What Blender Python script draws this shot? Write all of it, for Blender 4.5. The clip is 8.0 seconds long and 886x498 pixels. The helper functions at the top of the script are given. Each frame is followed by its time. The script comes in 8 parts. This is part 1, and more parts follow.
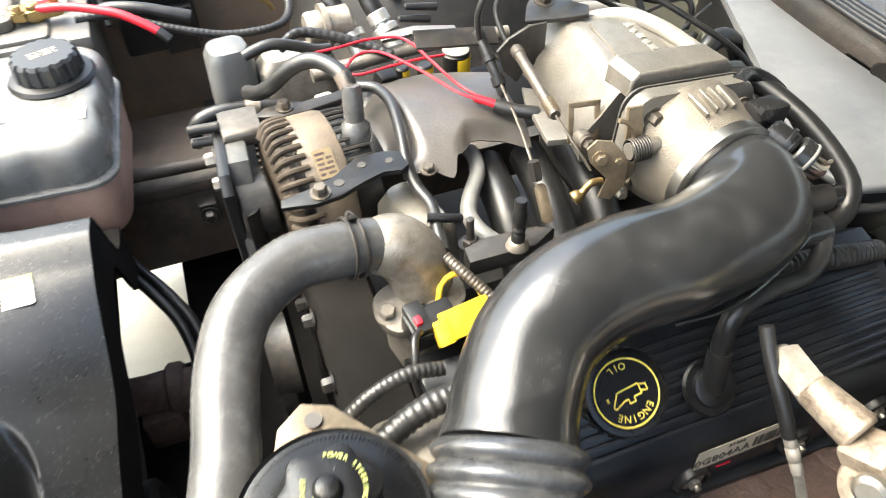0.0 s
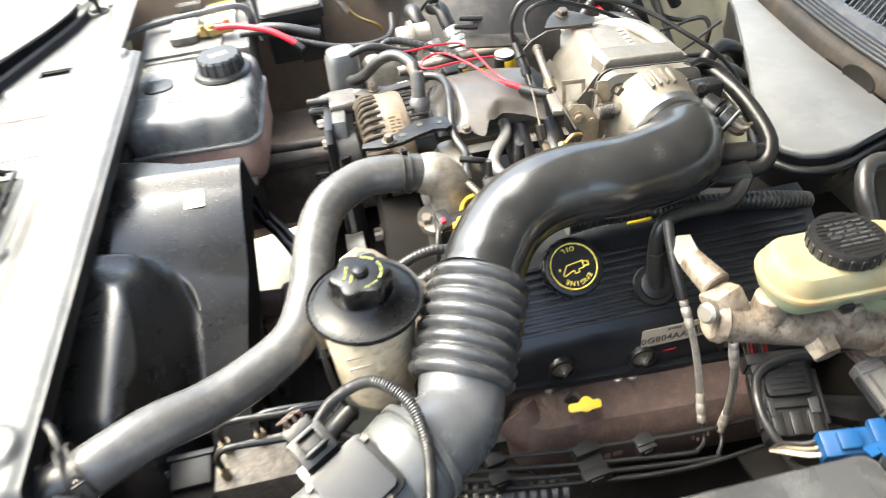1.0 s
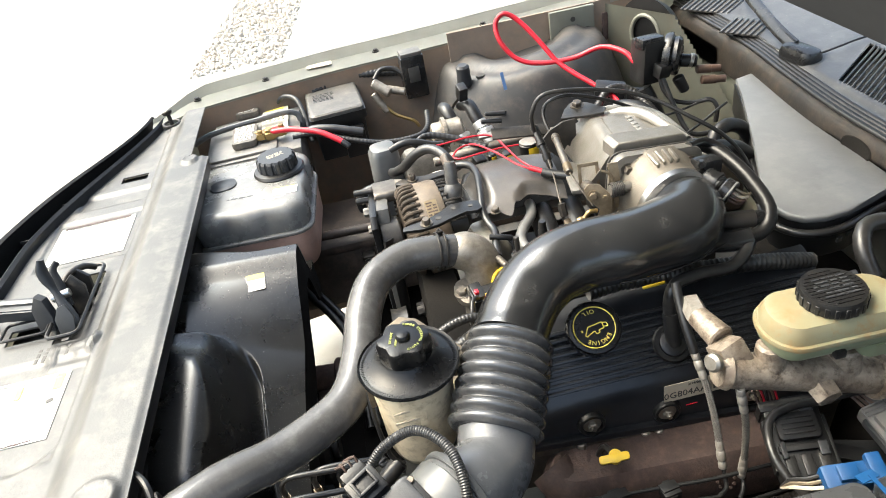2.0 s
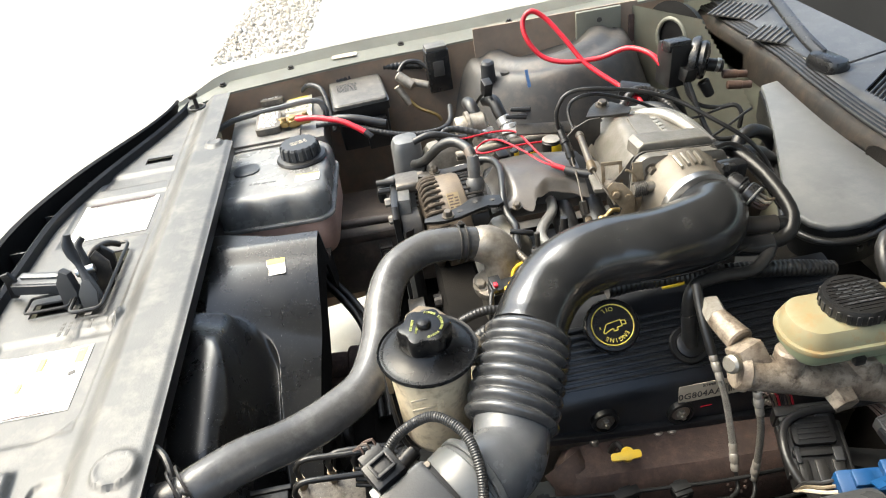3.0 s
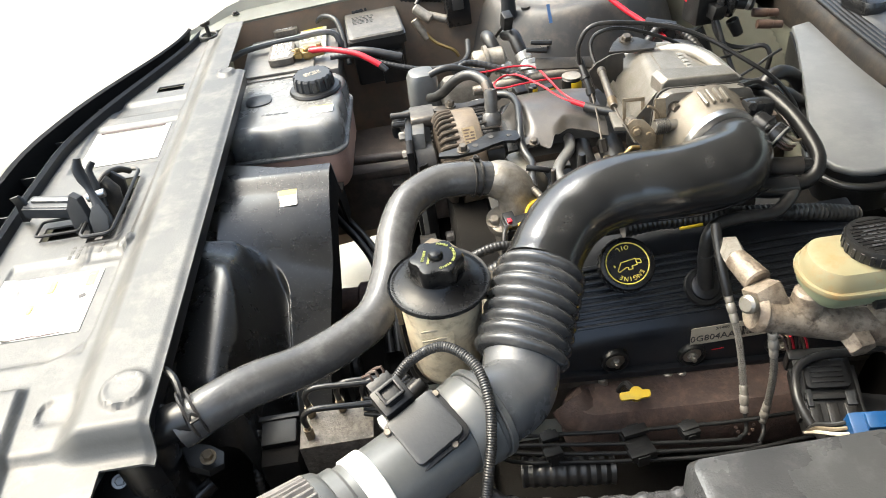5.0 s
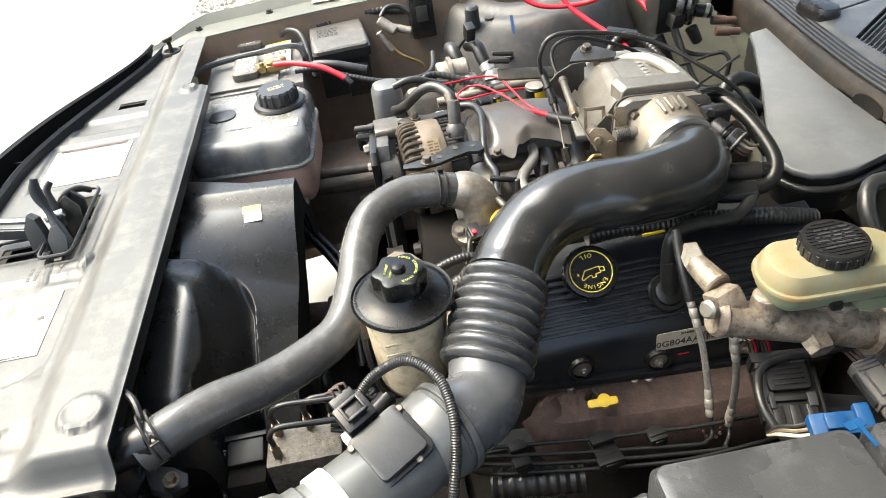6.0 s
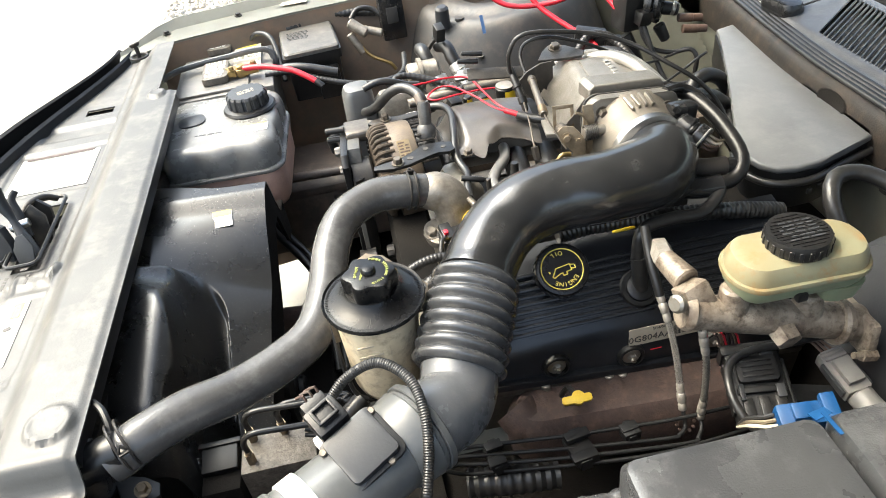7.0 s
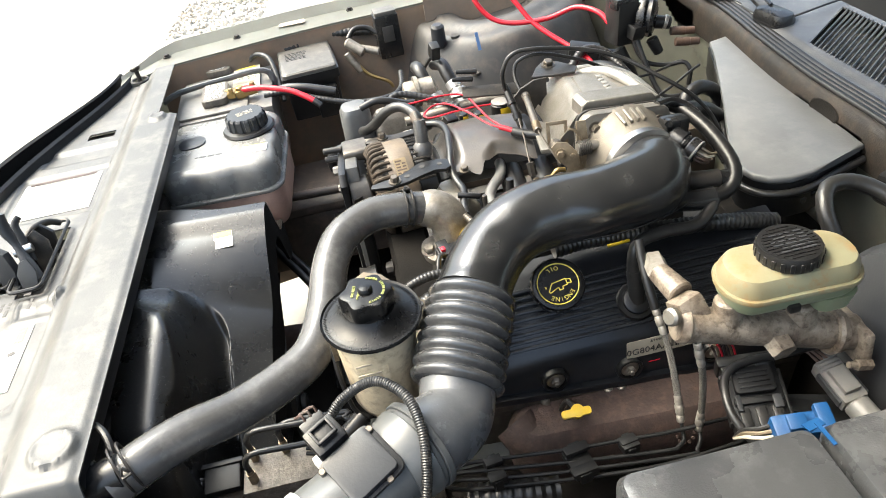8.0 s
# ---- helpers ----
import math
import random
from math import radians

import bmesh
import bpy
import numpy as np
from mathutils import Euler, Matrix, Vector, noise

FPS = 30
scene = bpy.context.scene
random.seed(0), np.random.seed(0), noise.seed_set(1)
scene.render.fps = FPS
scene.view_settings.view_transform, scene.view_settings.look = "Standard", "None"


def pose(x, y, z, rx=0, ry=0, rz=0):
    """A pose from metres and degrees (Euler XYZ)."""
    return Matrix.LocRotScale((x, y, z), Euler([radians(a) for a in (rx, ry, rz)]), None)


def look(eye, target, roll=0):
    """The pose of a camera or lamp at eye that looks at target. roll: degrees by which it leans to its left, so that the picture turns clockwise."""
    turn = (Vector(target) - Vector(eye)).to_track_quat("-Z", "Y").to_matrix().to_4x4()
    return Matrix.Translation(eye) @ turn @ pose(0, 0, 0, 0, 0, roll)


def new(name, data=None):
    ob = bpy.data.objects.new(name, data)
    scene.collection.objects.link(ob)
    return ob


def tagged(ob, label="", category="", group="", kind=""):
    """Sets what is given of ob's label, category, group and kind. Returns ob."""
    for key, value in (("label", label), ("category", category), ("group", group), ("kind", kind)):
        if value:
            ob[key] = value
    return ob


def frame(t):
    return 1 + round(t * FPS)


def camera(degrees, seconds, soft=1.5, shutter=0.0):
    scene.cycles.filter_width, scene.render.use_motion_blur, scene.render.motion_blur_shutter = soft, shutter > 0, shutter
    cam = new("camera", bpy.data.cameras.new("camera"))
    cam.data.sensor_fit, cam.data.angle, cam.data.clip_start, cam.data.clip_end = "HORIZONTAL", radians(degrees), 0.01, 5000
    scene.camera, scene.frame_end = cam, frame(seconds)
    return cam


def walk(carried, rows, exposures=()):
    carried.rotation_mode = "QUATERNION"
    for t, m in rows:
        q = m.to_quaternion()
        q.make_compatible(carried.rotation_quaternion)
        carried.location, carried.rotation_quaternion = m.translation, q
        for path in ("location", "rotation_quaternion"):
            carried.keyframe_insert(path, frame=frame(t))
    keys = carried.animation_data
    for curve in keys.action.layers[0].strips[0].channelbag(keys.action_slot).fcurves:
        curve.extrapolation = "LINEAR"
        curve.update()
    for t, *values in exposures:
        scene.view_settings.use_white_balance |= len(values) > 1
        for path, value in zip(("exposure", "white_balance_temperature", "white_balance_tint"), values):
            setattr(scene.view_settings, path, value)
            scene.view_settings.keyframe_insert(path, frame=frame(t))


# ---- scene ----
cam = camera(64.0, 8.0, 0.9, 0.4)
PATH = [
    (0, (-0.233, -0.234, 1.314), (0.248, 1.085, -0.111), -1.0),
    (0.5, (-0.267, -0.366, 1.352), (0.161, 1.032, -0.013), 0.6),
    (1, (-0.21, -0.553, 1.407), (-0.035, 0.935, 0.082), -7.1),
    (1.5, (-0.209, -0.648, 1.448), (-0.151, 0.95, 0.247), -10.6),
    (1.7, (-0.205, -0.645, 1.459), (-0.112, 0.993, 0.316), -11.6),
    (2.8, (-0.219, -0.659, 1.464), (-0.125, 0.997, 0.346), -9.6),
    (3, (-0.224, -0.656, 1.461), (-0.153, 0.993, 0.332), -9.4),
    (3.5, (-0.234, -0.646, 1.441), (-0.159, 0.951, 0.238), -8.2),
    (4, (-0.248, -0.656, 1.441), (-0.328, 0.908, 0.197), -9.3),
    (4.5, (-0.239, -0.655, 1.438), (-0.278, 0.91, 0.193), -9.2),
    (6, (-0.211, -0.653, 1.436), (-0.132, 0.924, 0.208), -8.9),
    (6.5, (-0.201, -0.65, 1.435), (-0.103, 0.926, 0.209), -9.3),
    (7, (-0.199, -0.655, 1.434), (-0.067, 0.915, 0.202), -9.0),
    (7.5, (-0.186, -0.658, 1.436), (-0.049, 0.921, 0.217), -9.8),
    (8, (-0.188, -0.661, 1.444), (-0.062, 0.932, 0.24), -10.3),
]
EXPOSURES = [(0, 2.66, 6250, 1), (0.5, 2.8, 6250, 1), (1.0, 2.88, 6250, 1), (1.6, 2.37, 6250, 1), (3.0, 2.05, 6250, 1), (4.0, 2.1, 6250, 1), (6.0, 2.2, 6250, 1), (8.0, 2.28, 6250, 1)]
walk(cam, [(t, look(eye, target, roll)) for t, eye, target, roll in PATH], EXPOSURES)

# ---- world and lights ----
world = bpy.data.worlds.new("overcast")
scene.world = world
world.use_nodes = True
wn, wl = world.node_tree.nodes, world.node_tree.links
sky = wn.new("ShaderNodeTexSky")
sky.sky_type, sky.sun_disc = "NISHITA", False
sky.sun_elevation, sky.sun_rotation = radians(57), radians(-69)
sky.air_density, sky.dust_density, sky.ozone_density = 1.0, 9.0, 0.3
wn["Background"].inputs["Strength"].default_value = 0.15
wl.new(sky.outputs["Color"], wn["Background"].inputs["Color"])
sun = new("sun", bpy.data.lights.new("sun", "SUN"))
sun.data.energy, sun.data.angle, sun.data.color = 0.5, radians(20), (1.0, 0.97, 0.93)
sun.matrix_world = look((-1.5, 2.8, 5.0), (0, 0.2, 0.8))


# ---- materials ----
def pbr(name, c1, c2=None, rough=0.5, metal=0.0, scale=18.0, bump=0.15, fine=350.0, dust=0.0, dust_col=(0.33, 0.28, 0.22), coat=0.0, spec=0.5, speck=0.0, speck_scale=420):
    """A surface with blotches at one scale, grain at another, and dust that lies where the noise leaves it."""
    m = bpy.data.materials.new(name)
    m.use_nodes = True
    n, l = m.node_tree.nodes, m.node_tree.links
    b = n["Principled BSDF"]
    tc = n.new("ShaderNodeTexCoord")
    big = n.new("ShaderNodeTexNoise")
    big.inputs["Scale"].default_value, big.inputs["Detail"].default_value, big.inputs["Roughness"].default_value = scale, 6, 0.62
    l.new(tc.outputs["Object"], big.inputs["Vector"])
    small = n.new("ShaderNodeTexNoise")
    small.inputs["Scale"].default_value, small.inputs["Detail"].default_value = fine, 3
    l.new(tc.outputs["Object"], small.inputs["Vector"])
    ramp = n.new("ShaderNodeMapRange")
    ramp.inputs[1].default_value, ramp.inputs[2].default_value = 0.35, 0.65
    l.new(big.outputs["Fac"], ramp.inputs[0])
    c2 = c2 or tuple(v * 0.72 for v in c1)
    mix = n.new("ShaderNodeMix")
    mix.data_type = "RGBA"
    mix.inputs[6].default_value, mix.inputs[7].default_value = (*c1, 1), (*c2, 1)
    l.new(ramp.outputs[0], mix.inputs[0])
    col = mix.outputs[2]
    if dust > 0:
        d = n.new("ShaderNodeTexNoise")
        d.inputs["Scale"].default_value, d.inputs["Detail"].default_value, d.inputs["Roughness"].default_value = scale * 2.7, 8, 0.7
        l.new(tc.outputs["Object"], d.inputs["Vector"])
        dr = n.new("ShaderNodeMapRange")
        dr.inputs[1].default_value, dr.inputs[2].default_value, dr.inputs[4].default_value = 0.48, 0.72, dust
        l.new(d.outputs["Fac"], dr.inputs[0])
        mix2 = n.new("ShaderNodeMix")
        mix2.data_type = "RGBA"
        mix2.inputs[7].default_value = (*dust_col, 1)
        l.new(dr.outputs[0], mix2.inputs[0])
        l.new(col, mix2.inputs[6])
        col = mix2.outputs[2]
    if speck > 0:
        v = n.new("ShaderNodeTexVoronoi")
        v.inputs["Scale"].default_value = speck_scale
        l.new(tc.outputs["Object"], v.inputs["Vector"])
        far = n.new("ShaderNodeMapRange")
        far.inputs[1].default_value, far.inputs[2].default_value, far.inputs[3].default_value, far.inputs[4].default_value = 0.12, 0.2, 1.0, 0.0
        l.new(v.outputs["Distance"], far.inputs[0])
        pick = n.new("ShaderNodeMapRange")
        pick.inputs[1].default_value, pick.inputs[2].default_value = 1 - speck, 1.0
        l.new(v.outputs["Color"], pick.inputs[0])
        both = n.new("ShaderNodeMath")
        both.operation = "MULTIPLY"
        l.new(far.outputs[0], both.inputs[0])
        l.new(pick.outputs[0], both.inputs[1])
        mix3 = n.new("ShaderNodeMix")
        mix3.data_type = "RGBA"
        mix3.inputs[7].default_value = (0.55, 0.53, 0.50, 1)
        l.new(both.outputs[0], mix3.inputs[0])
        l.new(col, mix3.inputs[6])
        col = mix3.outputs[2]
    l.new(col, b.inputs["Base Color"])
    rr = n.new("ShaderNodeMapRange")
    rr.inputs[3].default_value, rr.inputs[4].default_value = max(0.05, rough - 0.08), min(1, rough + 0.08)
    l.new(big.outputs["Fac"], rr.inputs[0])
    l.new(rr.outputs[0], b.inputs["Roughness"])
    b.inputs["Metallic"].default_value = metal
    b.inputs["Coat Weight"].default_value = coat
    b.inputs["Specular IOR Level"].default_value = spec
    if bump > 0:
        bp = n.new("ShaderNodeBump")
        bp.inputs["Strength"].default_value, bp.inputs["Distance"].default_value = bump, 0.002
        l.new(small.outputs["Fac"], bp.inputs["Height"])
        l.new(bp.outputs["Normal"], b.inputs["Normal"])
    return m


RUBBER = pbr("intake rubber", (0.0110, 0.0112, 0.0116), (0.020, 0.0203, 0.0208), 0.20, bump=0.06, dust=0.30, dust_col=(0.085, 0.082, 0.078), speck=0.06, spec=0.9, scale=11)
HOSE = pbr("radiator hose rubber", (0.050, 0.0495, 0.0490), (0.076, 0.074, 0.0715), 0.24, bump=0.14, dust=0.3, dust_col=(0.17, 0.165, 0.158))
BLACK = pbr("black plastic", (0.0070, 0.0070, 0.0073), (0.0120, 0.0120, 0.0120), 0.36, bump=0.12, dust=0.06, dust_col=(0.12, 0.10, 0.085), spec=0.4)
SHROUD = pbr("dusty shroud plastic", (0.0080, 0.0080, 0.0080), (0.0125, 0.0125, 0.0122), 0.28, bump=0.10, dust=0.04, dust_col=(0.10, 0.098, 0.092), fine=800, speck=0.45, spec=0.62, speck_scale=520)
SATIN = pbr("satin black plastic", (0.008, 0.008, 0.0085), (0.013, 0.013, 0.0135), 0.26, bump=0.06, dust=0.05, dust_col=(0.2, 0.19, 0.17), fine=600)
WIRE = pbr("black wire loom", (0.011, 0.011, 0.011), (0.022, 0.0215, 0.021), 0.34, bump=0.1, dust=0.12, dust_col=(0.17, 0.145, 0.12))
GREY = pbr("weathered grey plastic", (0.048, 0.0478, 0.046), (0.076, 0.0748, 0.0706), 0.44, bump=0.12, scale=7, dust=0.35, dust_col=(0.26, 0.237, 0.20))
COWLGREY = pbr("grey cowl plastic", (0.086, 0.089, 0.092), (0.118, 0.120, 0.121), 0.48, bump=0.10, scale=7, dust=0.3, dust_col=(0.20, 0.198, 0.19))
LIDGREY = pbr("dark grey lid plastic", (0.029, 0.0305, 0.033), (0.038, 0.0395, 0.042), 0.32, bump=0.08, scale=9, dust=0.10, dust_col=(0.08, 0.08, 0.08), spec=0.3)
COVER = pbr("valve cover black", (0.0080, 0.0090, 0.0112), (0.0138, 0.0150, 0.0175), 0.31, bump=0.06, dust=0.06, dust_col=(0.09, 0.088, 0.085))
TANK = pbr("coolant tank plastic", (0.128, 0.127, 0.122), (0.185, 0.182, 0.173), 0.27, bump=0.06, scale=16, dust=0.35, dust_col=(0.25, 0.235, 0.21), speck=0.1)
PINK = pbr("coolant tank translucent base", (0.52, 0.35, 0.29), (0.42, 0.28, 0.23), 0.4, bump=0.05, scale=14, dust=0.3, dust_col=(0.12, 0.10, 0.09))
ALU = pbr("cast aluminium", (0.3519, 0.3290, 0.2907), (0.2525, 0.2338, 0.1989), 0.40, 0.85, scale=30, bump=0.25, fine=500, dust=0.45, dust_col=(0.24, 0.19, 0.135))
ALUDIRT = pbr("stained aluminium", (0.34, 0.31, 0.265), (0.19, 0.17, 0.14), 0.48, 0.7, scale=35, bump=0.3, dust=0.5, dust_col=(0.15, 0.11, 0.075))
MCAST = pbr("grimy master cylinder casting", (0.30, 0.255, 0.20), (0.135, 0.104, 0.076), 0.48, 0.25, scale=38, bump=0.4, dust=1.0, dust_col=(0.045, 0.030, 0.020))
STEEL = pbr("steel", (0.55, 0.54, 0.52), (0.42, 0.41, 0.39), 0.3, 1.0, scale=60, bump=0.1)
DARKSTEEL = pbr("dark painted steel", (0.0187, 0.0179, 0.0170), (0.0382, 0.0348, 0.0314), 0.40, 0.3, scale=25, bump=0.15, dust=0.25, dust_col=(0.16, 0.125, 0.09))
SHIELD = pbr("brown grey heat shield", (0.0978, 0.0909, 0.0850), (0.1275, 0.1165, 0.1062), 0.33, 0.55, scale=22, bump=0.12, dust=0.25, dust_col=(0.2, 0.17, 0.13))
BRASS = pbr("yellow zinc plating", (0.3850, 0.2800, 0.1120), (0.2800, 0.1960, 0.0840), 0.35, 0.9, scale=60, bump=0.1, dust=0.3)
RUST = pbr("rusty cast iron", (0.060, 0.039, 0.033), (0.041, 0.028, 0.0245), 0.75, 0.1, scale=28, bump=0.6, fine=260, dust=0.35, dust_col=(0.17, 0.10, 0.08))
DUSTY = pbr("dusty inner panel", (0.047, 0.037, 0.031), (0.093, 0.072, 0.058), 0.55, 0.0, scale=9, bump=0.15, dust=0.5, dust_col=(0.19, 0.14, 0.10))
SAGE = pbr("sage grey body paint", (0.281, 0.281, 0.239), (0.232, 0.232, 0.200), 0.4, 0.1, scale=9, bump=0.03, dust=0.4, dust_col=(0.25, 0.22, 0.17), coat=0.3)
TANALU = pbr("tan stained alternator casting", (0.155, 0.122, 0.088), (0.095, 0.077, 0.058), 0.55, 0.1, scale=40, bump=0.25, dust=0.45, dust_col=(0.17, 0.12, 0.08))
CREAM = pbr("cream nylon", (0.66, 0.58, 0.42), (0.52, 0.43, 0.29), 0.36, 0.0, scale=26, bump=0.04, dust=0.8, dust_col=(0.20, 0.15, 0.10))
RESTOP = pbr("yellowed brake reservoir", (0.200, 0.196, 0.128), (0.195, 0.164, 0.090), 0.34, 0.0, scale=15, bump=0.03, dust=1.0, dust_col=(0.22, 0.130, 0.050))
RESLOW = pbr("greenish brake reservoir", (0.190, 0.220, 0.142), (0.165, 0.187, 0.116), 0.36, 0.0, scale=16, bump=0.03, dust=0.3, dust_col=(0.20, 0.17, 0.11))
RED = pbr("red cable", (0.50, 0.012, 0.028), (0.38, 0.01, 0.02), 0.35, bump=0.03)
YELLOW = pbr("yellow plastic", (0.75, 0.52, 0.02), (0.62, 0.40, 0.02), 0.4, bump=0.03, dust=0.2)
YPRINT = pbr("yellow print", (0.78, 0.62, 0.10), (0.70, 0.54, 0.08), 0.5, bump=0)
PRINT = pbr("dull yellow print", (0.42, 0.44, 0.12), (0.34, 0.35, 0.10), 0.5, bump=0)
BLUE = pbr("blue tape", (0.0022, 0.0346, 0.1123), (0.0026, 0.0432, 0.1296), 0.45, bump=0.1)
PAPER = pbr("white label", (0.666, 0.657, 0.621), (0.558, 0.540, 0.495), 0.5, bump=0.05, dust=0.2)
LABEL = pbr("beige label", (0.4400, 0.3920, 0.3040), (0.3680, 0.3200, 0.2400), 0.45, bump=0.03, dust=0.2)
FADED = pbr("faded print", (0.20, 0.195, 0.18), (0.30, 0.29, 0.27), 0.6, bump=0)
# print colour, used as well for the shade in holes and gaps
INK = pbr("dark ink and hole shade", (0.03, 0.028, 0.025), (0.05, 0.045, 0.04), 0.6, bump=0)
WHITE = pbr("white nylon band", (0.74, 0.73, 0.70), (0.62, 0.60, 0.57), 0.4, bump=0.05, dust=0.15)
FILTER = pbr("grey filter pleats", (0.150, 0.140, 0.134), (0.105, 0.099, 0.095), 0.8, bump=0.3, scale=40, dust=0.4, dust_col=(0.25, 0.22, 0.18))
FIRE = pbr("copper brown caps", (0.070, 0.036, 0.022), (0.042, 0.025, 0.019), 0.6, bump=0.3, dust=0.4, dust_col=(0.14, 0.11, 0.085))
CONCRETE = pbr("pale concrete", (0.315, 0.304, 0.278), (0.25, 0.242, 0.22), 0.85, scale=2.2, bump=0.5, fine=90, dust=0.35, dust_col=(0.36, 0.345, 0.315))
GREYHOSE = pbr("grey aged hose", (0.11, 0.11, 0.108), (0.16, 0.158, 0.15), 0.42, bump=0.08, dust=0.2)
CASTING = pbr("dull cast aluminium", (0.245, 0.228, 0.202), (0.170, 0.157, 0.134), 0.40, 0.62, scale=26, bump=0.3, fine=480, dust=0.45, dust_col=(0.15, 0.118, 0.083))
LINK = pbr("tan stained zinc", (0.2880, 0.2320, 0.1600), (0.1920, 0.1520, 0.1040), 0.42, 0.7, scale=60, bump=0.15, dust=0.3, dust_col=(0.14, 0.10, 0.06))
DARKLINK = pbr("brown steel tube", (0.16, 0.14, 0.115), (0.10, 0.088, 0.075), 0.38, 0.7, scale=60, bump=0.1)
# plain near black, also used for the shade of deep places
UNDER = pbr("matt near black", (0.0072, 0.0066, 0.0060), (0.0120, 0.0108, 0.0096), 0.9, bump=0.3, spec=0.1)
CAPBLACK = pbr("grained cap plastic", (0.0042, 0.0042, 0.0045), (0.0068, 0.0068, 0.0071), 0.27, bump=0.10, fine=700, dust=0.04, dust_col=(0.10, 0.095, 0.09), spec=0.28, speck=0.10)
BRAID = pbr("dull steel braid", (0.21, 0.20, 0.18), (0.115, 0.106, 0.094), 0.38, 0.5, scale=120, bump=0.2, dust=0.3, dust_col=(0.10, 0.075, 0.06))
TANLID = pbr("dusty pale lid plastic", (0.095, 0.090, 0.081), (0.068, 0.064, 0.058), 0.42, scale=20, bump=0.1, dust=0.4, dust_col=(0.22, 0.195, 0.155))
# the pale mottling paints soft cloud reflections into the lid colour
FUSELID = pbr("mottled grey lid plastic", (0.026, 0.0265, 0.028), (0.044, 0.0445, 0.045), 0.27, bump=0.14, scale=7, dust=0.4, dust_col=(0.14, 0.14, 0.138), fine=500)
BRIGHT = pbr("clean bright aluminium", (0.66, 0.65, 0.63), (0.52, 0.51, 0.48), 0.33, 0.7, scale=50, bump=0.1)
LATCHGREY = pbr("grey zinc steel", (0.20, 0.20, 0.195), (0.13, 0.13, 0.125), 0.4, 0.6, scale=40, bump=0.15, dust=0.3, dust_col=(0.14, 0.12, 0.10))
COWLTOP = pbr("grey cowl vent plastic", (0.042, 0.0435, 0.0465), (0.062, 0.0635, 0.066), 0.40, scale=12, bump=0.15, dust=0.3, dust_col=(0.17, 0.17, 0.163), speck=0.3)
LITTER = pbr("dark floor with pale litter", (0.006, 0.006, 0.006), (0.010, 0.010, 0.010), 0.8, bump=0.2, dust=0.35, dust_col=(0.24, 0.235, 0.22), scale=50, speck=0.6, spec=0.2)
MAFGREY = pbr("grey green moulded plastic", (0.066, 0.068, 0.068), (0.096, 0.098, 0.097), 0.3, bump=0.05, scale=14, dust=0.3, dust_col=(0.16, 0.155, 0.14))
ABSBLOCK = pbr("grimy valve block", (0.145, 0.127, 0.108), (0.080, 0.069, 0.058), 0.55, 0.3, scale=70, bump=0.5, dust=0.9, dust_col=(0.035, 0.028, 0.024), speck=0.3)
BRIGHTCAST = pbr("cleaner cast aluminium", (0.3400, 0.3272, 0.2975), (0.2635, 0.2507, 0.2253), 0.42, 0.5, scale=30, bump=0.2, dust=0.25, dust_col=(0.20, 0.16, 0.12))
SAGEIN = pbr("dull sage inner paint", (0.1632, 0.1666, 0.1360), (0.1224, 0.1224, 0.0986), 0.45, 0.0, scale=7, bump=0.05, dust=0.5, dust_col=(0.16, 0.13, 0.095))
PLUGM = pbr("pale stained aluminium", (0.3206, 0.2997, 0.2649), (0.2370, 0.2161, 0.1882), 0.42, 0.45, scale=60, bump=0.2, dust=0.5, dust_col=(0.12, 0.09, 0.07))
CLIPM = pbr("clean black plastic", (0.006, 0.006, 0.0065), (0.010, 0.010, 0.010), 0.45, bump=0.08, spec=0.3)
BATTERY = pbr("dusty battery plastic", (0.115, 0.110, 0.102), (0.185, 0.176, 0.160), 0.45, bump=0.14, scale=16, dust=0.6, dust_col=(0.25, 0.225, 0.19))
VENT = pbr("brownish vent cover", (0.10, 0.088, 0.072), (0.07, 0.062, 0.052), 0.5, scale=30, bump=0.2, dust=0.4, dust_col=(0.26, 0.23, 0.19))
APRON = pbr("dusty brown apron paint", (0.175, 0.138, 0.106), (0.245, 0.192, 0.146), 0.5, scale=8, bump=0.14, dust=0.6, dust_col=(0.29, 0.20, 0.135))
BOLTM = pbr("dull stained bolt steel", (0.13, 0.115, 0.095), (0.085, 0.073, 0.060), 0.42, 0.6, scale=70, bump=0.15, dust=0.3, dust_col=(0.15, 0.11, 0.07))
# darker copy of the tan casting, with the shade on the ribs in it
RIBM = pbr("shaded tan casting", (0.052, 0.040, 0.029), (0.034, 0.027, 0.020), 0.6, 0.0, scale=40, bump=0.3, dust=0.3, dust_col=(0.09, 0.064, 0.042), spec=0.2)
HOODM = pbr("dark hood underside", (0.030, 0.030, 0.031), (0.045, 0.045, 0.045), 0.9, scale=5, bump=0.05)


# ---- building tools ----
def part(name, bm, material, parent=None, label="", sharp=38):
    """Links a bmesh, built in world places, as one mesh object under a thing or a part."""
    bmesh.ops.recalc_face_normals(bm, faces=bm.faces)
    me = bpy.data.meshes.new(name)
    bm.to_mesh(me)
    bm.free()
    me.materials.append(material)
    me.polygons.foreach_set("use_smooth", [True] * len(me.polygons))
    me.set_sharp_from_angle(angle=radians(sharp))
    ob = new(name, me)
    if parent is not None:
        ob.parent = parent
        if parent.type == "EMPTY":
            ob.matrix_parent_inverse = Matrix.Translation(-parent.location)
    if label:
        ob["label"] = label
    return ob


def thing(name, at, label, category, group="", kind=""):
    ob = new(name)
    ob.location = at
    ob.empty_display_size = 0.02
    return tagged(ob, label, category, group, kind)


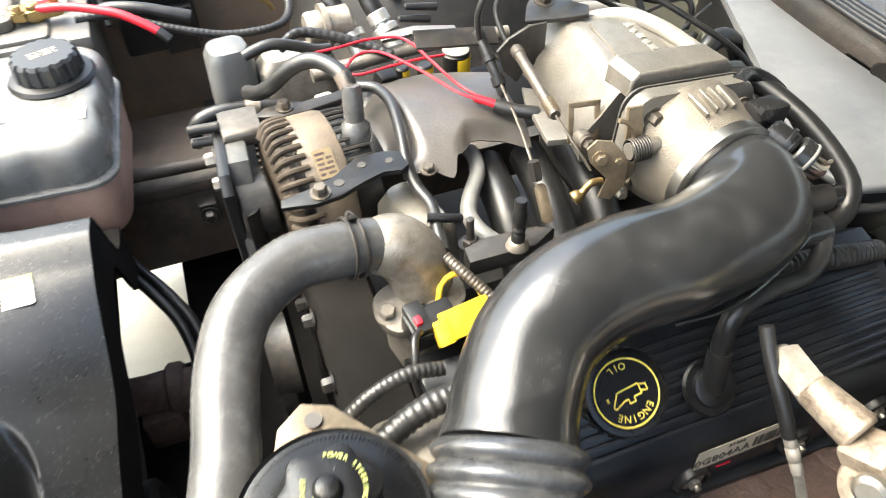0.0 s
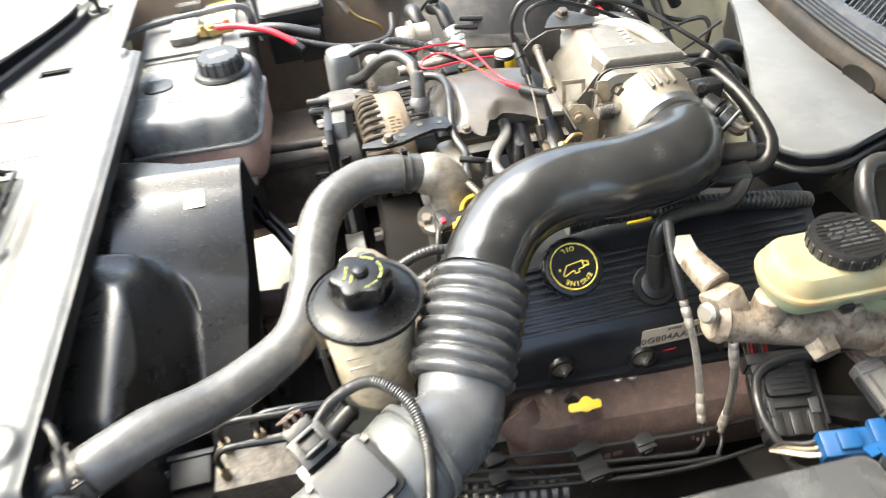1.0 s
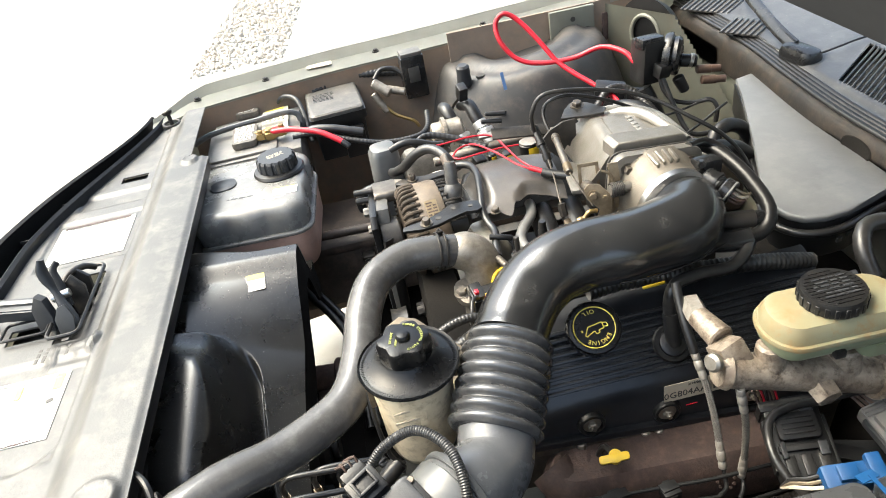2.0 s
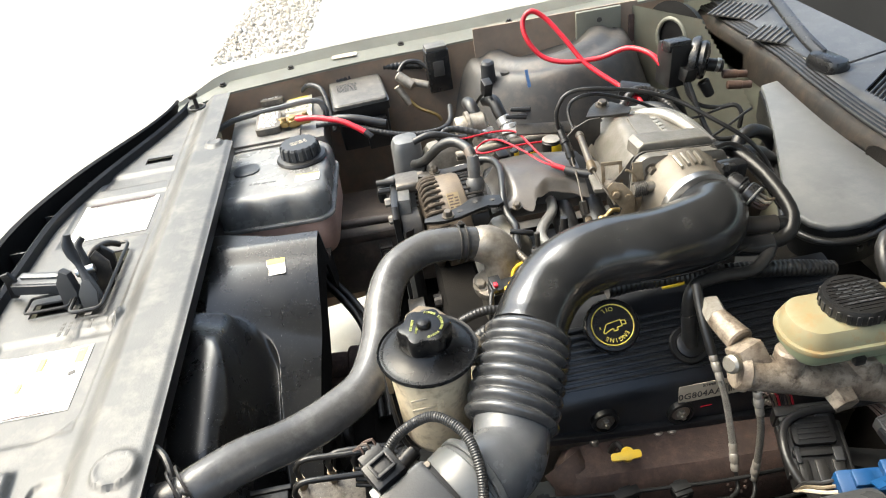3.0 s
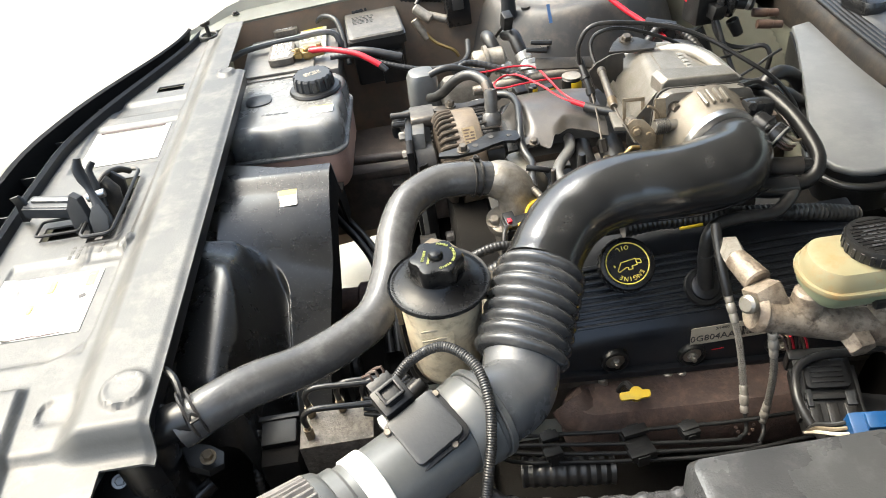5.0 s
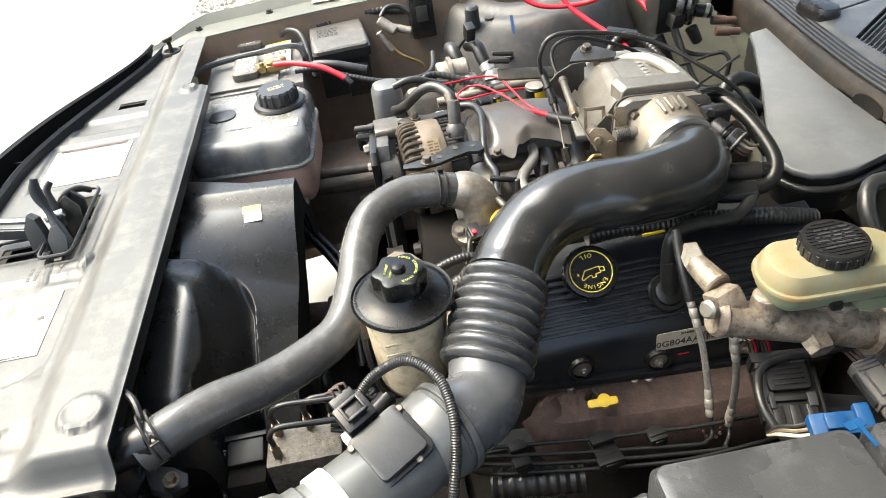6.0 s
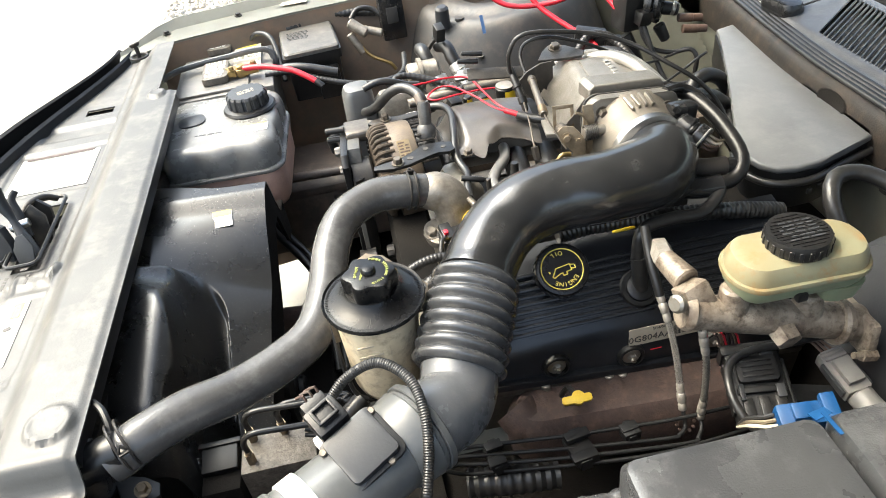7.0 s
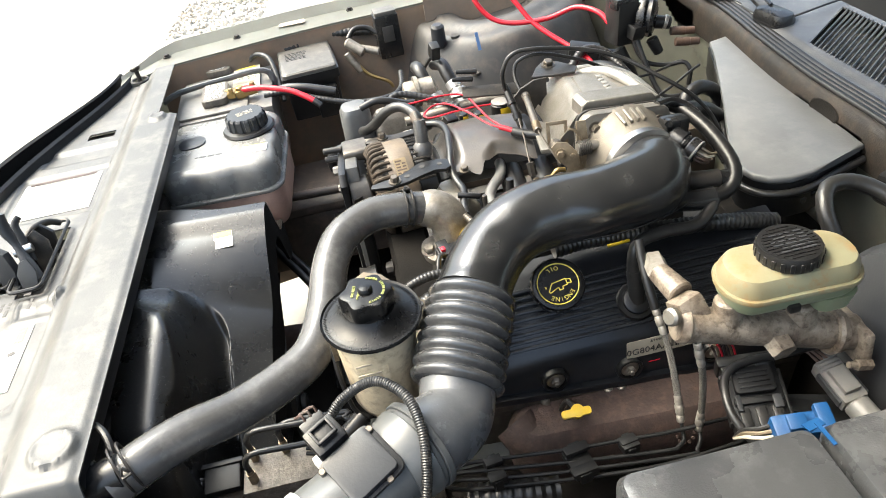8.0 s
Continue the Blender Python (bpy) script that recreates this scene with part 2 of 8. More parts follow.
def solo(name, bm, material, label, category, group="", kind="", sharp=38):
    return tagged(part(name, bm, material, None, sharp=sharp), label, category, group, kind)


def axes(origin, z, x=(1, 0, 0)):
    """A pose at origin whose z axis points along z and whose x axis lies as near x as it can."""
    z = Vector(z).normalized()
    y = z.cross(Vector(x))
    if y.length < 1e-5:
        y = z.cross(Vector((0, 1, 0)))
    y.normalize()
    xx = y.cross(z)
    m = Matrix((xx, y, z)).transposed().to_4x4()
    m.translation = origin
    return m


def box(bm, size, m, bevel=0.0, segs=2):
    if not isinstance(m, Matrix):
        m = Matrix.Translation(m)
    made = bmesh.ops.create_cube(bm, size=1.0, matrix=m @ Matrix.Diagonal((*size, 1)))["verts"]
    if bevel > 0:
        edges = list({e for v in made for e in v.link_edges})
        bmesh.ops.bevel(bm, geom=edges, offset=min(bevel, 0.45 * min(size)), segments=segs, profile=0.6, affect="EDGES", clamp_overlap=True)
    return bm


def cyl(bm, p0, p1, r0, r1=None, segs=20, bevel=0.0):
    """A bar from p0 to p1, its ends rounded by bevel."""
    p0, p1 = Vector(p0), Vector(p1)
    h, r1 = (p1 - p0).length, r0 if r1 is None else r1
    b = min(bevel, 0.45 * h)
    rings = [(r0 - b, 0), (r0, b), (r1, h - b), (r1 - b, h)] if b > 0 else [(r0, 0), (r1, h)]
    return lathe(bm, rings, axes(p0, p1 - p0), segs)


def lathe(bm, profile, m, segs=32, a0=0.0, a1=360.0, close=True):
    """Turns (radius, height) pairs round m's z axis; the ends are closed."""
    full = abs(a1 - a0) > 359.9
    n = segs if full else segs + 1
    rings = []
    for r, h in profile:
        rings.append([bm.verts.new(m @ Vector((r * math.cos(radians(a0 + (a1 - a0) * i / segs)), r * math.sin(radians(a0 + (a1 - a0) * i / segs)), h))) for i in range(n)])
    for a, b in zip(rings, rings[1:]):
        for i in range(n if full else n - 1):
            bm.faces.new((a[i], a[(i + 1) % n], b[(i + 1) % n], b[i]))
    if close and full:
        for ring in (rings[0], rings[-1]):
            bm.faces.new(ring)
    return bm


def curve(pts, step=0.006):
    """Points evenly spaced along a smooth line through pts."""
    p = [Vector(q) for q in pts]
    p = [2 * p[0] - p[1], *p, 2 * p[-1] - p[-2]]
    out = []
    for a, b, c, d in zip(p, p[1:], p[2:], p[3:]):
        n = max(2, int((c - b).length / step))
        for i in range(n):
            t = i / n
            out.append(0.5 * ((2 * b) + (c - a) * t + (2 * a - 5 * b + 4 * c - d) * t * t + (3 * b - a - 3 * c + d) * t ** 3))
    out.append(p[-2])
    return out


def tube(bm, pts, r, segs=14, step=0.006, smooth=True, squash=1.0):
    """A tube along pts; r is a radius or a function of (metres along, whole length)."""
    line = curve(pts, step) if smooth else [Vector(q) for q in pts]
    far = [0.0]
    for a, b in zip(line, line[1:]):
        far.append(far[-1] + (b - a).length)
    rad = r if callable(r) else (lambda s, whole: r)
    up, last = None, None
    for i, q in enumerate(line):
        t = (line[min(i + 1, len(line) - 1)] - line[max(i - 1, 0)]).normalized()
        if up is None:
            up = t.orthogonal().normalized()
        up = (up - t * up.dot(t)).normalized()
        side = t.cross(up)
        rr = rad(far[i], far[-1])
        ring = [bm.verts.new(q + up * (rr * math.cos(2 * math.pi * k / segs)) + side * (rr * squash * math.sin(2 * math.pi * k / segs))) for k in range(segs)]
        if last:
            for k in range(segs):
                bm.faces.new((last[k], last[(k + 1) % segs], ring[(k + 1) % segs], ring[k]))
        else:
            bm.faces.new(ring)
        last = ring
    bm.faces.new(last)
    return bm


def ridged(r, pitch, depth):
    return lambda s, whole: r + depth * (0.5 + 0.5 * math.sin(2 * math.pi * s / pitch))


def prism(bm, outline, h, m, bevel=0.0, segs=2):
    """A plate of height h over a 2D outline, in m's frame."""
    if not isinstance(m, Matrix):
        m = Matrix.Translation(m)
    base = [bm.verts.new(m @ Vector((x, y, 0))) for x, y in outline]
    top = [bm.verts.new(m @ Vector((x, y, h))) for x, y in outline]
    n = len(outline)
    faces = [bm.faces.new(base[::-1]), bm.faces.new(top)]
    sides = [bm.faces.new((base[i], base[(i + 1) % n], top[(i + 1) % n], top[i])) for i in range(n)]
    if bevel > 0:
        edges = list(faces[1].edges) + list(faces[0].edges)
        bmesh.ops.bevel(bm, geom=edges, offset=bevel, segments=segs, profile=0.6, affect="EDGES", clamp_overlap=True)
    return bm


def rounded(w, d, r, n=5):
    """The outline of a rounded rectangle about the origin."""
    out = []
    for cx, cy, a in ((w / 2 - r, d / 2 - r, 0), (-w / 2 + r, d / 2 - r, 90), (-w / 2 + r, -d / 2 + r, 180), (w / 2 - r, -d / 2 + r, 270)):
        out += [(cx + r * math.cos(radians(a + 90 * i / n)), cy + r * math.sin(radians(a + 90 * i / n))) for i in range(n + 1)]
    return out


def loft(bm, layers, m=Matrix.Identity(4)):
    """A solid through outlines (all with as many points) at their heights."""
    rings = [[bm.verts.new(m @ Vector((x, y, z))) for x, y in o] for o, z in layers]
    n = len(rings[0])
    for a, b in zip(rings, rings[1:]):
        for i in range(n):
            bm.faces.new((a[i], a[(i + 1) % n], b[(i + 1) % n], b[i]))
    bm.faces.new(rings[0][::-1])
    bm.faces.new(rings[-1])
    return bm


def sheet(bm, x0, x1, y0, y1, nx, ny, height, keep=None, thick=0.004, shape=None):
    """A moulded sheet: a grid with height(x, y), cut where keep(x, y) is false, with a thickness downwards."""
    grid = {}
    faces = []
    spot = shape or (lambda u, v: (x0 + (x1 - x0) * u, y0 + (y1 - y0) * v))
    for i in range(nx):
        for j in range(ny):
            cx, cy = spot((i + 0.5) / nx, (j + 0.5) / ny)
            if keep and not keep(cx, cy):
                continue
            corner = []
            for a, b in ((i, j), (i + 1, j), (i + 1, j + 1), (i, j + 1)):
                if (a, b) not in grid:
                    x, y = spot(a / nx, b / ny)
                    grid[a, b] = bm.verts.new((x, y, height(x, y)))
                corner.append(grid[a, b])
            faces.append(bm.faces.new(corner))
    bmesh.ops.recalc_face_normals(bm, faces=faces)
    if faces and sum(f.normal.z for f in faces) < 0:
        bmesh.ops.reverse_faces(bm, faces=faces)
    if thick:
        bmesh.ops.solidify(bm, geom=faces, thickness=thick)
    return bm


def ease(a, b, v):
    t = min(1.0, max(0.0, (v - a) / (b - a)))
    return t * t * (3 - 2 * t)


def B():
    return bmesh.new()


def letters(text, size, m, parent, material, name="lettering", arc=None, depth=0.0004, spacing=1.0):
    """Raised print in m's frame; with arc=(radius, middle degrees, inward) it runs round a circle."""
    def glyphs(s):
        cu = bpy.data.curves.new("glyphs", "FONT")
        cu.body, cu.size, cu.extrude, cu.align_x, cu.align_y, cu.resolution_u = s, size, depth, "CENTER", "CENTER", 2
        ob = bpy.data.objects.new("glyphs", cu)
        me = bpy.data.meshes.new_from_object(ob)
        bpy.data.objects.remove(ob)
        return me
    bm = B()
    if arc is None:
        me = glyphs(text)
        me.transform(m)
        bm.from_mesh(me)
        bpy.data.meshes.remove(me)
    else:
        radius, mid, inward = arc
        step = math.degrees(size * 0.72 * spacing / radius) * (1 if inward else -1)
        for k, ch in enumerate(text):
            if ch == " ":
                continue
            a = mid + (k - (len(text) - 1) / 2) * step
            me = glyphs(ch)
            turn = a + 90 if inward else a - 90
            me.transform(m @ Matrix.Translation((radius * math.cos(radians(a)), radius * math.sin(radians(a)), 0)) @ pose(0, 0, 0, 0, 0, turn))
            bm.from_mesh(me)
            bpy.data.meshes.remove(me)
    return part(name, bm, material, parent)


def bars(parent, m, w, h, rows, material, seed=1, name="print_block"):
    """Lines of writing too small to read."""
    rng = random.Random(seed)
    bm = B()
    for k in range(rows):
        y = h / 2 - (k + 0.5) * h / rows
        x = -w / 2
        while x < w / 2 - 0.004:
            lw = min(rng.uniform(0.004, 0.016), w / 2 - x)
            box(bm, (lw, h / rows * 0.45, 0.0004), m @ Matrix.Translation((x + lw / 2, y, 0)))
            x += lw + 0.003
    return part(name, bm, material, parent)


def bolt(bm, at, n, r=0.007, h=0.006, washer=True):
    """A hexagon head, with a washer under it."""
    n = Vector(n).normalized()
    at = Vector(at)
    if washer:
        cyl(bm, at, at + n * 0.0022, r * 1.45, segs=16)
        at = at + n * 0.0022
    lathe(bm, [(r, 0), (r, h * 0.8), (r * 0.8, h)], axes(at, n), 6)
    return bm


# ---- ground and car body ----
bm = B()
sheet(bm, -60, 60, -60, 60, 24, 24, lambda x, y: 0.0, thick=0.05)
solo("ground", bm, CONCRETE, "pale sunlit concrete driveway under the car", "ground", kind="structure")

# far strip of gravel and dry grass past the driveway
bm = B()
rng = random.Random(5)
for k in range(2600):
    u, v = rng.uniform(0, 1), rng.uniform(0, 1)
    x, y = -1.35 + 0.63 * u + 0.25 * v, 4.10 + 2.45 * v
    s = rng.uniform(0.008, 0.028)
    m = pose(x, y, s * 0.3, rng.uniform(0, 90), rng.uniform(0, 90), rng.uniform(0, 360)) @ Matrix.Diagonal((s, s * rng.uniform(0.5, 1), s * 0.6, 1))
    bmesh.ops.create_icosphere(bm, subdivisions=1, radius=1, matrix=m) if k < 900 else bmesh.ops.create_cone(bm, segments=4, radius1=0.6, radius2=0.1, depth=1, cap_ends=True, matrix=m)
solo("gravel", bm, pbr("gravel", (0.50, 0.46, 0.40), (0.38, 0.34, 0.28), 0.9, scale=6, bump=0.4), "loose gravel along the driveway edge", "gravel", kind="stuff")


def fender_line(x):
    return 0.985 + 0.06 * ease(-0.7, -0.2, x) - 0.10 * ease(-0.55, -0.85, x)


# passenger fender: a rolled flange, then the outer skin falling away
bm = B()
prof = [(-0.030, 0.872), (-0.028, 0.896), (0.000, 0.903), (0.022, 0.905), (0.032, 0.915), (0.042, 0.924), (0.055, 0.922), (0.075, 0.90), (0.095, 0.86), (0.11, 0.78), (0.17, 0.62), (0.20, 0.40), (0.19, 0.13)]
rows = []
for i in range(41):
    x = -0.70 + 1.59 * i / 40
    t = 0.35 + 0.65 * ease(-0.72, -0.58, x)
    rows.append([bm.verts.new((x, fender_line(x) + dy * t, 0.880 + (z - 0.880) * t + 0.03 * ease(-0.3, 0.8, x))) for dy, z in prof])
for a, b in zip(rows, rows[1:]):
    for i in range(len(prof) - 1):
        bm.faces.new((a[i], a[i + 1], b[i + 1], b[i]))
bmesh.ops.solidify(bm, geom=bm.faces[:], thickness=0.002)
fender = solo("fender_passenger", bm, SAGE, "sage grey painted front fender with a dusty flange", "fender", kind="structure")
bm = B()
for k, x in enumerate((-0.60, -0.44, -0.17, 0.10)):
    bolt(bm, (x, fender_line(x) + 0.012, 0.904 + 0.03 * ease(-0.3, 0.8, x)), (0, 0, 1), 0.006, 0.005)
part("flange_bolts", bm, DARKSTEEL, fender)
bm = B()
box(bm, (0.060, 0.026, 0.001), (-0.31, fender_line(-0.31) + 0.010, 0.9062), 0)
part("body_label", bm, LABEL, fender, "small pale paper label")

# inner apron of the passenger side
bm = B()
for x0, x1, y0, y1 in ((-0.62, 0.52, 0.965, 0.985),):
    nx = 40
    rows = []
    for i in range(nx + 1):
        x = x0 + (x1 - x0) * i / nx
        top = fender_line(x) - 0.038
        rows.append([bm.verts.new((x, top + dy, z + w * 0.03 * ease(-0.3, 0.8, x))) for dy, z, w in ((0, 0.894, 1), (-0.004, 0.86, 1), (-0.03, 0.80, 0), (-0.06, 0.70, 0), (-0.08, 0.55, 0), (-0.10, 0.30, 0))])
    for a, b in zip(rows, rows[1:]):
        for i in range(5):
            bm.faces.new((a[i], a[i + 1], b[i + 1], b[i]))
bmesh.ops.solidify(bm, geom=bm.faces[:], thickness=0.003)
apron = solo("inner_fender", bm, APRON, "dusty brown inner fender panel of the engine bay", "inner fender", kind="structure")

# frame rail low on the passenger side, with dark discs for holes in its top
bm = B()
box(bm, (1.25, 0.16, 0.14), (0.0, 0.73, 0.555), 0.02)
box(bm, (0.60, 0.20, 0.02), (-0.32, 0.75, 0.632), 0.006)
rail = solo("frame_rail", bm, DUSTY, "dusty brown steel frame rail", "frame rail", kind="structure")
bm = B()
for x, y, r in ((-0.33, 0.70, 0.012), (-0.20, 0.72, 0.009), (-0.42, 0.73, 0.008)):
    cyl(bm, (x, y, 0.640), (x, y, 0.6435), r, segs=20)
part("rail_holes", bm, INK, rail)
bm = B()
box(bm, (0.028, 0.028, 0.03), (-0.29, 0.64, 0.60), 0.004)
bolt(bm, (-0.29, 0.623, 0.60), (0, -1, 0), 0.009, 0.012)
part("rail_bracket", bm, DARKSTEEL, rail)

# driver-side rail and apron below the lines
bm = B()
box(bm, (1.25, 0.14, 0.14), (0.05, -0.30, 0.53), 0.02)
solo("frame_rail", bm, DARKSTEEL, "dark steel frame rail under the brake lines", "frame rail", kind="structure")
bm = B()
box(bm, (1.35, 0.006, 0.55), (0.0, -0.50, 0.60), 0)
box(bm, (1.35, 0.16, 0.006), (0.0, -0.585, 0.875), 0)
solo("inner_fender_driver", bm, DUSTY, "dark dusty inner fender on the driver side", "inner fender", kind="structure")
bm = B()
prof = [(-0.66, 0.878), (-0.70, 0.90), (-0.76, 0.90), (-0.83, 0.87), (-0.87, 0.78), (-0.87, 0.22)]
rows = [[bm.verts.new((-0.86 + 1.75 * i / 20, y + 0.10 * ease(-0.5, -0.86, -0.86 + 1.75 * i / 20), z)) for y, z in prof] for i in range(21)]
for a, b in zip(rows, rows[1:]):
    for i in range(len(prof) - 1):
        bm.faces.new((a[i], a[i + 1], b[i + 1], b[i]))
bmesh.ops.solidify(bm, geom=bm.faces[:], thickness=0.002)
solo("fender_driver", bm, SAGE, "sage grey painted front fender", "fender", kind="structure")

# near-black sheets added for the deep shade below, with a gap showing the driveway
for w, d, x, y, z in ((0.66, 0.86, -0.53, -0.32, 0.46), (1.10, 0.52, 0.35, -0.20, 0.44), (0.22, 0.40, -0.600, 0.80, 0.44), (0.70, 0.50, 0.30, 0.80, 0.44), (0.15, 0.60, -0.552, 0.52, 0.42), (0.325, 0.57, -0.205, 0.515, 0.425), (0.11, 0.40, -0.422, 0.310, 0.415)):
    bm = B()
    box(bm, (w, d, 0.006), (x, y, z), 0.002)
    solo("bay_floor_sheet", bm, UNDER, "near-black sheet added under the engine bay for its deep shade", "splash shield", kind="structure")

bm = B()
cyl(bm, (-0.455, 0.395, 0.520), (-0.345, 0.385, 0.515), 0.026, segs=24, bevel=0.004)
cyl(bm, (-0.395, 0.392, 0.518), (-0.372, 0.390, 0.517), 0.034, segs=24, bevel=0.004)
box(bm, (0.05, 0.05, 0.06), (-0.41, 0.375, 0.48), 0.006)
solo("sway_bar_mount", bm, RUST, "rusty brown bar mount low in the engine bay", "mount")

# strut tower on the passenger side: a dished dome with a pressed rim
bm = B()
def tower(x, y):
    d = math.hypot((x - 0.17) / 1.05, (y - 0.99) / 1.0)
    z = 0.60 + 0.26 * ease(0.30, 0.17, d) + 0.012 * ease(0.15, 0.13, d) - 0.03 * ease(0.11, 0.06, d)
    z += 0.02 * ease(0.05, 0.3, x) * ease(0.26, 0.15, d)
    return z
sheet(bm, -0.26, 0.50, 0.62, 1.04, 60, 42, tower, thick=0.004)
strut = solo("strut_tower", bm, pbr("dark dusty tower", (0.030, 0.030, 0.031), (0.052, 0.049, 0.045), 0.5, scale=7, bump=0.1, dust=0.35, dust_col=(0.19, 0.15, 0.115)), "grey dusty suspension strut tower", "strut tower", kind="structure")
bm = B()
box(bm, (0.007, 0.040, 0.0015), axes((0.082, 0.798, 0.866), (-0.15, -0.75, 0.62)))
part("paint_mark", bm, BLUE, strut, "short blue paint mark")
# dark discs for holes in the tower, their shade as colour
bm = B()
for x, y in ((0.045, 0.87), (0.07, 0.80), (0.01, 0.93)):
    cyl(bm, (x, y, tower(x, y) - 0.002), (x, y, tower(x, y) + 0.003), 0.010, segs=16)
part("tower_hole_discs", bm, INK, strut)
bm = B()
cyl(bm, (0.008, 0.875, 0.842), (0.008, 0.870, 0.895), 0.017, 0.015, 20, 0.005)
part("tower_stub", bm, LIDGREY, strut, "grey rubber stub on the tower rim")

# firewall and the cowl shelf
bm = B()
box(bm, (0.02, 1.5, 0.60), (0.585, 0.30, 0.53), 0)
solo("firewall", bm, SAGEIN, "sage grey painted firewall behind the engine", "firewall", kind="structure")
# slanted cowl side panel with an oval opening
PA, PD = Vector((0.385, 1.0, 0)), Vector((0.4576, -0.8891, 0))
bm = B()
grid = {}
faces = []
for i in range(48):
    for k in range(44):
        u, z = 0.3824 * (i + 0.5) / 48, 0.50 + 0.42 * (k + 0.5) / 44
        if z > 0.93 - 1.1 * max(0.0, u - 0.19) or ((u - 0.125) / 0.040) ** 2 + ((z - 0.862) / 0.046) ** 2 < 1:
            continue
        quad = []
        for a, b in ((i, k), (i + 1, k), (i + 1, k + 1), (i, k + 1)):
            if (a, b) not in grid:
                q = PA + PD * (0.3824 * a / 48)
                grid[a, b] = bm.verts.new((q.x, q.y, 0.50 + 0.42 * b / 44))
            quad.append(grid[a, b])
        faces.append(bm.faces.new(quad))
bmesh.ops.solidify(bm, geom=faces, thickness=0.003)
side = solo("cowl_side_panel", bm, SAGEIN, "sage grey painted panel with an oval opening at the firewall", "firewall", kind="structure")
bm = B()
ring = [PA + PD * (0.125 + 0.040 * math.cos(a)) + Vector((0, 0, 0.862 + 0.046 * math.sin(a))) for a in [i * math.pi / 20 for i in range(41)]]
tube(bm, ring, 0.005, 8, 0.01)
part("opening_lip", bm, SAGEIN, side)
# black backing added so that the oval opening stays dark
bm = B()
q = PA + PD * 0.125
lathe(bm, [(0.03, 0.0), (0.055, 0.006), (0.07, 0.02), (0.085, 0.05)], axes((q.x + 0.05, q.y + 0.025, 0.862), (-0.89, -0.46, 0)), 32)
solo("oval_backing", bm, BLACK, "black backing added for the shade inside the oval opening", "blower housing")
bm = B()
box(bm, (0.014, 0.008, 0.36), (0.384, 0.992, 0.72), 0.003)
part("rusty_seam", bm, RUST, side, "rust streaked panel seam")
bm = B()
box(bm, (0.40, 0.006, 0.34), pose(0.20, 0.998, 0.76, 0, 0, 0), 0)
part("side_flange", bm, APRON, side, "dusty brown panel")
bm = B()
box(bm, (0.11, 0.012, 0.075), pose(0.300, 0.985, 0.892, 0, 0, 0), 0.004)
hinge = part("hinge_plate", bm, SAGEIN, side)
# dark discs painted as the shaded holes of the plate
for x, z, r in ((0.335, 0.868, 0.013), (0.301, 0.905, 0.006), (0.27, 0.88, 0.005)):
    bm = B()
    cyl(bm, (x, 0.9785, z), (x, 0.9775, z), r, segs=20)
    part("plate_hole", bm, INK, hinge)

# cowl: rubber hood seal, brown channel, shelf with wiper grille
def cowl_x(y):
    return 0.537 + 0.030 * ease(0.35, 0.75, y) - 0.03 * ease(0.15, -0.4, y)


bm = B()
rows = []
for i in range(41):
    y = -0.70 + 1.75 * i / 40
    x = cowl_x(y)
    rows.append([bm.verts.new((x + dx, y, z)) for dx, z in ((0.0, 0.79), (0.0, 0.836), (0.004, 0.850), (0.009, 0.858), (0.018, 0.864))])
for a, b in zip(rows, rows[1:]):
    for i in range(4):
        bm.faces.new((a[i], a[i + 1], b[i + 1], b[i]))
bmesh.ops.solidify(bm, geom=bm.faces[:], thickness=0.003)
channel = solo("cowl_channel", bm, pbr("dirty channel paint", (0.022, 0.020, 0.018), (0.042, 0.034, 0.027), 0.55, scale=9, bump=0.25, dust=0.55, dust_col=(0.12, 0.088, 0.058)), "dusty brown steel channel along the cowl", "cowl channel", kind="structure")
bm = B()
lathe(bm, [(0.032, 0), (0.033, 0.0012), (0.030, 0.0025), (0.026, 0.0012), (0.0, 0.0010)], axes((cowl_x(0.272) + 0.0005, 0.272, 0.838), (-0.97, 0, 0.22), (0, 0, 1)) @ Matrix.Diagonal((0.50, 1.12, 1, 1)), 32)
part("rubber_plug", bm, UNDER, channel, "dark dusty oval rubber plug")
bm = B()
for k, (dx, z, r) in enumerate(((0.020, 0.866, 0.005), (0.028, 0.868, 0.0042), (0.036, 0.869, 0.0046), (0.044, 0.870, 0.005))):
    tube(bm, [(cowl_x(-0.7 + 0.175 * i) + dx, -0.7 + 0.175 * i, z) for i in range(11)], r, 10, 0.03)
solo("hood_seal", bm, BLACK, "ribbed black rubber hood seal along the cowl", "seal", kind="structure")
bm = B()


def cowl_z(x, y):
    return 0.872 + 0.08 * (x - 0.59) + 0.006 * ease(0.59, 0.605, x)


def vent_kept(x, y):
    return x > cowl_x(y) + 0.044 and not (0.612 < x < 0.735 and -0.30 < y - 0.76 * (x - 0.57) < 0.405)


sheet(bm, 0, 0, 0, 0, 96, 120, cowl_z, vent_kept, 0.004, lambda u, v: (0.57 + 0.48 * u, -1.10 + 2.15 * v + 0.76 * 0.48 * u))
cowl_top = solo("cowl_top", bm, COWLTOP, "grey black plastic cowl vent panel under the windshield", "cowl panel", kind="structure")
# littered floor, near black for the shade below the slots
bm = B()
box(bm, (0.20, 0.90, 0.01), (0.68, 0.14, 0.855), 0)
part("vent_floor", bm, LITTER, cowl_top)
slat = B()
box(slat, (0.165, 0.0027, 0.006), Matrix.Identity(4), 0.0014, 1)
first = part("slat", slat, COWLTOP, cowl_top)
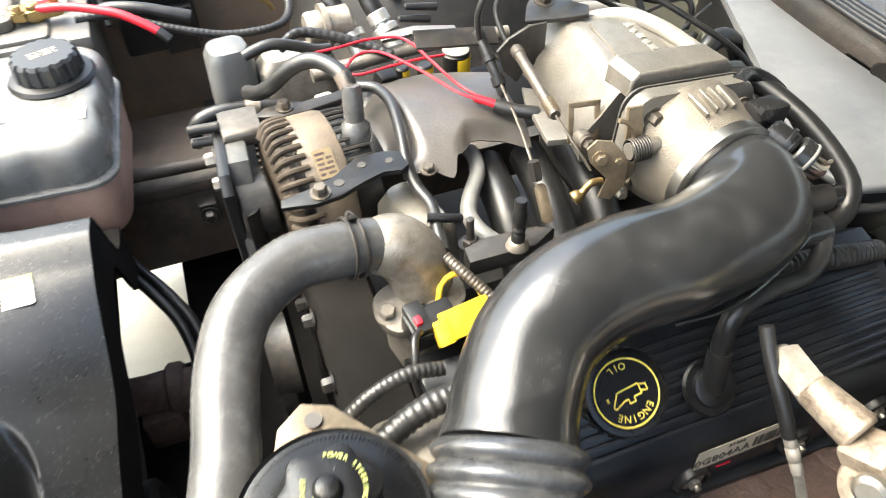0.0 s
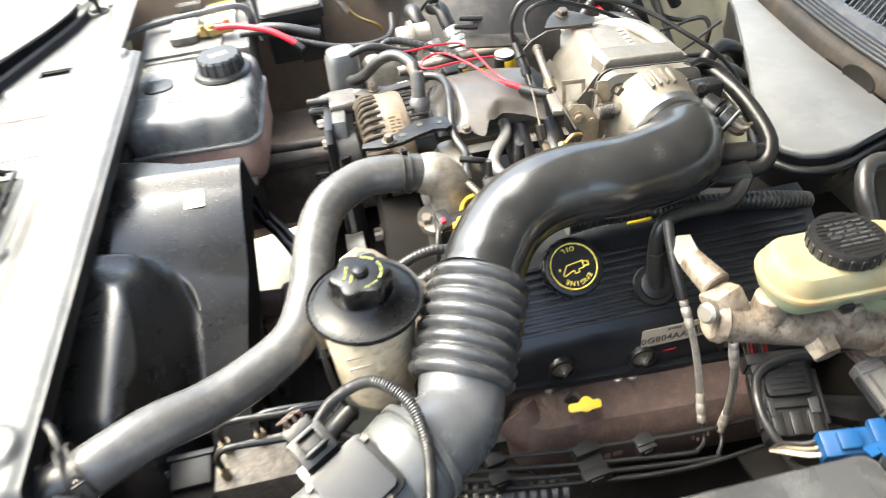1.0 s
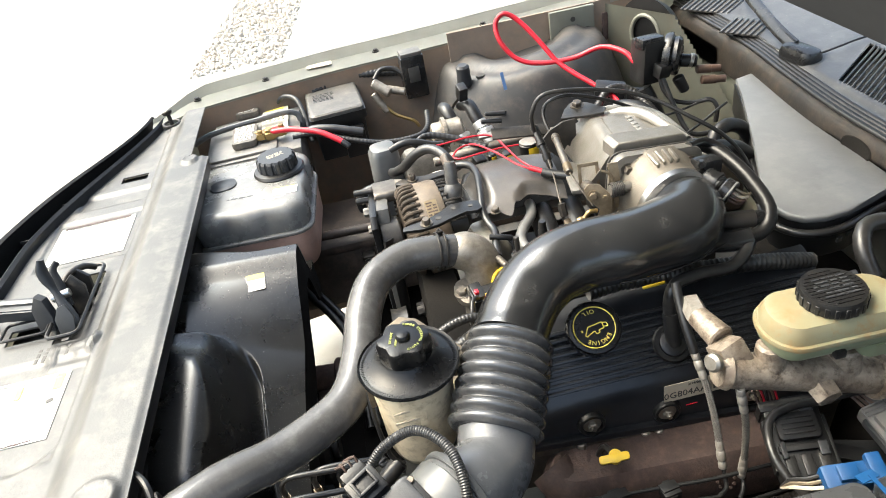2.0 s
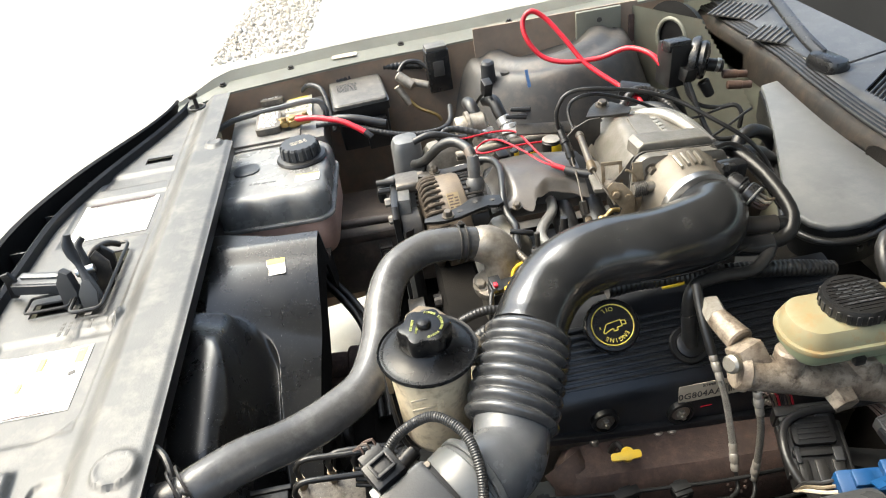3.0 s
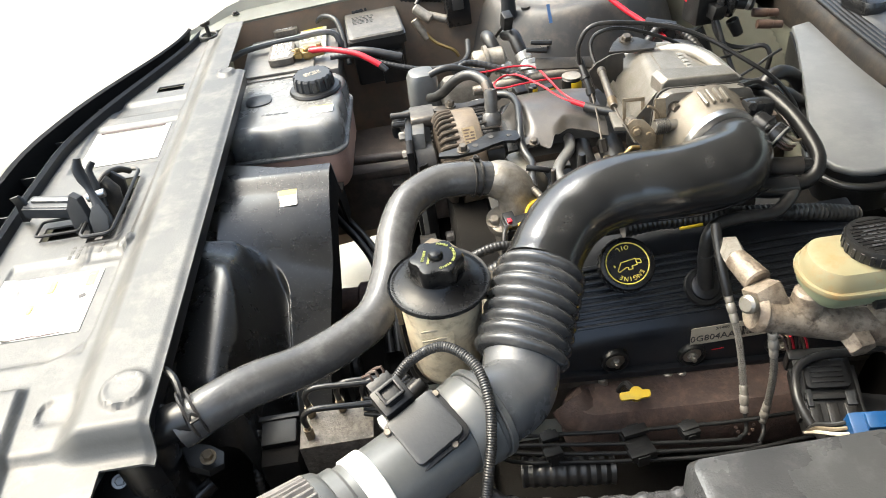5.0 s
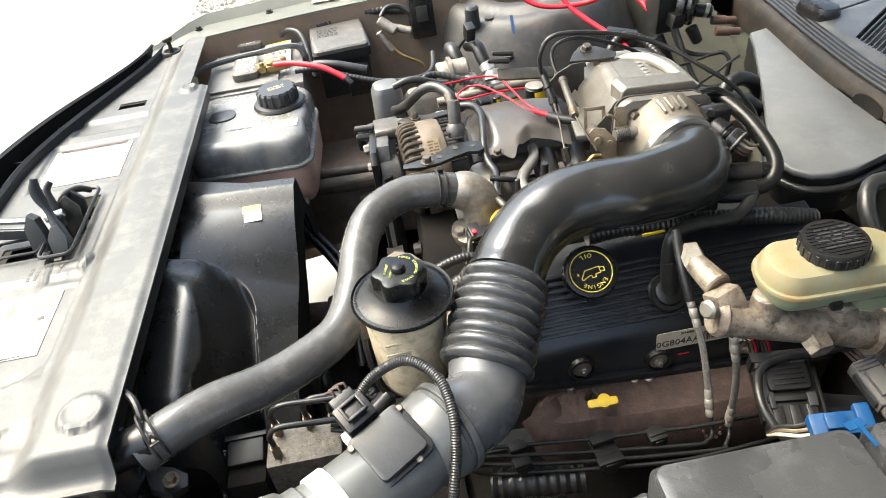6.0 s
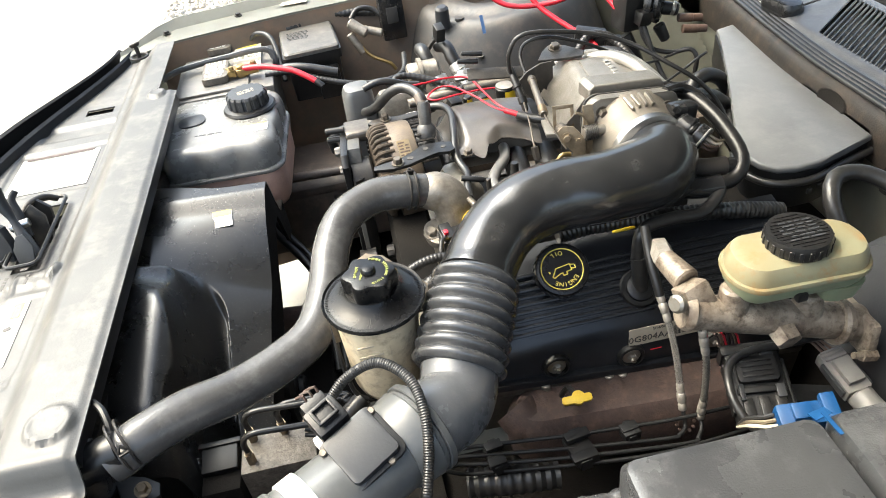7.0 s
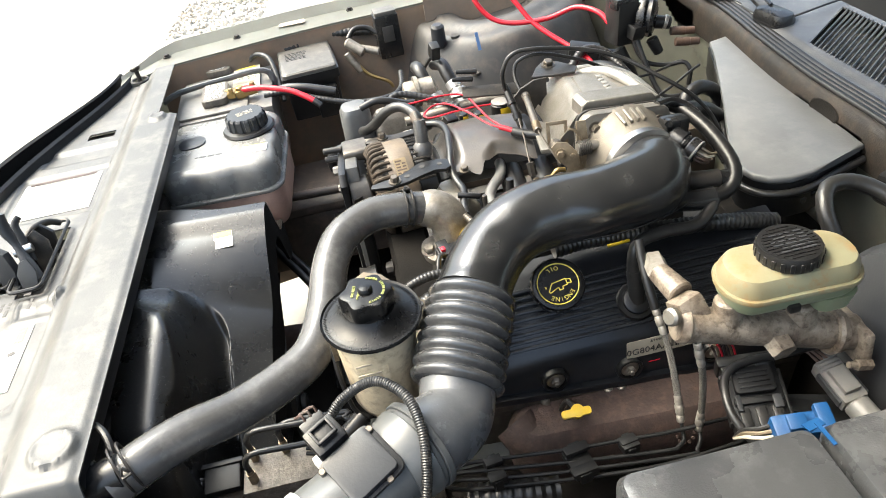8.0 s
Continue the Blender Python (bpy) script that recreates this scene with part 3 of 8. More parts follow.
for k in range(56):
    ob = first
    if k:
        ob = bpy.data.objects.new("slat", first.data)
        scene.collection.objects.link(ob)
        ob.parent = cowl_top
    ob.matrix_basis = pose(0.6735, 0.470 - 0.0115 * k, 0.8835, 0, -3.5, 37)
t = thing("wiper_arm", (0.612, 0.56, 0.878), "black windshield wiper arm resting on the cowl panel", "wiper")
bm = B()
loft(bm, [(rounded(0.045, 0.085, 0.018), 0.0), (rounded(0.048, 0.088, 0.02), 0.010), (rounded(0.040, 0.078, 0.018), 0.022), (rounded(0.024, 0.05, 0.01), 0.026)], pose(0.614, 0.560, 0.876, 0, 0, 8))
part("pivot_cover", bm, SATIN, t)
bm = B()
tube(bm, [(0.612, 0.580, 0.897), (0.620, 0.645, 0.903), (0.636, 0.733, 0.912), (0.664, 0.857, 0.922), (0.70, 1.0, 0.935)], 0.012, 10, squash=0.35)
part("arm", bm, SATIN, t)
bm = B()
tube(bm, [(0.640, 0.545, 0.884), (0.668, 0.535, 0.894), (0.72, 0.54, 0.899), (0.80, 0.55, 0.90)], 0.0022, 6)
part("washer_line", bm, BLACK, t)
# two more vent slot groups towards the far end; dark plates give their shade
for x, y, w, n in ((0.625, 0.93, 0.08, 10), (0.612, 0.755, 0.07, 7)):
    bm = B()
    box(bm, (w, 0.0125 * n, 0.003), pose(x, y, cowl_z(x, y) + 0.001, 0, -4, 37))
    plate = part("vent_shade_plate", bm, INK, cowl_top)
    for k in range(n):
        bm = B()
        c = Vector((x, y, cowl_z(x, y) + 0.004)) + Matrix.Rotation(radians(37), 3, "Z") @ Vector((0, 0.0125 * (k - (n - 1) / 2), 0))
        box(bm, (w + 0.004, 0.005, 0.005), pose(c.x, c.y, c.z, 0, -4, 37), 0.0015, 1)
        part("vent_slat", bm, COWLTOP, plate)

# windshield glass and the open hood close the place to the rear and above
bm = B()
box(bm, (0.85, 1.35, 0.006), pose(1.35, 0.15, 1.16, 0, -30, 0), 0)
g = bpy.data.materials.new("windshield glass")
g.use_nodes = True
gb = g.node_tree.nodes["Principled BSDF"]
gb.inputs["Base Color"].default_value, gb.inputs["Roughness"].default_value, gb.inputs["Transmission Weight"].default_value = (0.5, 0.6, 0.58, 1), 0.02, 0.7
solo("windshield", bm, g, "sloping tinted windshield", "windshield", kind="structure")
# hood out of view; its near-black underside is there to darken reflections
bm = B()
prism(bm, [(0, -0.72), (1.15, -0.62), (1.28, -0.35), (1.30, 0.15), (1.28, 0.65), (1.15, 0.92), (0, 1.02)], 0.02, axes((0.61, 0.0, 0.97), (0.84, 0, 0.54), (-0.54, 0, 0.84)), 0.006)
solo("hood", bm, HOODM, "raised hood propped open over the engine bay", "hood", kind="structure")

# ---- front of the car ----
def front_edge(y):
    """x of the front edge of the cover."""
    return -0.853 + 0.012 * ease(0.25, 0.62, y) + 0.17 * ease(0.45, 1.02, y) + 0.02 * ease(0.0, -0.45, y)


def cover_height(x, y):
    z = 0.884 + 0.024 * ease(-0.650, -0.608, x) * ease(-0.196, -0.178, y) - 0.004 * ease(-0.552, -0.54, x)
    z -= 0.010 * ease(-0.008, 0.0, -0.80 + 0.09 * ease(-0.02, -0.24, y) - x) * ease(0.0, -0.03, y)
    # recessed panel under the stickers, closed by a curved step on the driver side
    z -= 0.008 * ease(-0.652, -0.664, x) * ease(-0.047, -0.036, y - 0.035 * ease(-0.700, -0.650, x))
    z += 0.011 * ease(-0.083, -0.093, y) * ease(-0.700, -0.708, x - 0.10 * max(0.0, -0.09 - y))
    z -= 0.009 * ease(-0.176, -0.186, y) * ease(-0.715, -0.700, x)
    for cx, cy, r in ((-0.573, -0.133, 0.024), (-0.660, 0.180, 0.012), (-0.574, 0.655, 0.016)):
        d = math.hypot(x - cx, y - cy)
        z += 0.006 * ease(r + 0.003, r - 0.002, d) - 0.0015 * ease(r - 0.004, r - 0.008, d)
    d = max(abs(x + 0.655) - 0.012, 0) ** 2 + max(abs(y + 0.125) - 0.004, 0) ** 2
    z -= 0.004 * ease(0.013, 0.010, math.sqrt(d))
    # box of moulded words beside the latch, and the long stiffening swages at the far end
    dx, dy = abs(x + 0.685) - 0.030, abs(y - 0.168) - 0.022
    z += 0.002 * ease(0.004, 0.0, max(dx, dy)) - 0.002 * ease(-0.003, -0.006, max(dx, dy))
    z -= 0.005 * ease(0.60, 0.612, y) * ease(0.662, 0.650, y) * ease(-0.80, -0.79, x) * ease(-0.655, -0.665, x)
    for cy, half in ((0.065, 0.100), (0.49, 0.076)):
        dx, dy = abs(x + 0.738) - 0.080, abs(y - cy) - half
        z -= 0.0035 * ease(0.004, -0.003, max(dx, dy))
    return z


def cover_kept(x, y):
    if x < front_edge(y) or x > -0.54:
        return False
    if y < -0.205 and x > -0.595:
        return False
    if y > 0.665 and x > -0.575:
        return False
    if y > 0.93:
        return False
    if -0.727 < x < -0.686 and 0.200 < y < 0.372:
        return False
    if -0.800 < x < -0.738 and 0.222 < y < 0.256:
        return False
    if -0.728 < x < -0.676 and 0.692 < y < 0.714:
        return False
    return True


bm = B()
sheet(bm, -0.91, -0.54, -0.60, 0.93, 185, 306, cover_height, cover_kept, 0.003)
cover = solo("radiator_cover", bm, GREY, "weathered grey plastic cover over the radiator support", "radiator cover", sharp=50)
for name, cy, seed, lift in (("warning_sticker", 0.074, 3, 1), ("emission_sticker", 0.49, 4, 0)):
    sx = -0.009 if lift else 0.0
    low = cover_height(-0.738, cy) + 0.0012 - 0.8835
    bm = B()
    sheet(bm, -0.807 + sx, -0.672 + sx, cy - 0.061, cy + 0.061, 14, 14, lambda x, y: 0.8835 + low + 0.0048 * lift * ease(-0.78 + sx, -0.807 + sx, x), None, 0.0006)
    st = part(name, bm, PAPER, cover, "faded white paper sticker with curled edges" if lift else "faded white emission sticker")
    bars(st, pose(-0.785 + sx, cy - 0.005, 0.8848 + low, 0, 0, 90), 0.095, 0.014, 5, FADED, seed)
    bars(st, pose(-0.735 + sx, cy + 0.053, 0.8843 + low, 0, 0, 0), 0.105, 0.008, 2, FADED, seed + 20)
    if lift:
        bm = B()
        for w, d, x, y, z in ((0.008, 0.024, -0.735, 0.035, 0.8846), (0.012, 0.03, -0.684, 0.043, 0.8840), (0.006, 0.018, -0.752, -0.005, 0.8848)):
            bm = B()
            box(bm, (w, d, 0.0004), (x + sx, cy + y, z + low))
            part("yellow_bar", bm, YPRINT, st)
        bm = B()
        box(bm, (0.009, 0.007, 0.0006), pose(-0.687 + sx, cy + 0.008, 0.8840 + low, 0, 0, 20))
        part("torn_spot", bm, INK, st)
        for k in range(9):
            bm = B()
            box(bm, (0.010 + 0.004 * (k % 3), 0.0016 + 0.0008 * (k % 2), 0.0006), pose(-0.800 + 0.0125 * k + sx, cy - 0.0595 + 0.0006 * (k % 3), 0.8839 + low, 0, 0, 4 * (k % 3) - 4))
            part("torn_edge", bm, RUST, st)
    else:
        bm = B()
        box(bm, (0.118, 0.006, 0.0008), (-0.74, cy + 0.058, 0.8845 + low), 0)
        part("sticker_dirt", bm, RUST, st)
m = pose(-0.725, 0.165, 0.8855, 0, 0, 88)
bars(cover, m, 0.030, 0.020, 2, INK, 9, "moulded_words")
bars(cover, pose(-0.690, 0.168, 0.8855, 0, 0, 88), 0.022, 0.009, 1, INK, 10, "moulded_words")
# dark square laid on the cover as the shade of a hole
bm = B()
box(bm, (0.010, 0.012, 0.002), pose(-0.700, 0.195, 0.8850, 0, 0, 0))
part("square_hole", bm, INK, cover)
for cx, cy in ((-0.640, 0.870),):
    bm = B()
    tube(bm, [(cx + 0.017 * math.cos(a), cy + 0.017 * math.sin(a), 0.909) for a in [i * math.pi / 12 for i in range(25)]], 0.0025, 8, 0.004)
    part("hood_stop_ring", bm, DARKSTEEL, cover)
    bm = B()
    cyl(bm, (cx, cy, 0.905), (cx, cy, 0.930), 0.0045, segs=12, bevel=0.001)
    cyl(bm, (cx, cy, 0.930), (cx - 0.002, cy + 0.002, 0.938), 0.010, 0.012, 14, 0.002)
    part("hood_stop", bm, DARKSTEEL, cover, "small dark hood stop post")
# dark plate under the hole stands for the shade below it
bm = B()
box(bm, (0.10, 0.06, 0.004), (-0.702, 0.703, 0.862))
part("hole_shade", bm, INK, cover)

# hood latch in its opening
latch = thing("hood_latch", (-0.72, 0.286, 0.842), "black steel hood latch standing in the cover opening", "hood latch")
bm = B()
ring = [(-0.7065 + x, 0.286 + y) for x, y in rounded(0.046, 0.176, 0.010, 4)]
tube(bm, [(x, y, 0.888) for x, y in ring + ring[:1]], 0.003, 8, 0.006, False)
part("opening_rim", bm, BLACK, latch)
bm = B()
ring = [(-0.769 + x, 0.239 + y) for x, y in rounded(0.066, 0.038, 0.006, 3)]
tube(bm, [(x, y, 0.886) for x, y in ring + ring[:1]], 0.0022, 8, 0.006, False)
part("slot_rim", bm, BLACK, latch)
# dark plate below the opening gives its shade
bm = B()
box(bm, (0.15, 0.20, 0.004), (-0.745, 0.290, 0.842))
part("opening_shade", bm, INK, latch)
bm = B()
box(bm, (0.078, 0.030, 0.006), pose(-0.785, 0.275, 0.906, 0, 2, -12), 0.0015)
box(bm, (0.078, 0.004, 0.016), pose(-0.788, 0.258, 0.900, 0, 2, -12), 0.001)
part("pull_bar", bm, LIDGREY, latch, "dark grey steel pull bar")
bm = B()
box(bm, (0.060, 0.010, 0.0035), pose(-0.785, 0.277, 0.9105, 0, 2, -12), 0.001)
part("bar_rib", bm, LATCHGREY, latch, "grey top rib")
bm = B()
prism(bm, [(-0.014, -0.030), (0.012, -0.030), (0.016, 0.0), (0.008, 0.028), (-0.004, 0.034), (-0.016, 0.012)], 0.014, axes((-0.735, 0.252, 0.895), (-0.3, -0.95, 0.2), (1, -0.3, 0)), 0.003)
part("latch_cheek", bm, LIDGREY, latch)
bm = B()
tube(bm, [(-0.712, 0.268, 0.890), (-0.716, 0.282, 0.915), (-0.722, 0.296, 0.938), (-0.716, 0.306, 0.946)], lambda s, w: 0.008 - 0.003 * s / w, 12, 0.004, squash=0.7)
part("safety_hook", bm, LIDGREY, latch)
bm = B()
prism(bm, [(0, 0), (0.012, 0.0), (0.024, 0.03), (0.016, 0.046), (0.002, 0.042), (0.006, 0.028)], 0.006, axes((-0.842, 0.284, 0.880), (-0.25, -1, 0), (1, -0.25, 0)), 0.001)
part("pull_hook", bm, BLACK, latch)
bm = B()
tube(bm, [(-0.696, 0.228, 0.880), (-0.708, 0.248, 0.905), (-0.719, 0.266, 0.930), (-0.725, 0.274, 0.952), (-0.721, 0.279, 0.970)], lambda s, w: 0.0095 - 0.0040 * ease(0.02, w - 0.05, s) + 0.0035 * ease(w - 0.05, w - 0.03, s) * ease(w, w - 0.018, s), 14, 0.004, squash=0.7)
part("release_lever", bm, LIDGREY, latch, "tall curved release lever")
bm = B()
prism(bm, [(-0.010, -0.022), (0.014, -0.024), (0.016, 0.004), (0.006, 0.022), (-0.006, 0.018), (-0.014, 0.0)], 0.004, axes((-0.703, 0.224, 0.898), (-0.2, -0.9, 0.4), (1, -0.2, 0)), 0.001)
part("striker_plate", bm, LIDGREY, latch)
bm = B()
prism(bm, [(0, -0.03), (0.022, -0.03), (0.026, 0.012), (0.012, 0.034), (0.002, 0.026), (-0.004, 0.0)], 0.008, axes((-0.714, 0.292, 0.892), (0.1, -1, 0.2), (1, 0.1, 0)), 0.003)
part("latch_claw", bm, DARKSTEEL, latch)
bm = B()
prism(bm, [(-0.006, -0.03), (0.024, -0.03), (0.026, 0.006), (0.010, 0.020), (-0.004, 0.014)], 0.008, axes((-0.716, 0.330, 0.894), (-0.1, -1, 0.2), (1, -0.1, 0)), 0.003)
part("latch_claw", bm, BLACK, latch)
bm = B()
tube(bm, [(-0.724, 0.300, 0.906), (-0.716, 0.318, 0.914), (-0.704, 0.344, 0.908), (-0.694, 0.360, 0.893)], 0.005, 10)
part("latch_arm", bm, DARKSTEEL, latch)
bm = B()
cyl(bm, (-0.726, 0.262, 0.912), (-0.700, 0.268, 0.914), 0.0065, segs=16, bevel=0.001)
part("pivot_pin", bm, STEEL, latch)
bm = B()
tube(bm, [(-0.712 + 0.008 * math.cos(a), 0.305 + 0.05 * a / 25, 0.880 + 0.008 * math.sin(a)) for a in [i * 0.5 for i in range(48)]], 0.0016, 6, 0.004)
part("spring", bm, STEEL, latch)

# nose strip: a raised black lip with cross ribs, then the pale bumper skin
def nose_rows(prof):
    bm = B()
    rows = []
    for i in range(61):
        y = -0.60 + 1.60 * i / 60
        x, w = front_edge(y), 1 - 0.45 * ease(0.66, 1.0, y)
        rows.append([bm.verts.new((x + dx * w, y, z)) for dx, z in prof])
    for a, b in zip(rows, rows[1:]):
        for i in range(len(prof) - 1):
            bm.faces.new((a[i], a[i + 1], b[i + 1], b[i]))
    bmesh.ops.solidify(bm, geom=bm.faces[:], thickness=0.002)
    return bm


strip = solo("nose_strip", nose_rows(((-0.030, 0.868), (-0.034, 0.846), (-0.066, 0.842), (-0.071, 0.886), (-0.079, 0.889), (-0.085, 0.868))), CLIPM, "black plastic nose strip with a deep trough and cross ribs", "nose strip", kind="structure")
# wall greyer than the black strip: sky light put into its colour
part("inner_wall", nose_rows(((0.005, 0.868), (0.003, 0.890), (-0.003, 0.894), (-0.010, 0.890), (-0.030, 0.8695), (-0.0325, 0.860))), LIDGREY, strip, "sloping inner wall, dark grey for the sky light on it")
for k in range(13):
    y = -0.50 + 0.118 * k
    bm = B()
    box(bm, (0.034 * (1 - 0.45 * ease(0.66, 1.0, y)), 0.004, 0.022), pose(front_edge(y) - 0.051 * (1 - 0.45 * ease(0.66, 1.0, y)), y, 0.854, 0, 0, 0), 0.0015)
    part("rib", bm, BLACK, strip)
bm = B()
rows = []
for i in range(61):
    y = -0.75 + 1.85 * i / 60
    x = front_edge(min(y, 1.02)) - 0.086 * (1 - 0.45 * ease(0.66, 1.0, y)) + 0.5 * max(0, y - 1.0)
    rows.append([bm.verts.new((x + dx, y, z)) for dx, z in ((0.004, 0.868), (-0.02, 0.868), (-0.06, 0.850), (-0.10, 0.81), (-0.13, 0.72), (-0.14, 0.55), (-0.10, 0.20))])
for a, b in zip(rows, rows[1:]):
    for i in range(6):
        bm.faces.new((a[i], a[i + 1], b[i + 1], b[i]))
bmesh.ops.solidify(bm, geom=bm.faces[:], thickness=0.003)
solo("bumper_skin", bm, SAGE, "sage grey painted front bumper skin", "bumper", kind="structure")

# radiator: core between two side tanks under the cover
radiator = thing("radiator", (-0.575, 0.2, 0.35), "dark radiator with black plastic end tanks", "radiator")
bm = B()
box(bm, (0.035, 0.80, 0.46), (-0.585, 0.27, 0.60), 0.004)
part("core", bm, DARKSTEEL, radiator)
bm = B()
box(bm, (0.05, 0.055, 0.50), (-0.575, -0.155, 0.61), 0.012)
cyl(bm, (-0.575, -0.158, 0.858), (-0.512, -0.150, 0.872), 0.021, segs=24)
part("end_tank", bm, SATIN, radiator)
bm = B()
box(bm, (0.07, 0.24, 0.24), pose(-0.725, -0.17, 0.61, 0, 8, 0), 0.03, 4)
part("corner_panel", bm, SAGE, radiator, "sage grey painted corner panel")
bm = B()
prism(bm, [(-0.018, 0.040), (0.0, 0.044), (0.046, -0.004), (0.004, -0.030), (-0.012, -0.024)], 0.004, pose(-0.616, -0.168, 0.798, 24, 14, 0), 0.001)
box(bm, (0.004, 0.062, 0.040), pose(-0.632, -0.160, 0.790, 0, 12, -14), 0.001)
gusset = part("bracket", bm, CLIPM, radiator, "black triangular steel bracket")
for x, y, z in ((-0.645, -0.160, 0.800), (-0.613, -0.166, 0.803)):
    bm = B()
    bolt(bm, (x, y, z), (0.45, -0.5, 0.75), 0.0055, 0.007)
    part("bracket_bolt", bm, STEEL, gusset)
bm = B()
prism(bm, [(-0.036, 0.022), (-0.020, 0.032), (0.004, 0.026), (0.026, 0.010), (0.030, -0.014), (0.012, -0.028), (-0.018, -0.016)], 0.010, pose(-0.527, -0.148, 0.786, -12, 10, 0) @ Matrix.Diagonal((0.8, 0.8, 1, 1)), 0.003)
tab = part("hose_bracket", bm, CLIPM, radiator)
bm = B()
bolt(bm, (-0.517, -0.153, 0.803), (0.2, -0.3, 0.93), 0.0062, 0.008)
part("bracket_bolt", bm, LINK, tab, "brassy bracket bolt")
bm = B()
tube(bm, [(-0.640, -0.150, 0.742), (-0.600, -0.165, 0.735), (-0.560, -0.160, 0.735), (-0.535, -0.140, 0.738)], 0.010, 14)
box(bm, (0.020, 0.026, 0.020), pose(-0.578, -0.165, 0.742, 0, 0, 20), 0.004)
part("lower_pipe", bm, SATIN, radiator)
bm = B()
box(bm, (0.010, 0.84, 0.022), (-0.549, 0.25, 0.888), 0.002)
part("top_gasket", bm, CLIPM, radiator)
bm = B()
tube(bm, [(-0.542, -0.10, 0.895), (-0.528, -0.118, 0.897), (-0.520, -0.140, 0.885), (-0.522, -0.155, 0.865)], 0.004, 8)
cyl(bm, (-0.546, -0.135, 0.878), (-0.546, -0.160, 0.874), 0.007, segs=18, bevel=0.003)
part("hose_clip", bm, BLACK, radiator)


# fan shroud with a deep scoop
def scoop_depth(x, y):
    """How far inside the rounded outline of the scoop, in metres."""
    qx, qy = x + 0.458 + 0.075, y + 0.25 * max(0.0, -0.51 - x) - (0.222 - 0.075)
    return 0.075 - math.hypot(max(qx, 0), max(qy, 0)) - min(max(qx, qy), 0)


def shroud_height(x, y):
    funnel = (0.06 + 0.40 * ease(0.33, 0.20, y)) * max(0.0, x + 0.555)
    ring = 0.856 - 0.55 + math.sqrt(0.3025 - (y - 0.345) ** 2) - funnel - 0.013 * ease(0.350, 0.312, y)
    near = max(0.0, -0.045 - y)
    bend = 0.008 * math.log(1 + math.exp((x + 0.500 + 0.008 * ease(0.10, -0.05, y) - 0.034 * ease(0.06, 0.20, y)) / 0.008))
    ramp = 0.885 - 0.24 * max(0.0, 0.20 - y) + 0.10 * (x + 0.54) - 2.3 * bend - 20.0 * near * near
    side = ease(-0.465, -0.520, x)
    rim = ring - 0.024 + 0.068 * side + 0.15 * side * ease(0.18, 0.0, y)
    pit = min(ramp, rim) - 0.005 * math.log(1 + math.exp(-abs(ramp - rim) / 0.005))
    d = scoop_depth(x, y)
    z = ring + (pit - ring) * ease(-0.002, 0.005 + 0.030 * ease(-0.460, -0.505, x), d)
    return z - 0.03 * ease(-0.598, -0.613, x) - 0.09 * ease(0.365, 0.425, y - 0.03 * ease(-0.44, -0.56, x)) - 0.06 * ease(1.1, 0.8, math.hypot((x + 0.470) / 0.034, (y + 0.03) / 0.055)) * ease(0.0, 0.012, d)


def shroud_edge(y):
    return -0.382 - 0.085 * max(0.0, 0.36 - y)


bm = B()
sheet(bm, 0, 0, 0, 0, 160, 230, shroud_height, None, 0.003, lambda u, v: (-0.614 + (shroud_edge(-0.10 + 0.57 * v) + 0.614) * u, -0.10 + 0.57 * v))
shroud = solo("fan_shroud", bm, SHROUD, "satin black plastic fan shroud speckled with dust", "fan shroud", sharp=70)
bm = B()
rows = []
for k in range(49):
    y = -0.05 + 0.52 * k / 48
    x = shroud_edge(y)
    z = shroud_height(x - 0.002, y)
    rows.append([bm.verts.new(q) for q in ((x - 0.0005, y, z - 0.004), (x - 0.0005, y, z - 0.03), (x, y, z - 0.045), (x, y, z - 0.070), (x - 0.0045, y, z - 0.070), (x - 0.0045, y, z - 0.004))])
for a, b in zip(rows, rows[1:]):
    for k in range(6):
        bm.faces.new((a[k], a[(k + 1) % 6], b[(k + 1) % 6], b[k]))
bm.faces.new(rows[0])
bm.faces.new(rows[-1])
# side wall near black: the shadow on it is in the colour
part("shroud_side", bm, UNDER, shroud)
bm = B()
seat = pose(-0.452, 0.303, shroud_height(-0.452, 0.303) + 0.0006) @ pose(0, 0, 0, math.degrees(math.atan2(shroud_height(-0.452, 0.318) - shroud_height(-0.452, 0.288), 0.03)), 0, 0)
prism(bm, rounded(0.030, 0.030, 0.002, 2), 0.0007, seat)
st = part("caution_sticker", bm, PAPER, shroud, "small white caution sticker")
bm = B()
box(bm, (0.029, 0.010, 0.0005), seat @ pose(0, 0.0098, 0.0009))
part("yellow_band", bm, YPRINT, st)
bars(st, seat @ pose(0, -0.005, 0.0009), 0.026, 0.016, 4, LABEL, 6)

# electric fan motor below the gap
fan = thing("cooling_fan", (-0.36, 0.15, 0.42), "black radiator fan motor behind the shroud", "fan")
bm = B()
cyl(bm, (-0.44, 0.19, 0.54), (-0.405, 0.19, 0.54), 0.055, segs=32, bevel=0.008)
cyl(bm, (-0.405, 0.19, 0.54), (-0.392, 0.19, 0.54), 0.022, segs=24, bevel=0.003)
part("motor", bm, BLACK, fan)
for k in range(5):
    bm = B()
    box(bm, (0.012, 0.03, 0.10), pose(-0.430, 0.19, 0.54, 72 * k, 0, 0) @ pose(0, 0, 0.095, 0, 0, 25), 0.003)
    part("blade", bm, BLACK, fan)


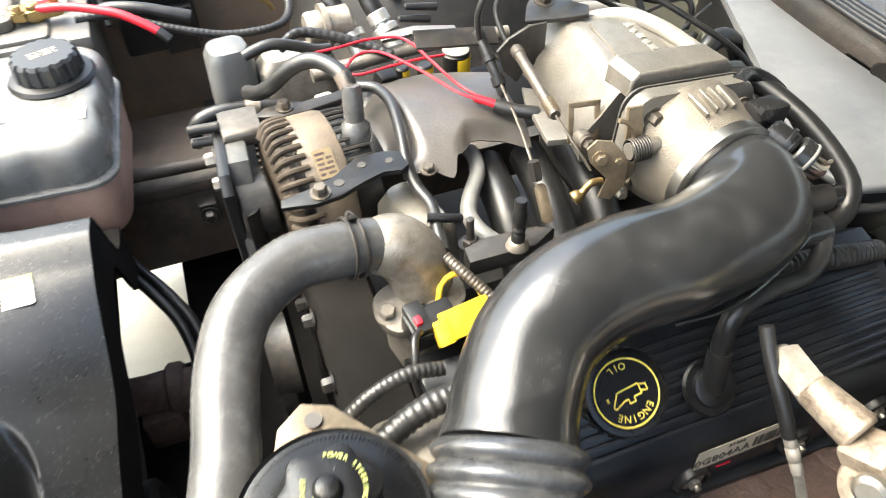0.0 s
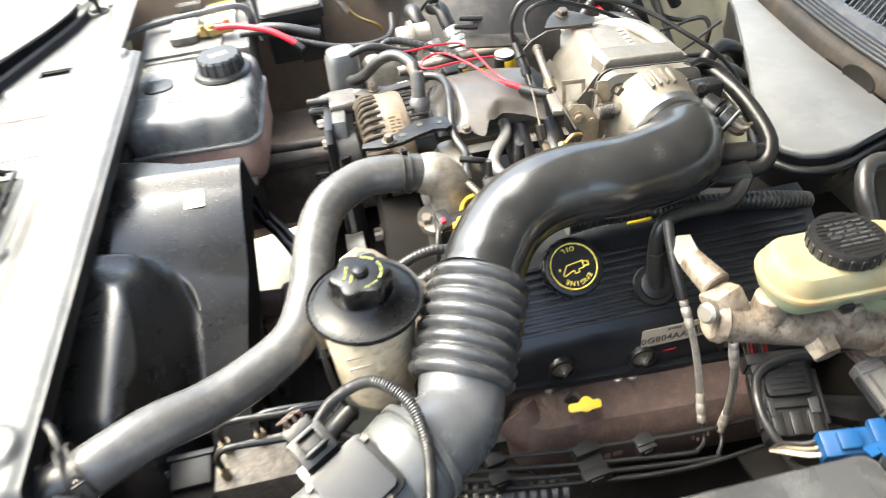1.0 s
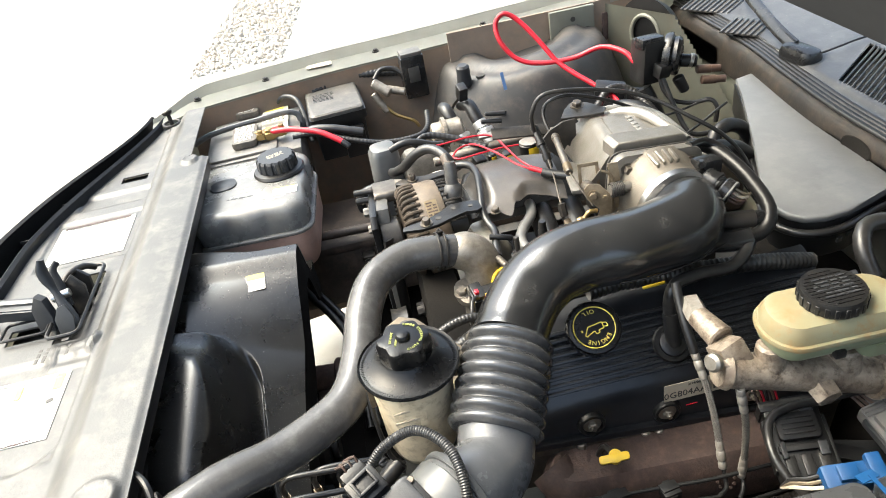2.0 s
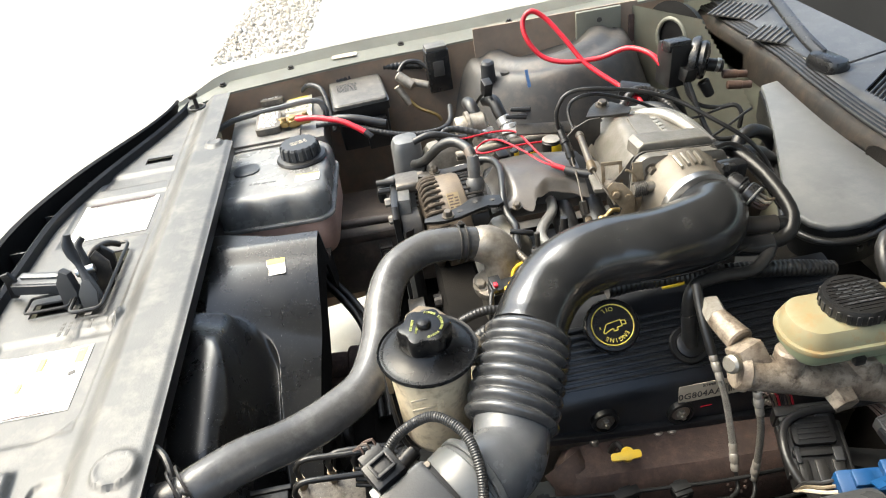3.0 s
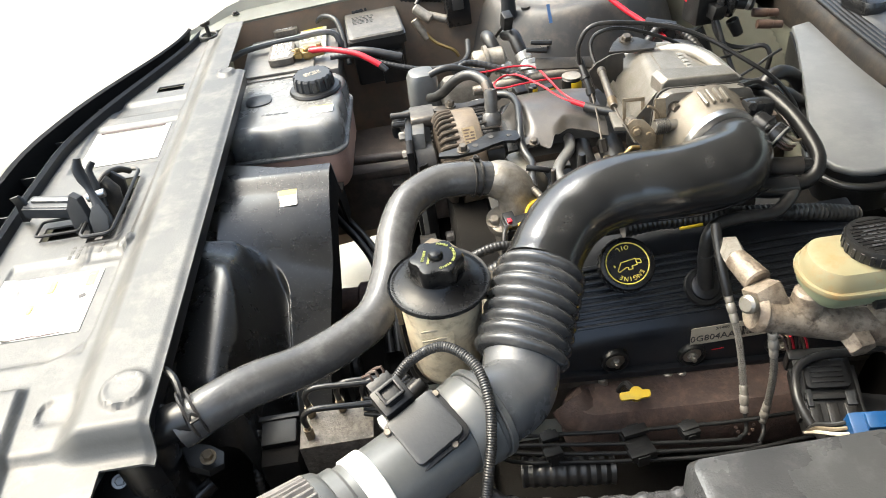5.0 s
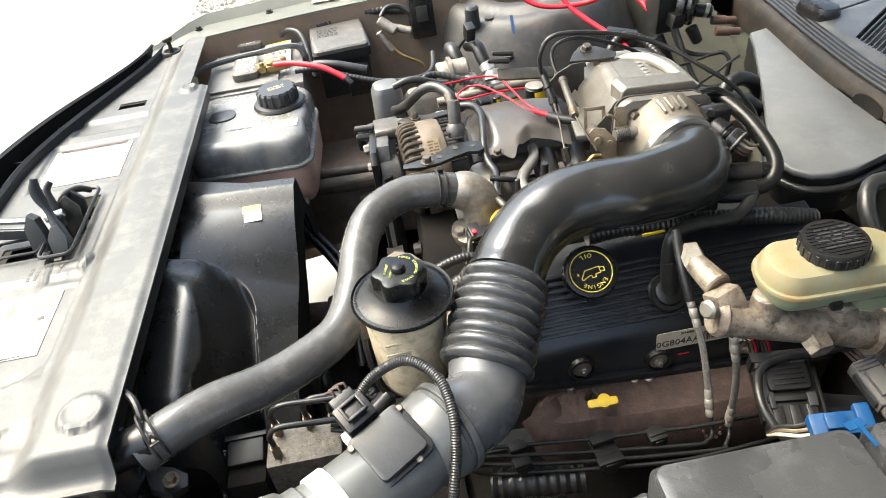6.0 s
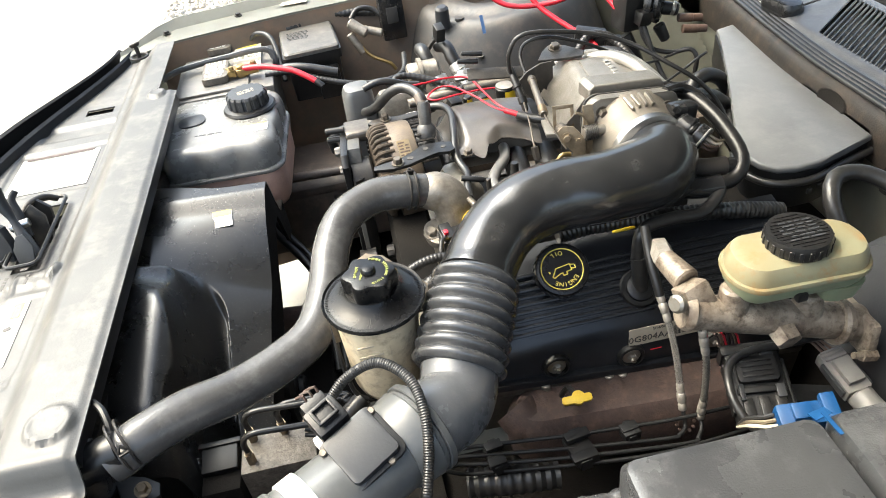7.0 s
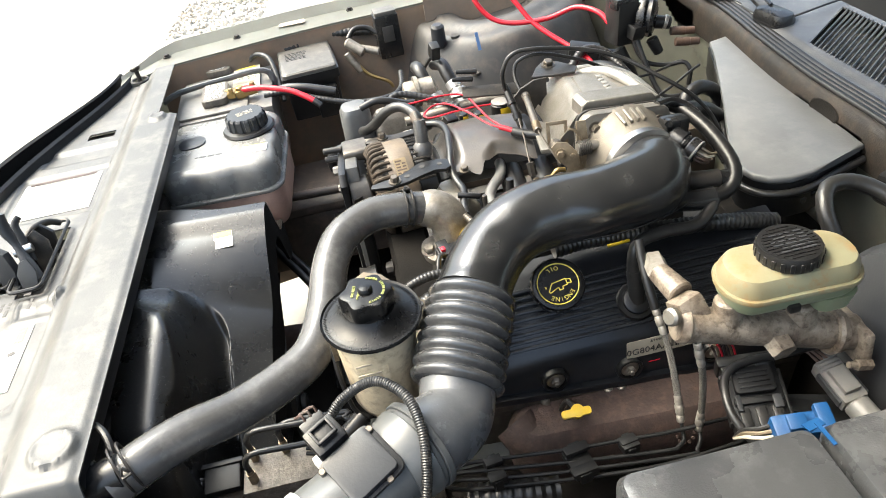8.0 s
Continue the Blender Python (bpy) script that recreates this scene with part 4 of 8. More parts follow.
# ---- coolant tank ----
def coolant_tank():
    t = thing("coolant_tank", (-0.46, 0.58, 0.72), "dark grey plastic coolant tank with a black screw cap", "coolant tank")
    cx, cy, w, d = -0.470, 0.600, 0.222, 0.235
    m = pose(cx, cy, 0, 0, 0, -3)
    bm = B()
    o = lambda k, r: [(x, y) for x, y in rounded(w * k, d * k, r, 6)]
    def pillow(k, r, puff):
        out = rounded(w * k, d * k, r, 6)
        dense = []
        for a, b in zip(out, out[1:] + out[:1]):
            n = max(1, int(math.hypot(b[0] - a[0], b[1] - a[1]) / 0.006))
            dense += [(a[0] + (b[0] - a[0]) * i / n, a[1] + (b[1] - a[1]) * i / n) for i in range(n)]
        wave = lambda v: abs(math.cos(math.pi * v / 0.074)) ** 0.5
        return [(x * (1 + puff * (wave(y) - 1)), y * (1 + puff * (wave(x) - 1))) for x, y in dense]
    layers = [(0.97, 0.802, 0.0), (0.99, 0.808, 0.035), (1.0, 0.818, 0.060), (1.0, 0.830, 0.066), (0.985, 0.842, 0.056), (0.955, 0.850, 0.036), (0.90, 0.856, 0.014), (0.80, 0.859, 0.0)]
    base_line = [pillow(0.97, 0.03, p) for k, z, p in layers]
    loft(bm, [([(x * k / 0.97, y * k / 0.97) for x, y in o2], z) for o2, (k, z, p) in zip(base_line, layers)], m)
    part("tank_top", bm, TANK, t, "", 60)
    bm = B()
    loft(bm, [(o(1.02, 0.032), 0.797), (o(1.035, 0.034), 0.799), (o(1.035, 0.034), 0.803), (o(1.02, 0.032), 0.805)], m)
    part("seam_flange", bm, TANK, t)
    bm = B()
    loft(bm, [(o(0.90, 0.03), 0.715), (o(0.97, 0.03), 0.730), (o(1.0, 0.03), 0.796)], m)
    part("tank_base", bm, PINK, t, "translucent pinkish tank base holding coolant")
    # dark plate on the tank top carries the shade of a recess
    bm = B()
    prism(bm, rounded(0.050, 0.046, 0.018, 5), 0.003, pose(-0.521, 0.612, 0.8585, 0, 0, 8), 0.0012)
    part("dimple_shade", bm, LIDGREY, t, "dark rounded plate standing for a shaded recess")
    cap = B()
    c = (-0.412, 0.628, 0.8585)
    lathe(cap, [(0.049, 0), (0.050, 0.003), (0.047, 0.007), (0.039, 0.009), (0.039, 0.010)], axes(c, (0, 0, 1)), 40)
    capo = part("cap_skirt", cap, BLACK, t)
    bm = B()
    n = 128
    prof = []
    for h, base in ((0.009, 0.037), (0.029, 0.036), (0.033, 0.033)):
        lobe = [base * (1.06 if i % 8 < 5 else 0.985) for i in range(n)]
        prof.append(([(lobe[i] * math.cos(2 * math.pi * i / n), lobe[i] * math.sin(2 * math.pi * i / n)) for i in range(n)], h))
    loft(bm, prof, Matrix.Translation(c))
    part("cap_grip", bm, LIDGREY, t, "ribbed dark grey screw cap", sharp=25)
    bars(t, pose(c[0], c[1], c[2] + 0.0332, 0, 0, 20), 0.032, 0.016, 4, LABEL, 12, "cap_print")
    bm = B()
    box(bm, (0.046, 0.028, 0.0006), pose(-0.400, 0.540, 0.8592, 0, 0, -4))
    st = part("tank_sticker", bm, PAPER, t, "small white sticker")
    bm = B()
    box(bm, (0.044, 0.003, 0.0005), pose(-0.400, 0.5520, 0.8597, 0, 0, -4))
    part("sticker_edge", bm, YPRINT, st)
    bars(t, pose(-0.485, 0.548, 0.8592, 0, 0, -4), 0.05, 0.008, 1, BLACK, 14, "moulded_marks")


def battery():
    t = thing("battery", (-0.475, 0.87, 0.64), "grey dusty car battery with vent covers and corroded terminals", "battery")
    m = pose(-0.478, 0.888, 0.012, 0, 0, 1)
    bm = B()
    box(bm, (0.20, 0.275, 0.17), m @ Matrix.Translation((0, 0, 0.745)), 0.006)
    box(bm, (0.206, 0.281, 0.018), m @ Matrix.Translation((0, 0, 0.822)), 0.004)
    part("case", bm, BATTERY, t)
    bm = B()
    prism(bm, rounded(0.145, 0.26, 0.008, 3), 0.006, m @ Matrix.Translation((-0.02, 0, 0.831)), 0.002)
    part("lid", bm, BATTERY, t)
    for y in (0.110, -0.054):
        bm = B()
        prism(bm, rounded(0.055, 0.096, 0.012, 4), 0.016, m @ Matrix.Translation((-0.015, y, 0.837)), 0.004)
        v = part("vent_cover", bm, VENT, t, "brownish vent cover with worn print")
        bars(v, m @ pose(-0.015, y, 0.8535, 0, 0, 0), 0.042, 0.080, 12, PAPER, 20 + int(90 * y))
    bm = B()
    box(bm, (0.060, 0.150, 0.0012), m @ Matrix.Translation((0.048, 0.020, 0.8385)))
    st = part("battery_label", bm, pbr("yellow white label", (0.56, 0.54, 0.44), (0.46, 0.43, 0.32), 0.5, scale=60, bump=0), t, "yellow and white battery label")
    bm = B()
    box(bm, (0.036, 0.020, 0.0006), m @ Matrix.Translation((0.046, 0.052, 0.8394)))
    part("red_band", bm, RUST, st)
    for dy, w, mt in ((0.084, 0.044, YPRINT), (-0.012, 0.040, LABEL), (-0.030, 0.022, RED)):
        bm = B()
        box(bm, (w, 0.014, 0.0006), m @ Matrix.Translation((0.046, dy, 0.8394)))
        part("colour_band", bm, mt, st)
    bars(st, m @ pose(0.046, 0.020, 0.8394), 0.050, 0.018, 3, INK, 21)
    bm = B()
    tube(bm, [m @ Vector(q) for q in ((-0.13, -0.035, 0.845), (-0.09, -0.015, 0.852), (0, 0.0, 0.854), (0.095, 0.004, 0.852), (0.105, 0.004, 0.80))], 0.0055, 8, squash=1.6)
    part("hold_down", bm, COWLGREY, t, "grey hold-down bar")
    # terminals
    for x, y, name in ((0.040, -0.078, "positive"), (0.048, 0.130, "negative")):
        bm = B()
        cyl(bm, m @ Vector((x, y, 0.828)), m @ Vector((x, y, 0.862)), 0.010, 0.009, segs=16, bevel=0.002)
        box(bm, (0.046, 0.022, 0.014), m @ pose(x + 0.012, y, 0.848, 0, 0, 8), 0.003)
        box(bm, (0.018, 0.034, 0.012), m @ pose(x - 0.016, y, 0.850, 0, 0, -10), 0.003)
        bolt(bm, m @ Vector((x + 0.028, y, 0.855)), (0, 0, 1), 0.006, 0.008)
        box(bm, (0.014, 0.012, 0.018), m @ pose(x - 0.026, y + 0.014, 0.846, 0, 0, 35), 0.003)
        bolt(bm, m @ Vector((x - 0.018, y - 0.010, 0.856)), (0, 0, 1), 0.0055, 0.007)
        part("terminal", bm, BRASS if name == "positive" else ALUDIRT, t, "brass terminal clamp" if name == "positive" else "grey terminal clamp")


def coil_box():
    t = thing("relay_box", (-0.285, 0.905, 0.70), "black control box with a grey printed lid", "control box")
    m = pose(-0.293, 0.935, 0.012, 0, 0, 4)
    bm = B()
    loft(bm, [(rounded(0.112, 0.17, 0.008, 3), 0.74), (rounded(0.118, 0.178, 0.01, 3), 0.822), (rounded(0.128, 0.188, 0.01, 3), 0.824), (rounded(0.128, 0.188, 0.01, 3), 0.8425)], m)
    part("box_body", bm, BLACK, t)
    bm = B()
    loft(bm, [(rounded(0.122, 0.182, 0.012, 3), 0.8425), (rounded(0.122, 0.182, 0.012, 3), 0.849), (rounded(0.116, 0.176, 0.012, 3), 0.852)], m)
    lid = part("box_lid", bm, TANLID, t, "grey plastic lid with black print")
    bars(lid, m @ pose(-0.02, 0.01, 0.8526, 0, 0, 0), 0.05, 0.05, 6, LIDGREY, 31)
    bm = B()
    box(bm, (0.05, 0.02, 0.07), m @ Matrix.Translation((0.025, -0.095, 0.775)), 0.004)
    part("side_clip", bm, BLACK, t)


coolant_tank()
battery()
coil_box()

# relay standing on the apron, with its plug and cables
t = thing("relay", (-0.075, 0.985, 0.80), "tall black relay standing on the apron", "relay")
bm = B()
box(bm, (0.055, 0.045, 0.100), pose(-0.096, 0.972, 0.860, 0, 0, 4), 0.004)
part("case", bm, SATIN, t)
# pale lid colour here stands for a bright reflection on the black relay
bm = B()
box(bm, (0.050, 0.040, 0.010), pose(-0.096, 0.972, 0.914, 0, 0, 4), 0.003)
part("relay_top", bm, TANLID, t, "relay top coloured pale for the reflection on it")
# dark plate on the case gives the shade of a slot
bm = B()
box(bm, (0.026, 0.004, 0.036), pose(-0.095, 0.9480, 0.868, 0, 0, 4), 0.002)
part("terminal_slot", bm, INK, t)
t = thing("apron_plug", (-0.17, 0.95, 0.80), "grey pipe plugs with a yellow wire on the apron", "plug")
bm = B()
cyl(bm, (-0.195, 0.955, 0.868), (-0.16, 0.935, 0.842), 0.012, segs=16, bevel=0.003)
part("fitting", bm, ALUDIRT, t)
for a, b in (((-0.165, 0.945, 0.85), (-0.125, 0.935, 0.838)), ((-0.20, 0.945, 0.845), (-0.175, 0.93, 0.80))):
    bm = B()
    cyl(bm, a, b, 0.009, segs=16, bevel=0.002)
    part("fitting", bm, ALUDIRT, t)
bm = B()
tube(bm, [(-0.185, 0.94, 0.825), (-0.16, 0.92, 0.795), (-0.12, 0.905, 0.775), (-0.11, 0.90, 0.76)], 0.004, 8)
part("yellow_wire", bm, BRASS, t)

# cables on the passenger side
def cable(name, pts, r, mat_, label, cat="cable", segs=10, ribs=0.0, step=None):
    bm = B()
    rr = ridged(r, ribs, r * 0.13) if ribs else r
    tube(bm, pts, rr, segs, step or (ribs / 4 if ribs else max(0.004, r)))
    return solo(name, bm, mat_, label, cat)


cable("battery_cable", [(-0.430, 0.806, 0.866), (-0.390, 0.790, 0.869), (-0.335, 0.765, 0.862), (-0.305, 0.748, 0.850), (-0.284, 0.735, 0.838)], 0.0062, RED, "red battery cable with a cut dark end")
cable("cable_boot", [(-0.286, 0.736, 0.839), (-0.278, 0.730, 0.833), (-0.274, 0.727, 0.829)], 0.0066, BLACK, "dark end of the red battery cable", "cable end")
cable("taped_loom", [(-0.372, 0.815, 0.84), (-0.345, 0.812, 0.848), (-0.305, 0.800, 0.846), (-0.265, 0.790, 0.836), (-0.24, 0.786, 0.828)], 0.0095, WIRE, "black taped wiring bundle beside the battery", "loom", 12)
cable("wiring_loom", [(-0.39, 0.80, 0.845), (-0.34, 0.80, 0.842), (-0.27, 0.775, 0.822), (-0.20, 0.76, 0.805), (-0.13, 0.765, 0.80), (-0.10, 0.80, 0.80), (-0.09, 0.86, 0.81)], 0.0058, WIRE, "black corrugated wiring loom", "loom", ribs=0.008)
cable("battery_harness", [(-0.43, 0.985, 0.855), (-0.405, 0.975, 0.875), (-0.375, 0.945, 0.872), (-0.362, 0.90, 0.84), (-0.358, 0.86, 0.80)], 0.0055, LIDGREY, "grey battery harness along the control box", "harness")
cable("ground_cable", [(-0.34, 1.0, 0.862), (-0.26, 1.015, 0.872), (-0.19, 1.01, 0.872), (-0.13, 0.995, 0.868)], 0.010, WIRE, "dusty black cable along the fender", "cable", ribs=0.01)
cable("apron_cable", [(-0.19, 0.965, 0.87), (-0.17, 0.98, 0.885), (-0.14, 0.985, 0.88), (-0.115, 0.975, 0.862)], 0.006, WIRE, "black cable to the relay")
cable("apron_hose", [(-0.38, 0.66, 0.67), (-0.32, 0.66, 0.668), (-0.25, 0.66, 0.665), (-0.20, 0.655, 0.66)], 0.010, DUSTY, "dusty pipe along the frame rail", "pipe")
cable("jump_lead", [(0.315, 0.630, 0.909), (0.301, 0.660, 0.928), (0.269, 0.700, 0.932), (0.216, 0.720, 0.914), (0.150, 0.740, 0.911), (0.108, 0.760, 0.924), (0.082, 0.780, 0.959), (0.080, 0.800, 0.991), (0.099, 0.800, 1.009), (0.126, 0.790, 0.992), (0.158, 0.760, 0.951), (0.184, 0.730, 0.912), (0.210, 0.700, 0.890), (0.244, 0.660, 0.868), (0.264, 0.620, 0.855), (0.263, 0.580, 0.848)], 0.0052, RED, "long red jump lead looping over the strut tower", "cable")

# ---- throttle body and plenum ----
pl = thing("intake_plenum", (0.15, 0.30, 0.88), "cast aluminium upper intake plenum with throttle body", "intake plenum")
bm = B()
layers = []
for y, xl, xr, zl, zr in ((0.226, 0.110, 0.220, 0.957, 0.946), (0.262, 0.117, 0.214, 0.958, 0.948), (0.300, 0.123, 0.206, 0.959, 0.950), (0.340, 0.127, 0.196, 0.957, 0.950), (0.368, 0.127, 0.182, 0.951, 0.946), (0.394, 0.126, 0.166, 0.945, 0.941), (0.408, 0.128, 0.160, 0.935, 0.932), (0.414, 0.130, 0.156, 0.915, 0.913)):
    mid = (zl + zr) / 2 + 0.001
    layers.append(([(xl - 0.034, 0.884), (xl - 0.037, 0.902), (xl - 0.032, 0.918), (xl - 0.019, 0.932), (xl - 0.009, zl - 0.011), (xl - 0.003, zl - 0.003), (xl + 0.006, zl), ((xl + xr) / 2, mid), (xr - 0.006, zr), (xr + 0.004, zr - 0.003), (xr + 0.010, zr - 0.012), (xr + 0.014, 0.925), (xr + 0.014, 0.884)], y))
loft(bm, layers, Matrix(((1, 0, 0, 0), (0, 0, 1, 0), (0, 1, 0, 0), (0, 0, 0, 1))))
part("housing", bm, CASTING, pl, "", 50)
bm = B()
loft(bm, [(rounded(0.11, 0.14, 0.02), 0.78), (rounded(0.11, 0.14, 0.02), 0.888)], pose(0.175, 0.33, 0))
part("neck", bm, DARKSTEEL, pl)
TILT = pose(0.166, 0.30, 0.9535, 0, 6, 0) @ Matrix.Translation((-0.166, -0.30, 0))
bm = B()
prism(bm, [(0.134, 0.345), (0.160, 0.338), (0.160, 0.392), (0.132, 0.398)], 0.003, pose(0, 0, 0.951, -4, 3, 0), 0.001)
part("machined_pad", bm, BRIGHTCAST, pl, "machined pale pad")
bm = B()
prism(bm, [(0.132, 0.268), (0.196, 0.262), (0.188, 0.334), (0.164, 0.350), (0.138, 0.340)], 0.004, TILT, 0.0018)
name_panel = part("name_panel", bm, CASTING, pl)
for k, (dx, w) in enumerate(((0.0, 0.016), (0.0, 0.012), (0.001, 0.014), (0.0, 0.010), (0.001, 0.013))):
    bm = B()
    box(bm, (0.008, w * 0.6, 0.0014), TILT @ pose(0.176 + dx, 0.280 + 0.012 * k, 0.0044, 0, 0, 8 + 20 * (k % 2)), 0.0005)
    part("cast_mark", bm, BRIGHTCAST, name_panel)
bm = B()
tube(bm, [(0.150, 0.395, 0.925), (0.168, 0.378, 0.942), (0.192, 0.352, 0.952), (0.210, 0.318, 0.952), (0.222, 0.280, 0.947), (0.234, 0.244, 0.940)], 0.0085, 16)
part("bypass_tube", bm, BRIGHTCAST, pl, "pale aluminium tube along the plenum edge")
# throttle flange facing the driver side
bm = B()
m = axes((0.163, 0.205, 0.914), (0.05, -0.99, 0.06), (1, 0, -0.105))
prism(bm, rounded(0.138, 0.098, 0.020), 0.016, m, 0.004)
part("throttle_flange", bm, CASTING, pl)
bm = B()
prism(bm, rounded(0.1395, 0.0995, 0.0205), 0.0022, m @ Matrix.Translation((0.0, 0, -0.0035)), 0)
part("gasket", bm, INK, pl, "dark gasket line")
bm = B()
lip = axes((0.165, 0.2575, 0.9565), (0.05, -0.99, 0.06), (1, 0, -0.105))
prism(bm, [(-0.057, -0.010), (0.057, -0.010), (0.057, 0.006), (0.050, 0.013), (-0.050, 0.013), (-0.057, 0.006)], 0.040, lip, 0.0035, 3)
part("flange_lip", bm, CASTING, pl, "raised edge of the plenum")
bm = B()
box(bm, (0.112, 0.0016, 0.038), lip @ Matrix.Translation((0, -0.0105, 0.020)))
part("lip_seam", bm, INK, pl, "dark seam under the lip")
bm = B()
bore = axes((0.164, 0.195, 0.905), (0.10, -0.99, -0.03), (1, 0, 0))
lathe(bm, [(0.064, -0.004), (0.063, 0.008), (0.057, 0.028), (0.0545, 0.040), (0.052, 0.052), (0.0495, 0.054)], bore, 56)
part("throttle_bore", bm, pbr("matt cast bore", (0.165, 0.147, 0.121), (0.122, 0.107, 0.087), 0.52, 0.45, scale=34, bump=0.35, fine=520, dust=0.4, dust_col=(0.15, 0.118, 0.083)), pl)
bm = B()
lathe(bm, [(0.0525, 0.046), (0.0545, 0.047), (0.0545, 0.058), (0.0525, 0.059)], bore, 56)
part("hose_band", bm, STEEL, pl, "steel hose clamp band")
for k in range(4):
    bm = B()
    a = radians(104 - 9.5 * k)
    box(bm, (0.0045, 0.007, 0.026), bore @ pose(0.061 * math.cos(a), 0.061 * math.sin(a), 0.020, 0, 0, math.degrees(a) - 90) @ pose(0, 0, 0, 10, 0, 0), 0.0018)
    part("cast_fin", bm, ALU, pl)
for x, y, z in ((0.120, 0.190, 0.949), (0.212, 0.185, 0.940), (0.106, 0.190, 0.885)):
    bm = B()
    bolt(bm, (x, y, z), (0.05, -0.99, 0.06), 0.0065, 0.008)
    part("flange_bolt", bm, BOLTM, pl)
# linkage on the front side of the throttle body
bm = B()
prism(bm, [(-0.012, 0.010), (-0.004, 0.018), (0.010, 0.016), (0.026, -0.002), (0.026, -0.030), (0.014, -0.044), (0.002, -0.040), (0.010, -0.022), (-0.008, -0.004)], 0.003, axes((0.066, 0.182, 0.925), (-0.25, -0.95, 0.15), (0.97, -0.25, 0)), 0.0008)
part("throttle_cam", bm, LINK, pl, "tan stained throttle lever")
bm = B()
tube(bm, [(0.070, 0.178, 0.900), (0.058, 0.176, 0.902), (0.050, 0.176, 0.893), (0.042, 0.176, 0.889)], lambda s, w: 0.0035 + 0.003 * ease(w - 0.012, w - 0.004, s), 12, 0.002)
part("ball_end", bm, BRASS, pl, "brass ball stud")
bm = B()
bolt(bm, (0.066, 0.179, 0.926), (-0.25, -0.95, 0.15), 0.0055, 0.004)
part("pivot_nut", bm, LINK, pl)
bm = B()
bolt(bm, (0.083, 0.178, 0.921), (-0.25, -0.95, 0.15), 0.004, 0.004)
part("pivot_screw", bm, LINK, pl)
bm = B()
tube(bm, [(0.080, 0.182, 0.960), (0.090, 0.180, 0.955), (0.096, 0.178, 0.940), (0.092, 0.176, 0.925), (0.094, 0.176, 0.905)], 0.0022, 8)
part("link_rod", bm, LINK, pl)
for k in range(7):
    bm = B()
    tube(bm, [(0.090 + 0.0026 * k, 0.172 + 0.010 * math.cos(a), 0.932 + 0.010 * math.sin(a)) for a in [i * math.pi / 8 for i in range(17)]], 0.0010, 6, 0.004)
    part("spring_coil", bm, DARKSTEEL, pl)
bm = B()
cyl(bm, (0.088, 0.172, 0.932), (0.118, 0.172, 0.932), 0.0075, segs=16)
part("throttle_shaft", bm, CASTING, pl)
bm = B()
bolt(bm, (0.092, 0.176, 0.882), (-0.3, -0.9, 0.2), 0.0045, 0.008)
part("stop_screw", bm, STEEL, pl)
# square tab with a window on the front corner of the casting
bm = B()
for w, h, x, z in ((0.006, 0.036, -0.015, 0), (0.006, 0.036, 0.015, 0), (0.036, 0.006, 0, -0.015), (0.036, 0.005, 0, 0.0155)):
    box(bm, (w, h, 0.004), axes((0.078, 0.232, 0.927), (-0.15, -0.95, 0.25), (1, -0.15, 0)) @ Matrix.Diagonal((0.85, 1.1, 1, 1)) @ Matrix.Translation((x, z, 0)), 0.001)
part("window_tab", bm, LINK, pl, "square zinc plated frame")
bm = B()
cyl(bm, (0.072, 0.226, 0.914), (0.072, 0.212, 0.917), 0.010, 0.009, 16, 0.002)
bolt(bm, (0.072, 0.212, 0.917), (0, -0.97, 0.2), 0.0055, 0.005)
part("roller_stud", bm, BOLTM, pl)
bm = B()
prism(bm, [(-0.006, 0.030), (0.008, 0.030), (0.010, 0.0), (0.004, -0.036), (-0.010, -0.048), (-0.014, -0.040), (-0.006, -0.026)], 0.004, axes((0.098, 0.186, 0.935), (-0.1, -0.97, 0.2), (1, -0.1, 0)), 0.001)
part("return_lever", bm, LINK, pl)
bm = B()
prism(bm, [(0.060, 0.262), (0.112, 0.250), (0.150, 0.240), (0.150, 0.30), (0.078, 0.36), (0.068, 0.33)], 0.008, pose(0, 0, 0.881), 0.003)
part("lower_tab", bm, CASTING, pl)
bm = B()
tube(bm, [(0.078, 0.243, 0.898), (0.086, 0.240, 0.892), (0.096, 0.240, 0.893)], 0.006, 10)
part("cable_nipple", bm, ALUDIRT, pl)
# cable bracket on top
bm = B()
prism(bm, [(0.082, 0.372), (0.098, 0.402), (0.112, 0.420), (0.138, 0.412), (0.160, 0.378), (0.150, 0.360), (0.120, 0.364)], 0.004, pose(0, 0, 0.954), 0.001)
part("bracket_foot", bm, DARKSTEEL, pl, "dark steel cable bracket")
bm = B()
prism(bm, [(0.049, 0.934), (0.061, 0.946), (0.084, 0.956), (0.104, 0.956), (0.104, 0.925), (0.094, 0.905), (0.088, 0.915), (0.073, 0.892), (0.057, 0.910)], 0.004, axes((0, 0.368, 0), (0, -1, 0), (1, 0, 0)), 0.001)
part("bracket_web", bm, DARKSTEEL, pl)
bm = B()
box(bm, (0.092, 0.022, 0.004), pose(0.020, 0.408, 0.934, 28, 6, -4), 0.001)
part("bracket_arm", bm, DARKSTEEL, pl)
for x, y, z in ((-0.004, 0.420, 0.955), (0.004, 0.422, 0.966)):
    bm = B()
    cyl(bm, (x, y, z), (x - 0.034, y + 0.004, z + 0.004), 0.0045, 0.0035, 12, 0.001)
    part("arm_pin", bm, BLACK, pl)
bm = B()
bolt(bm, (0.120, 0.404, 0.9582), (0, -0.2, 1), 0.008, 0.007)
part("bracket_bolt", bm, BOLTM, pl)

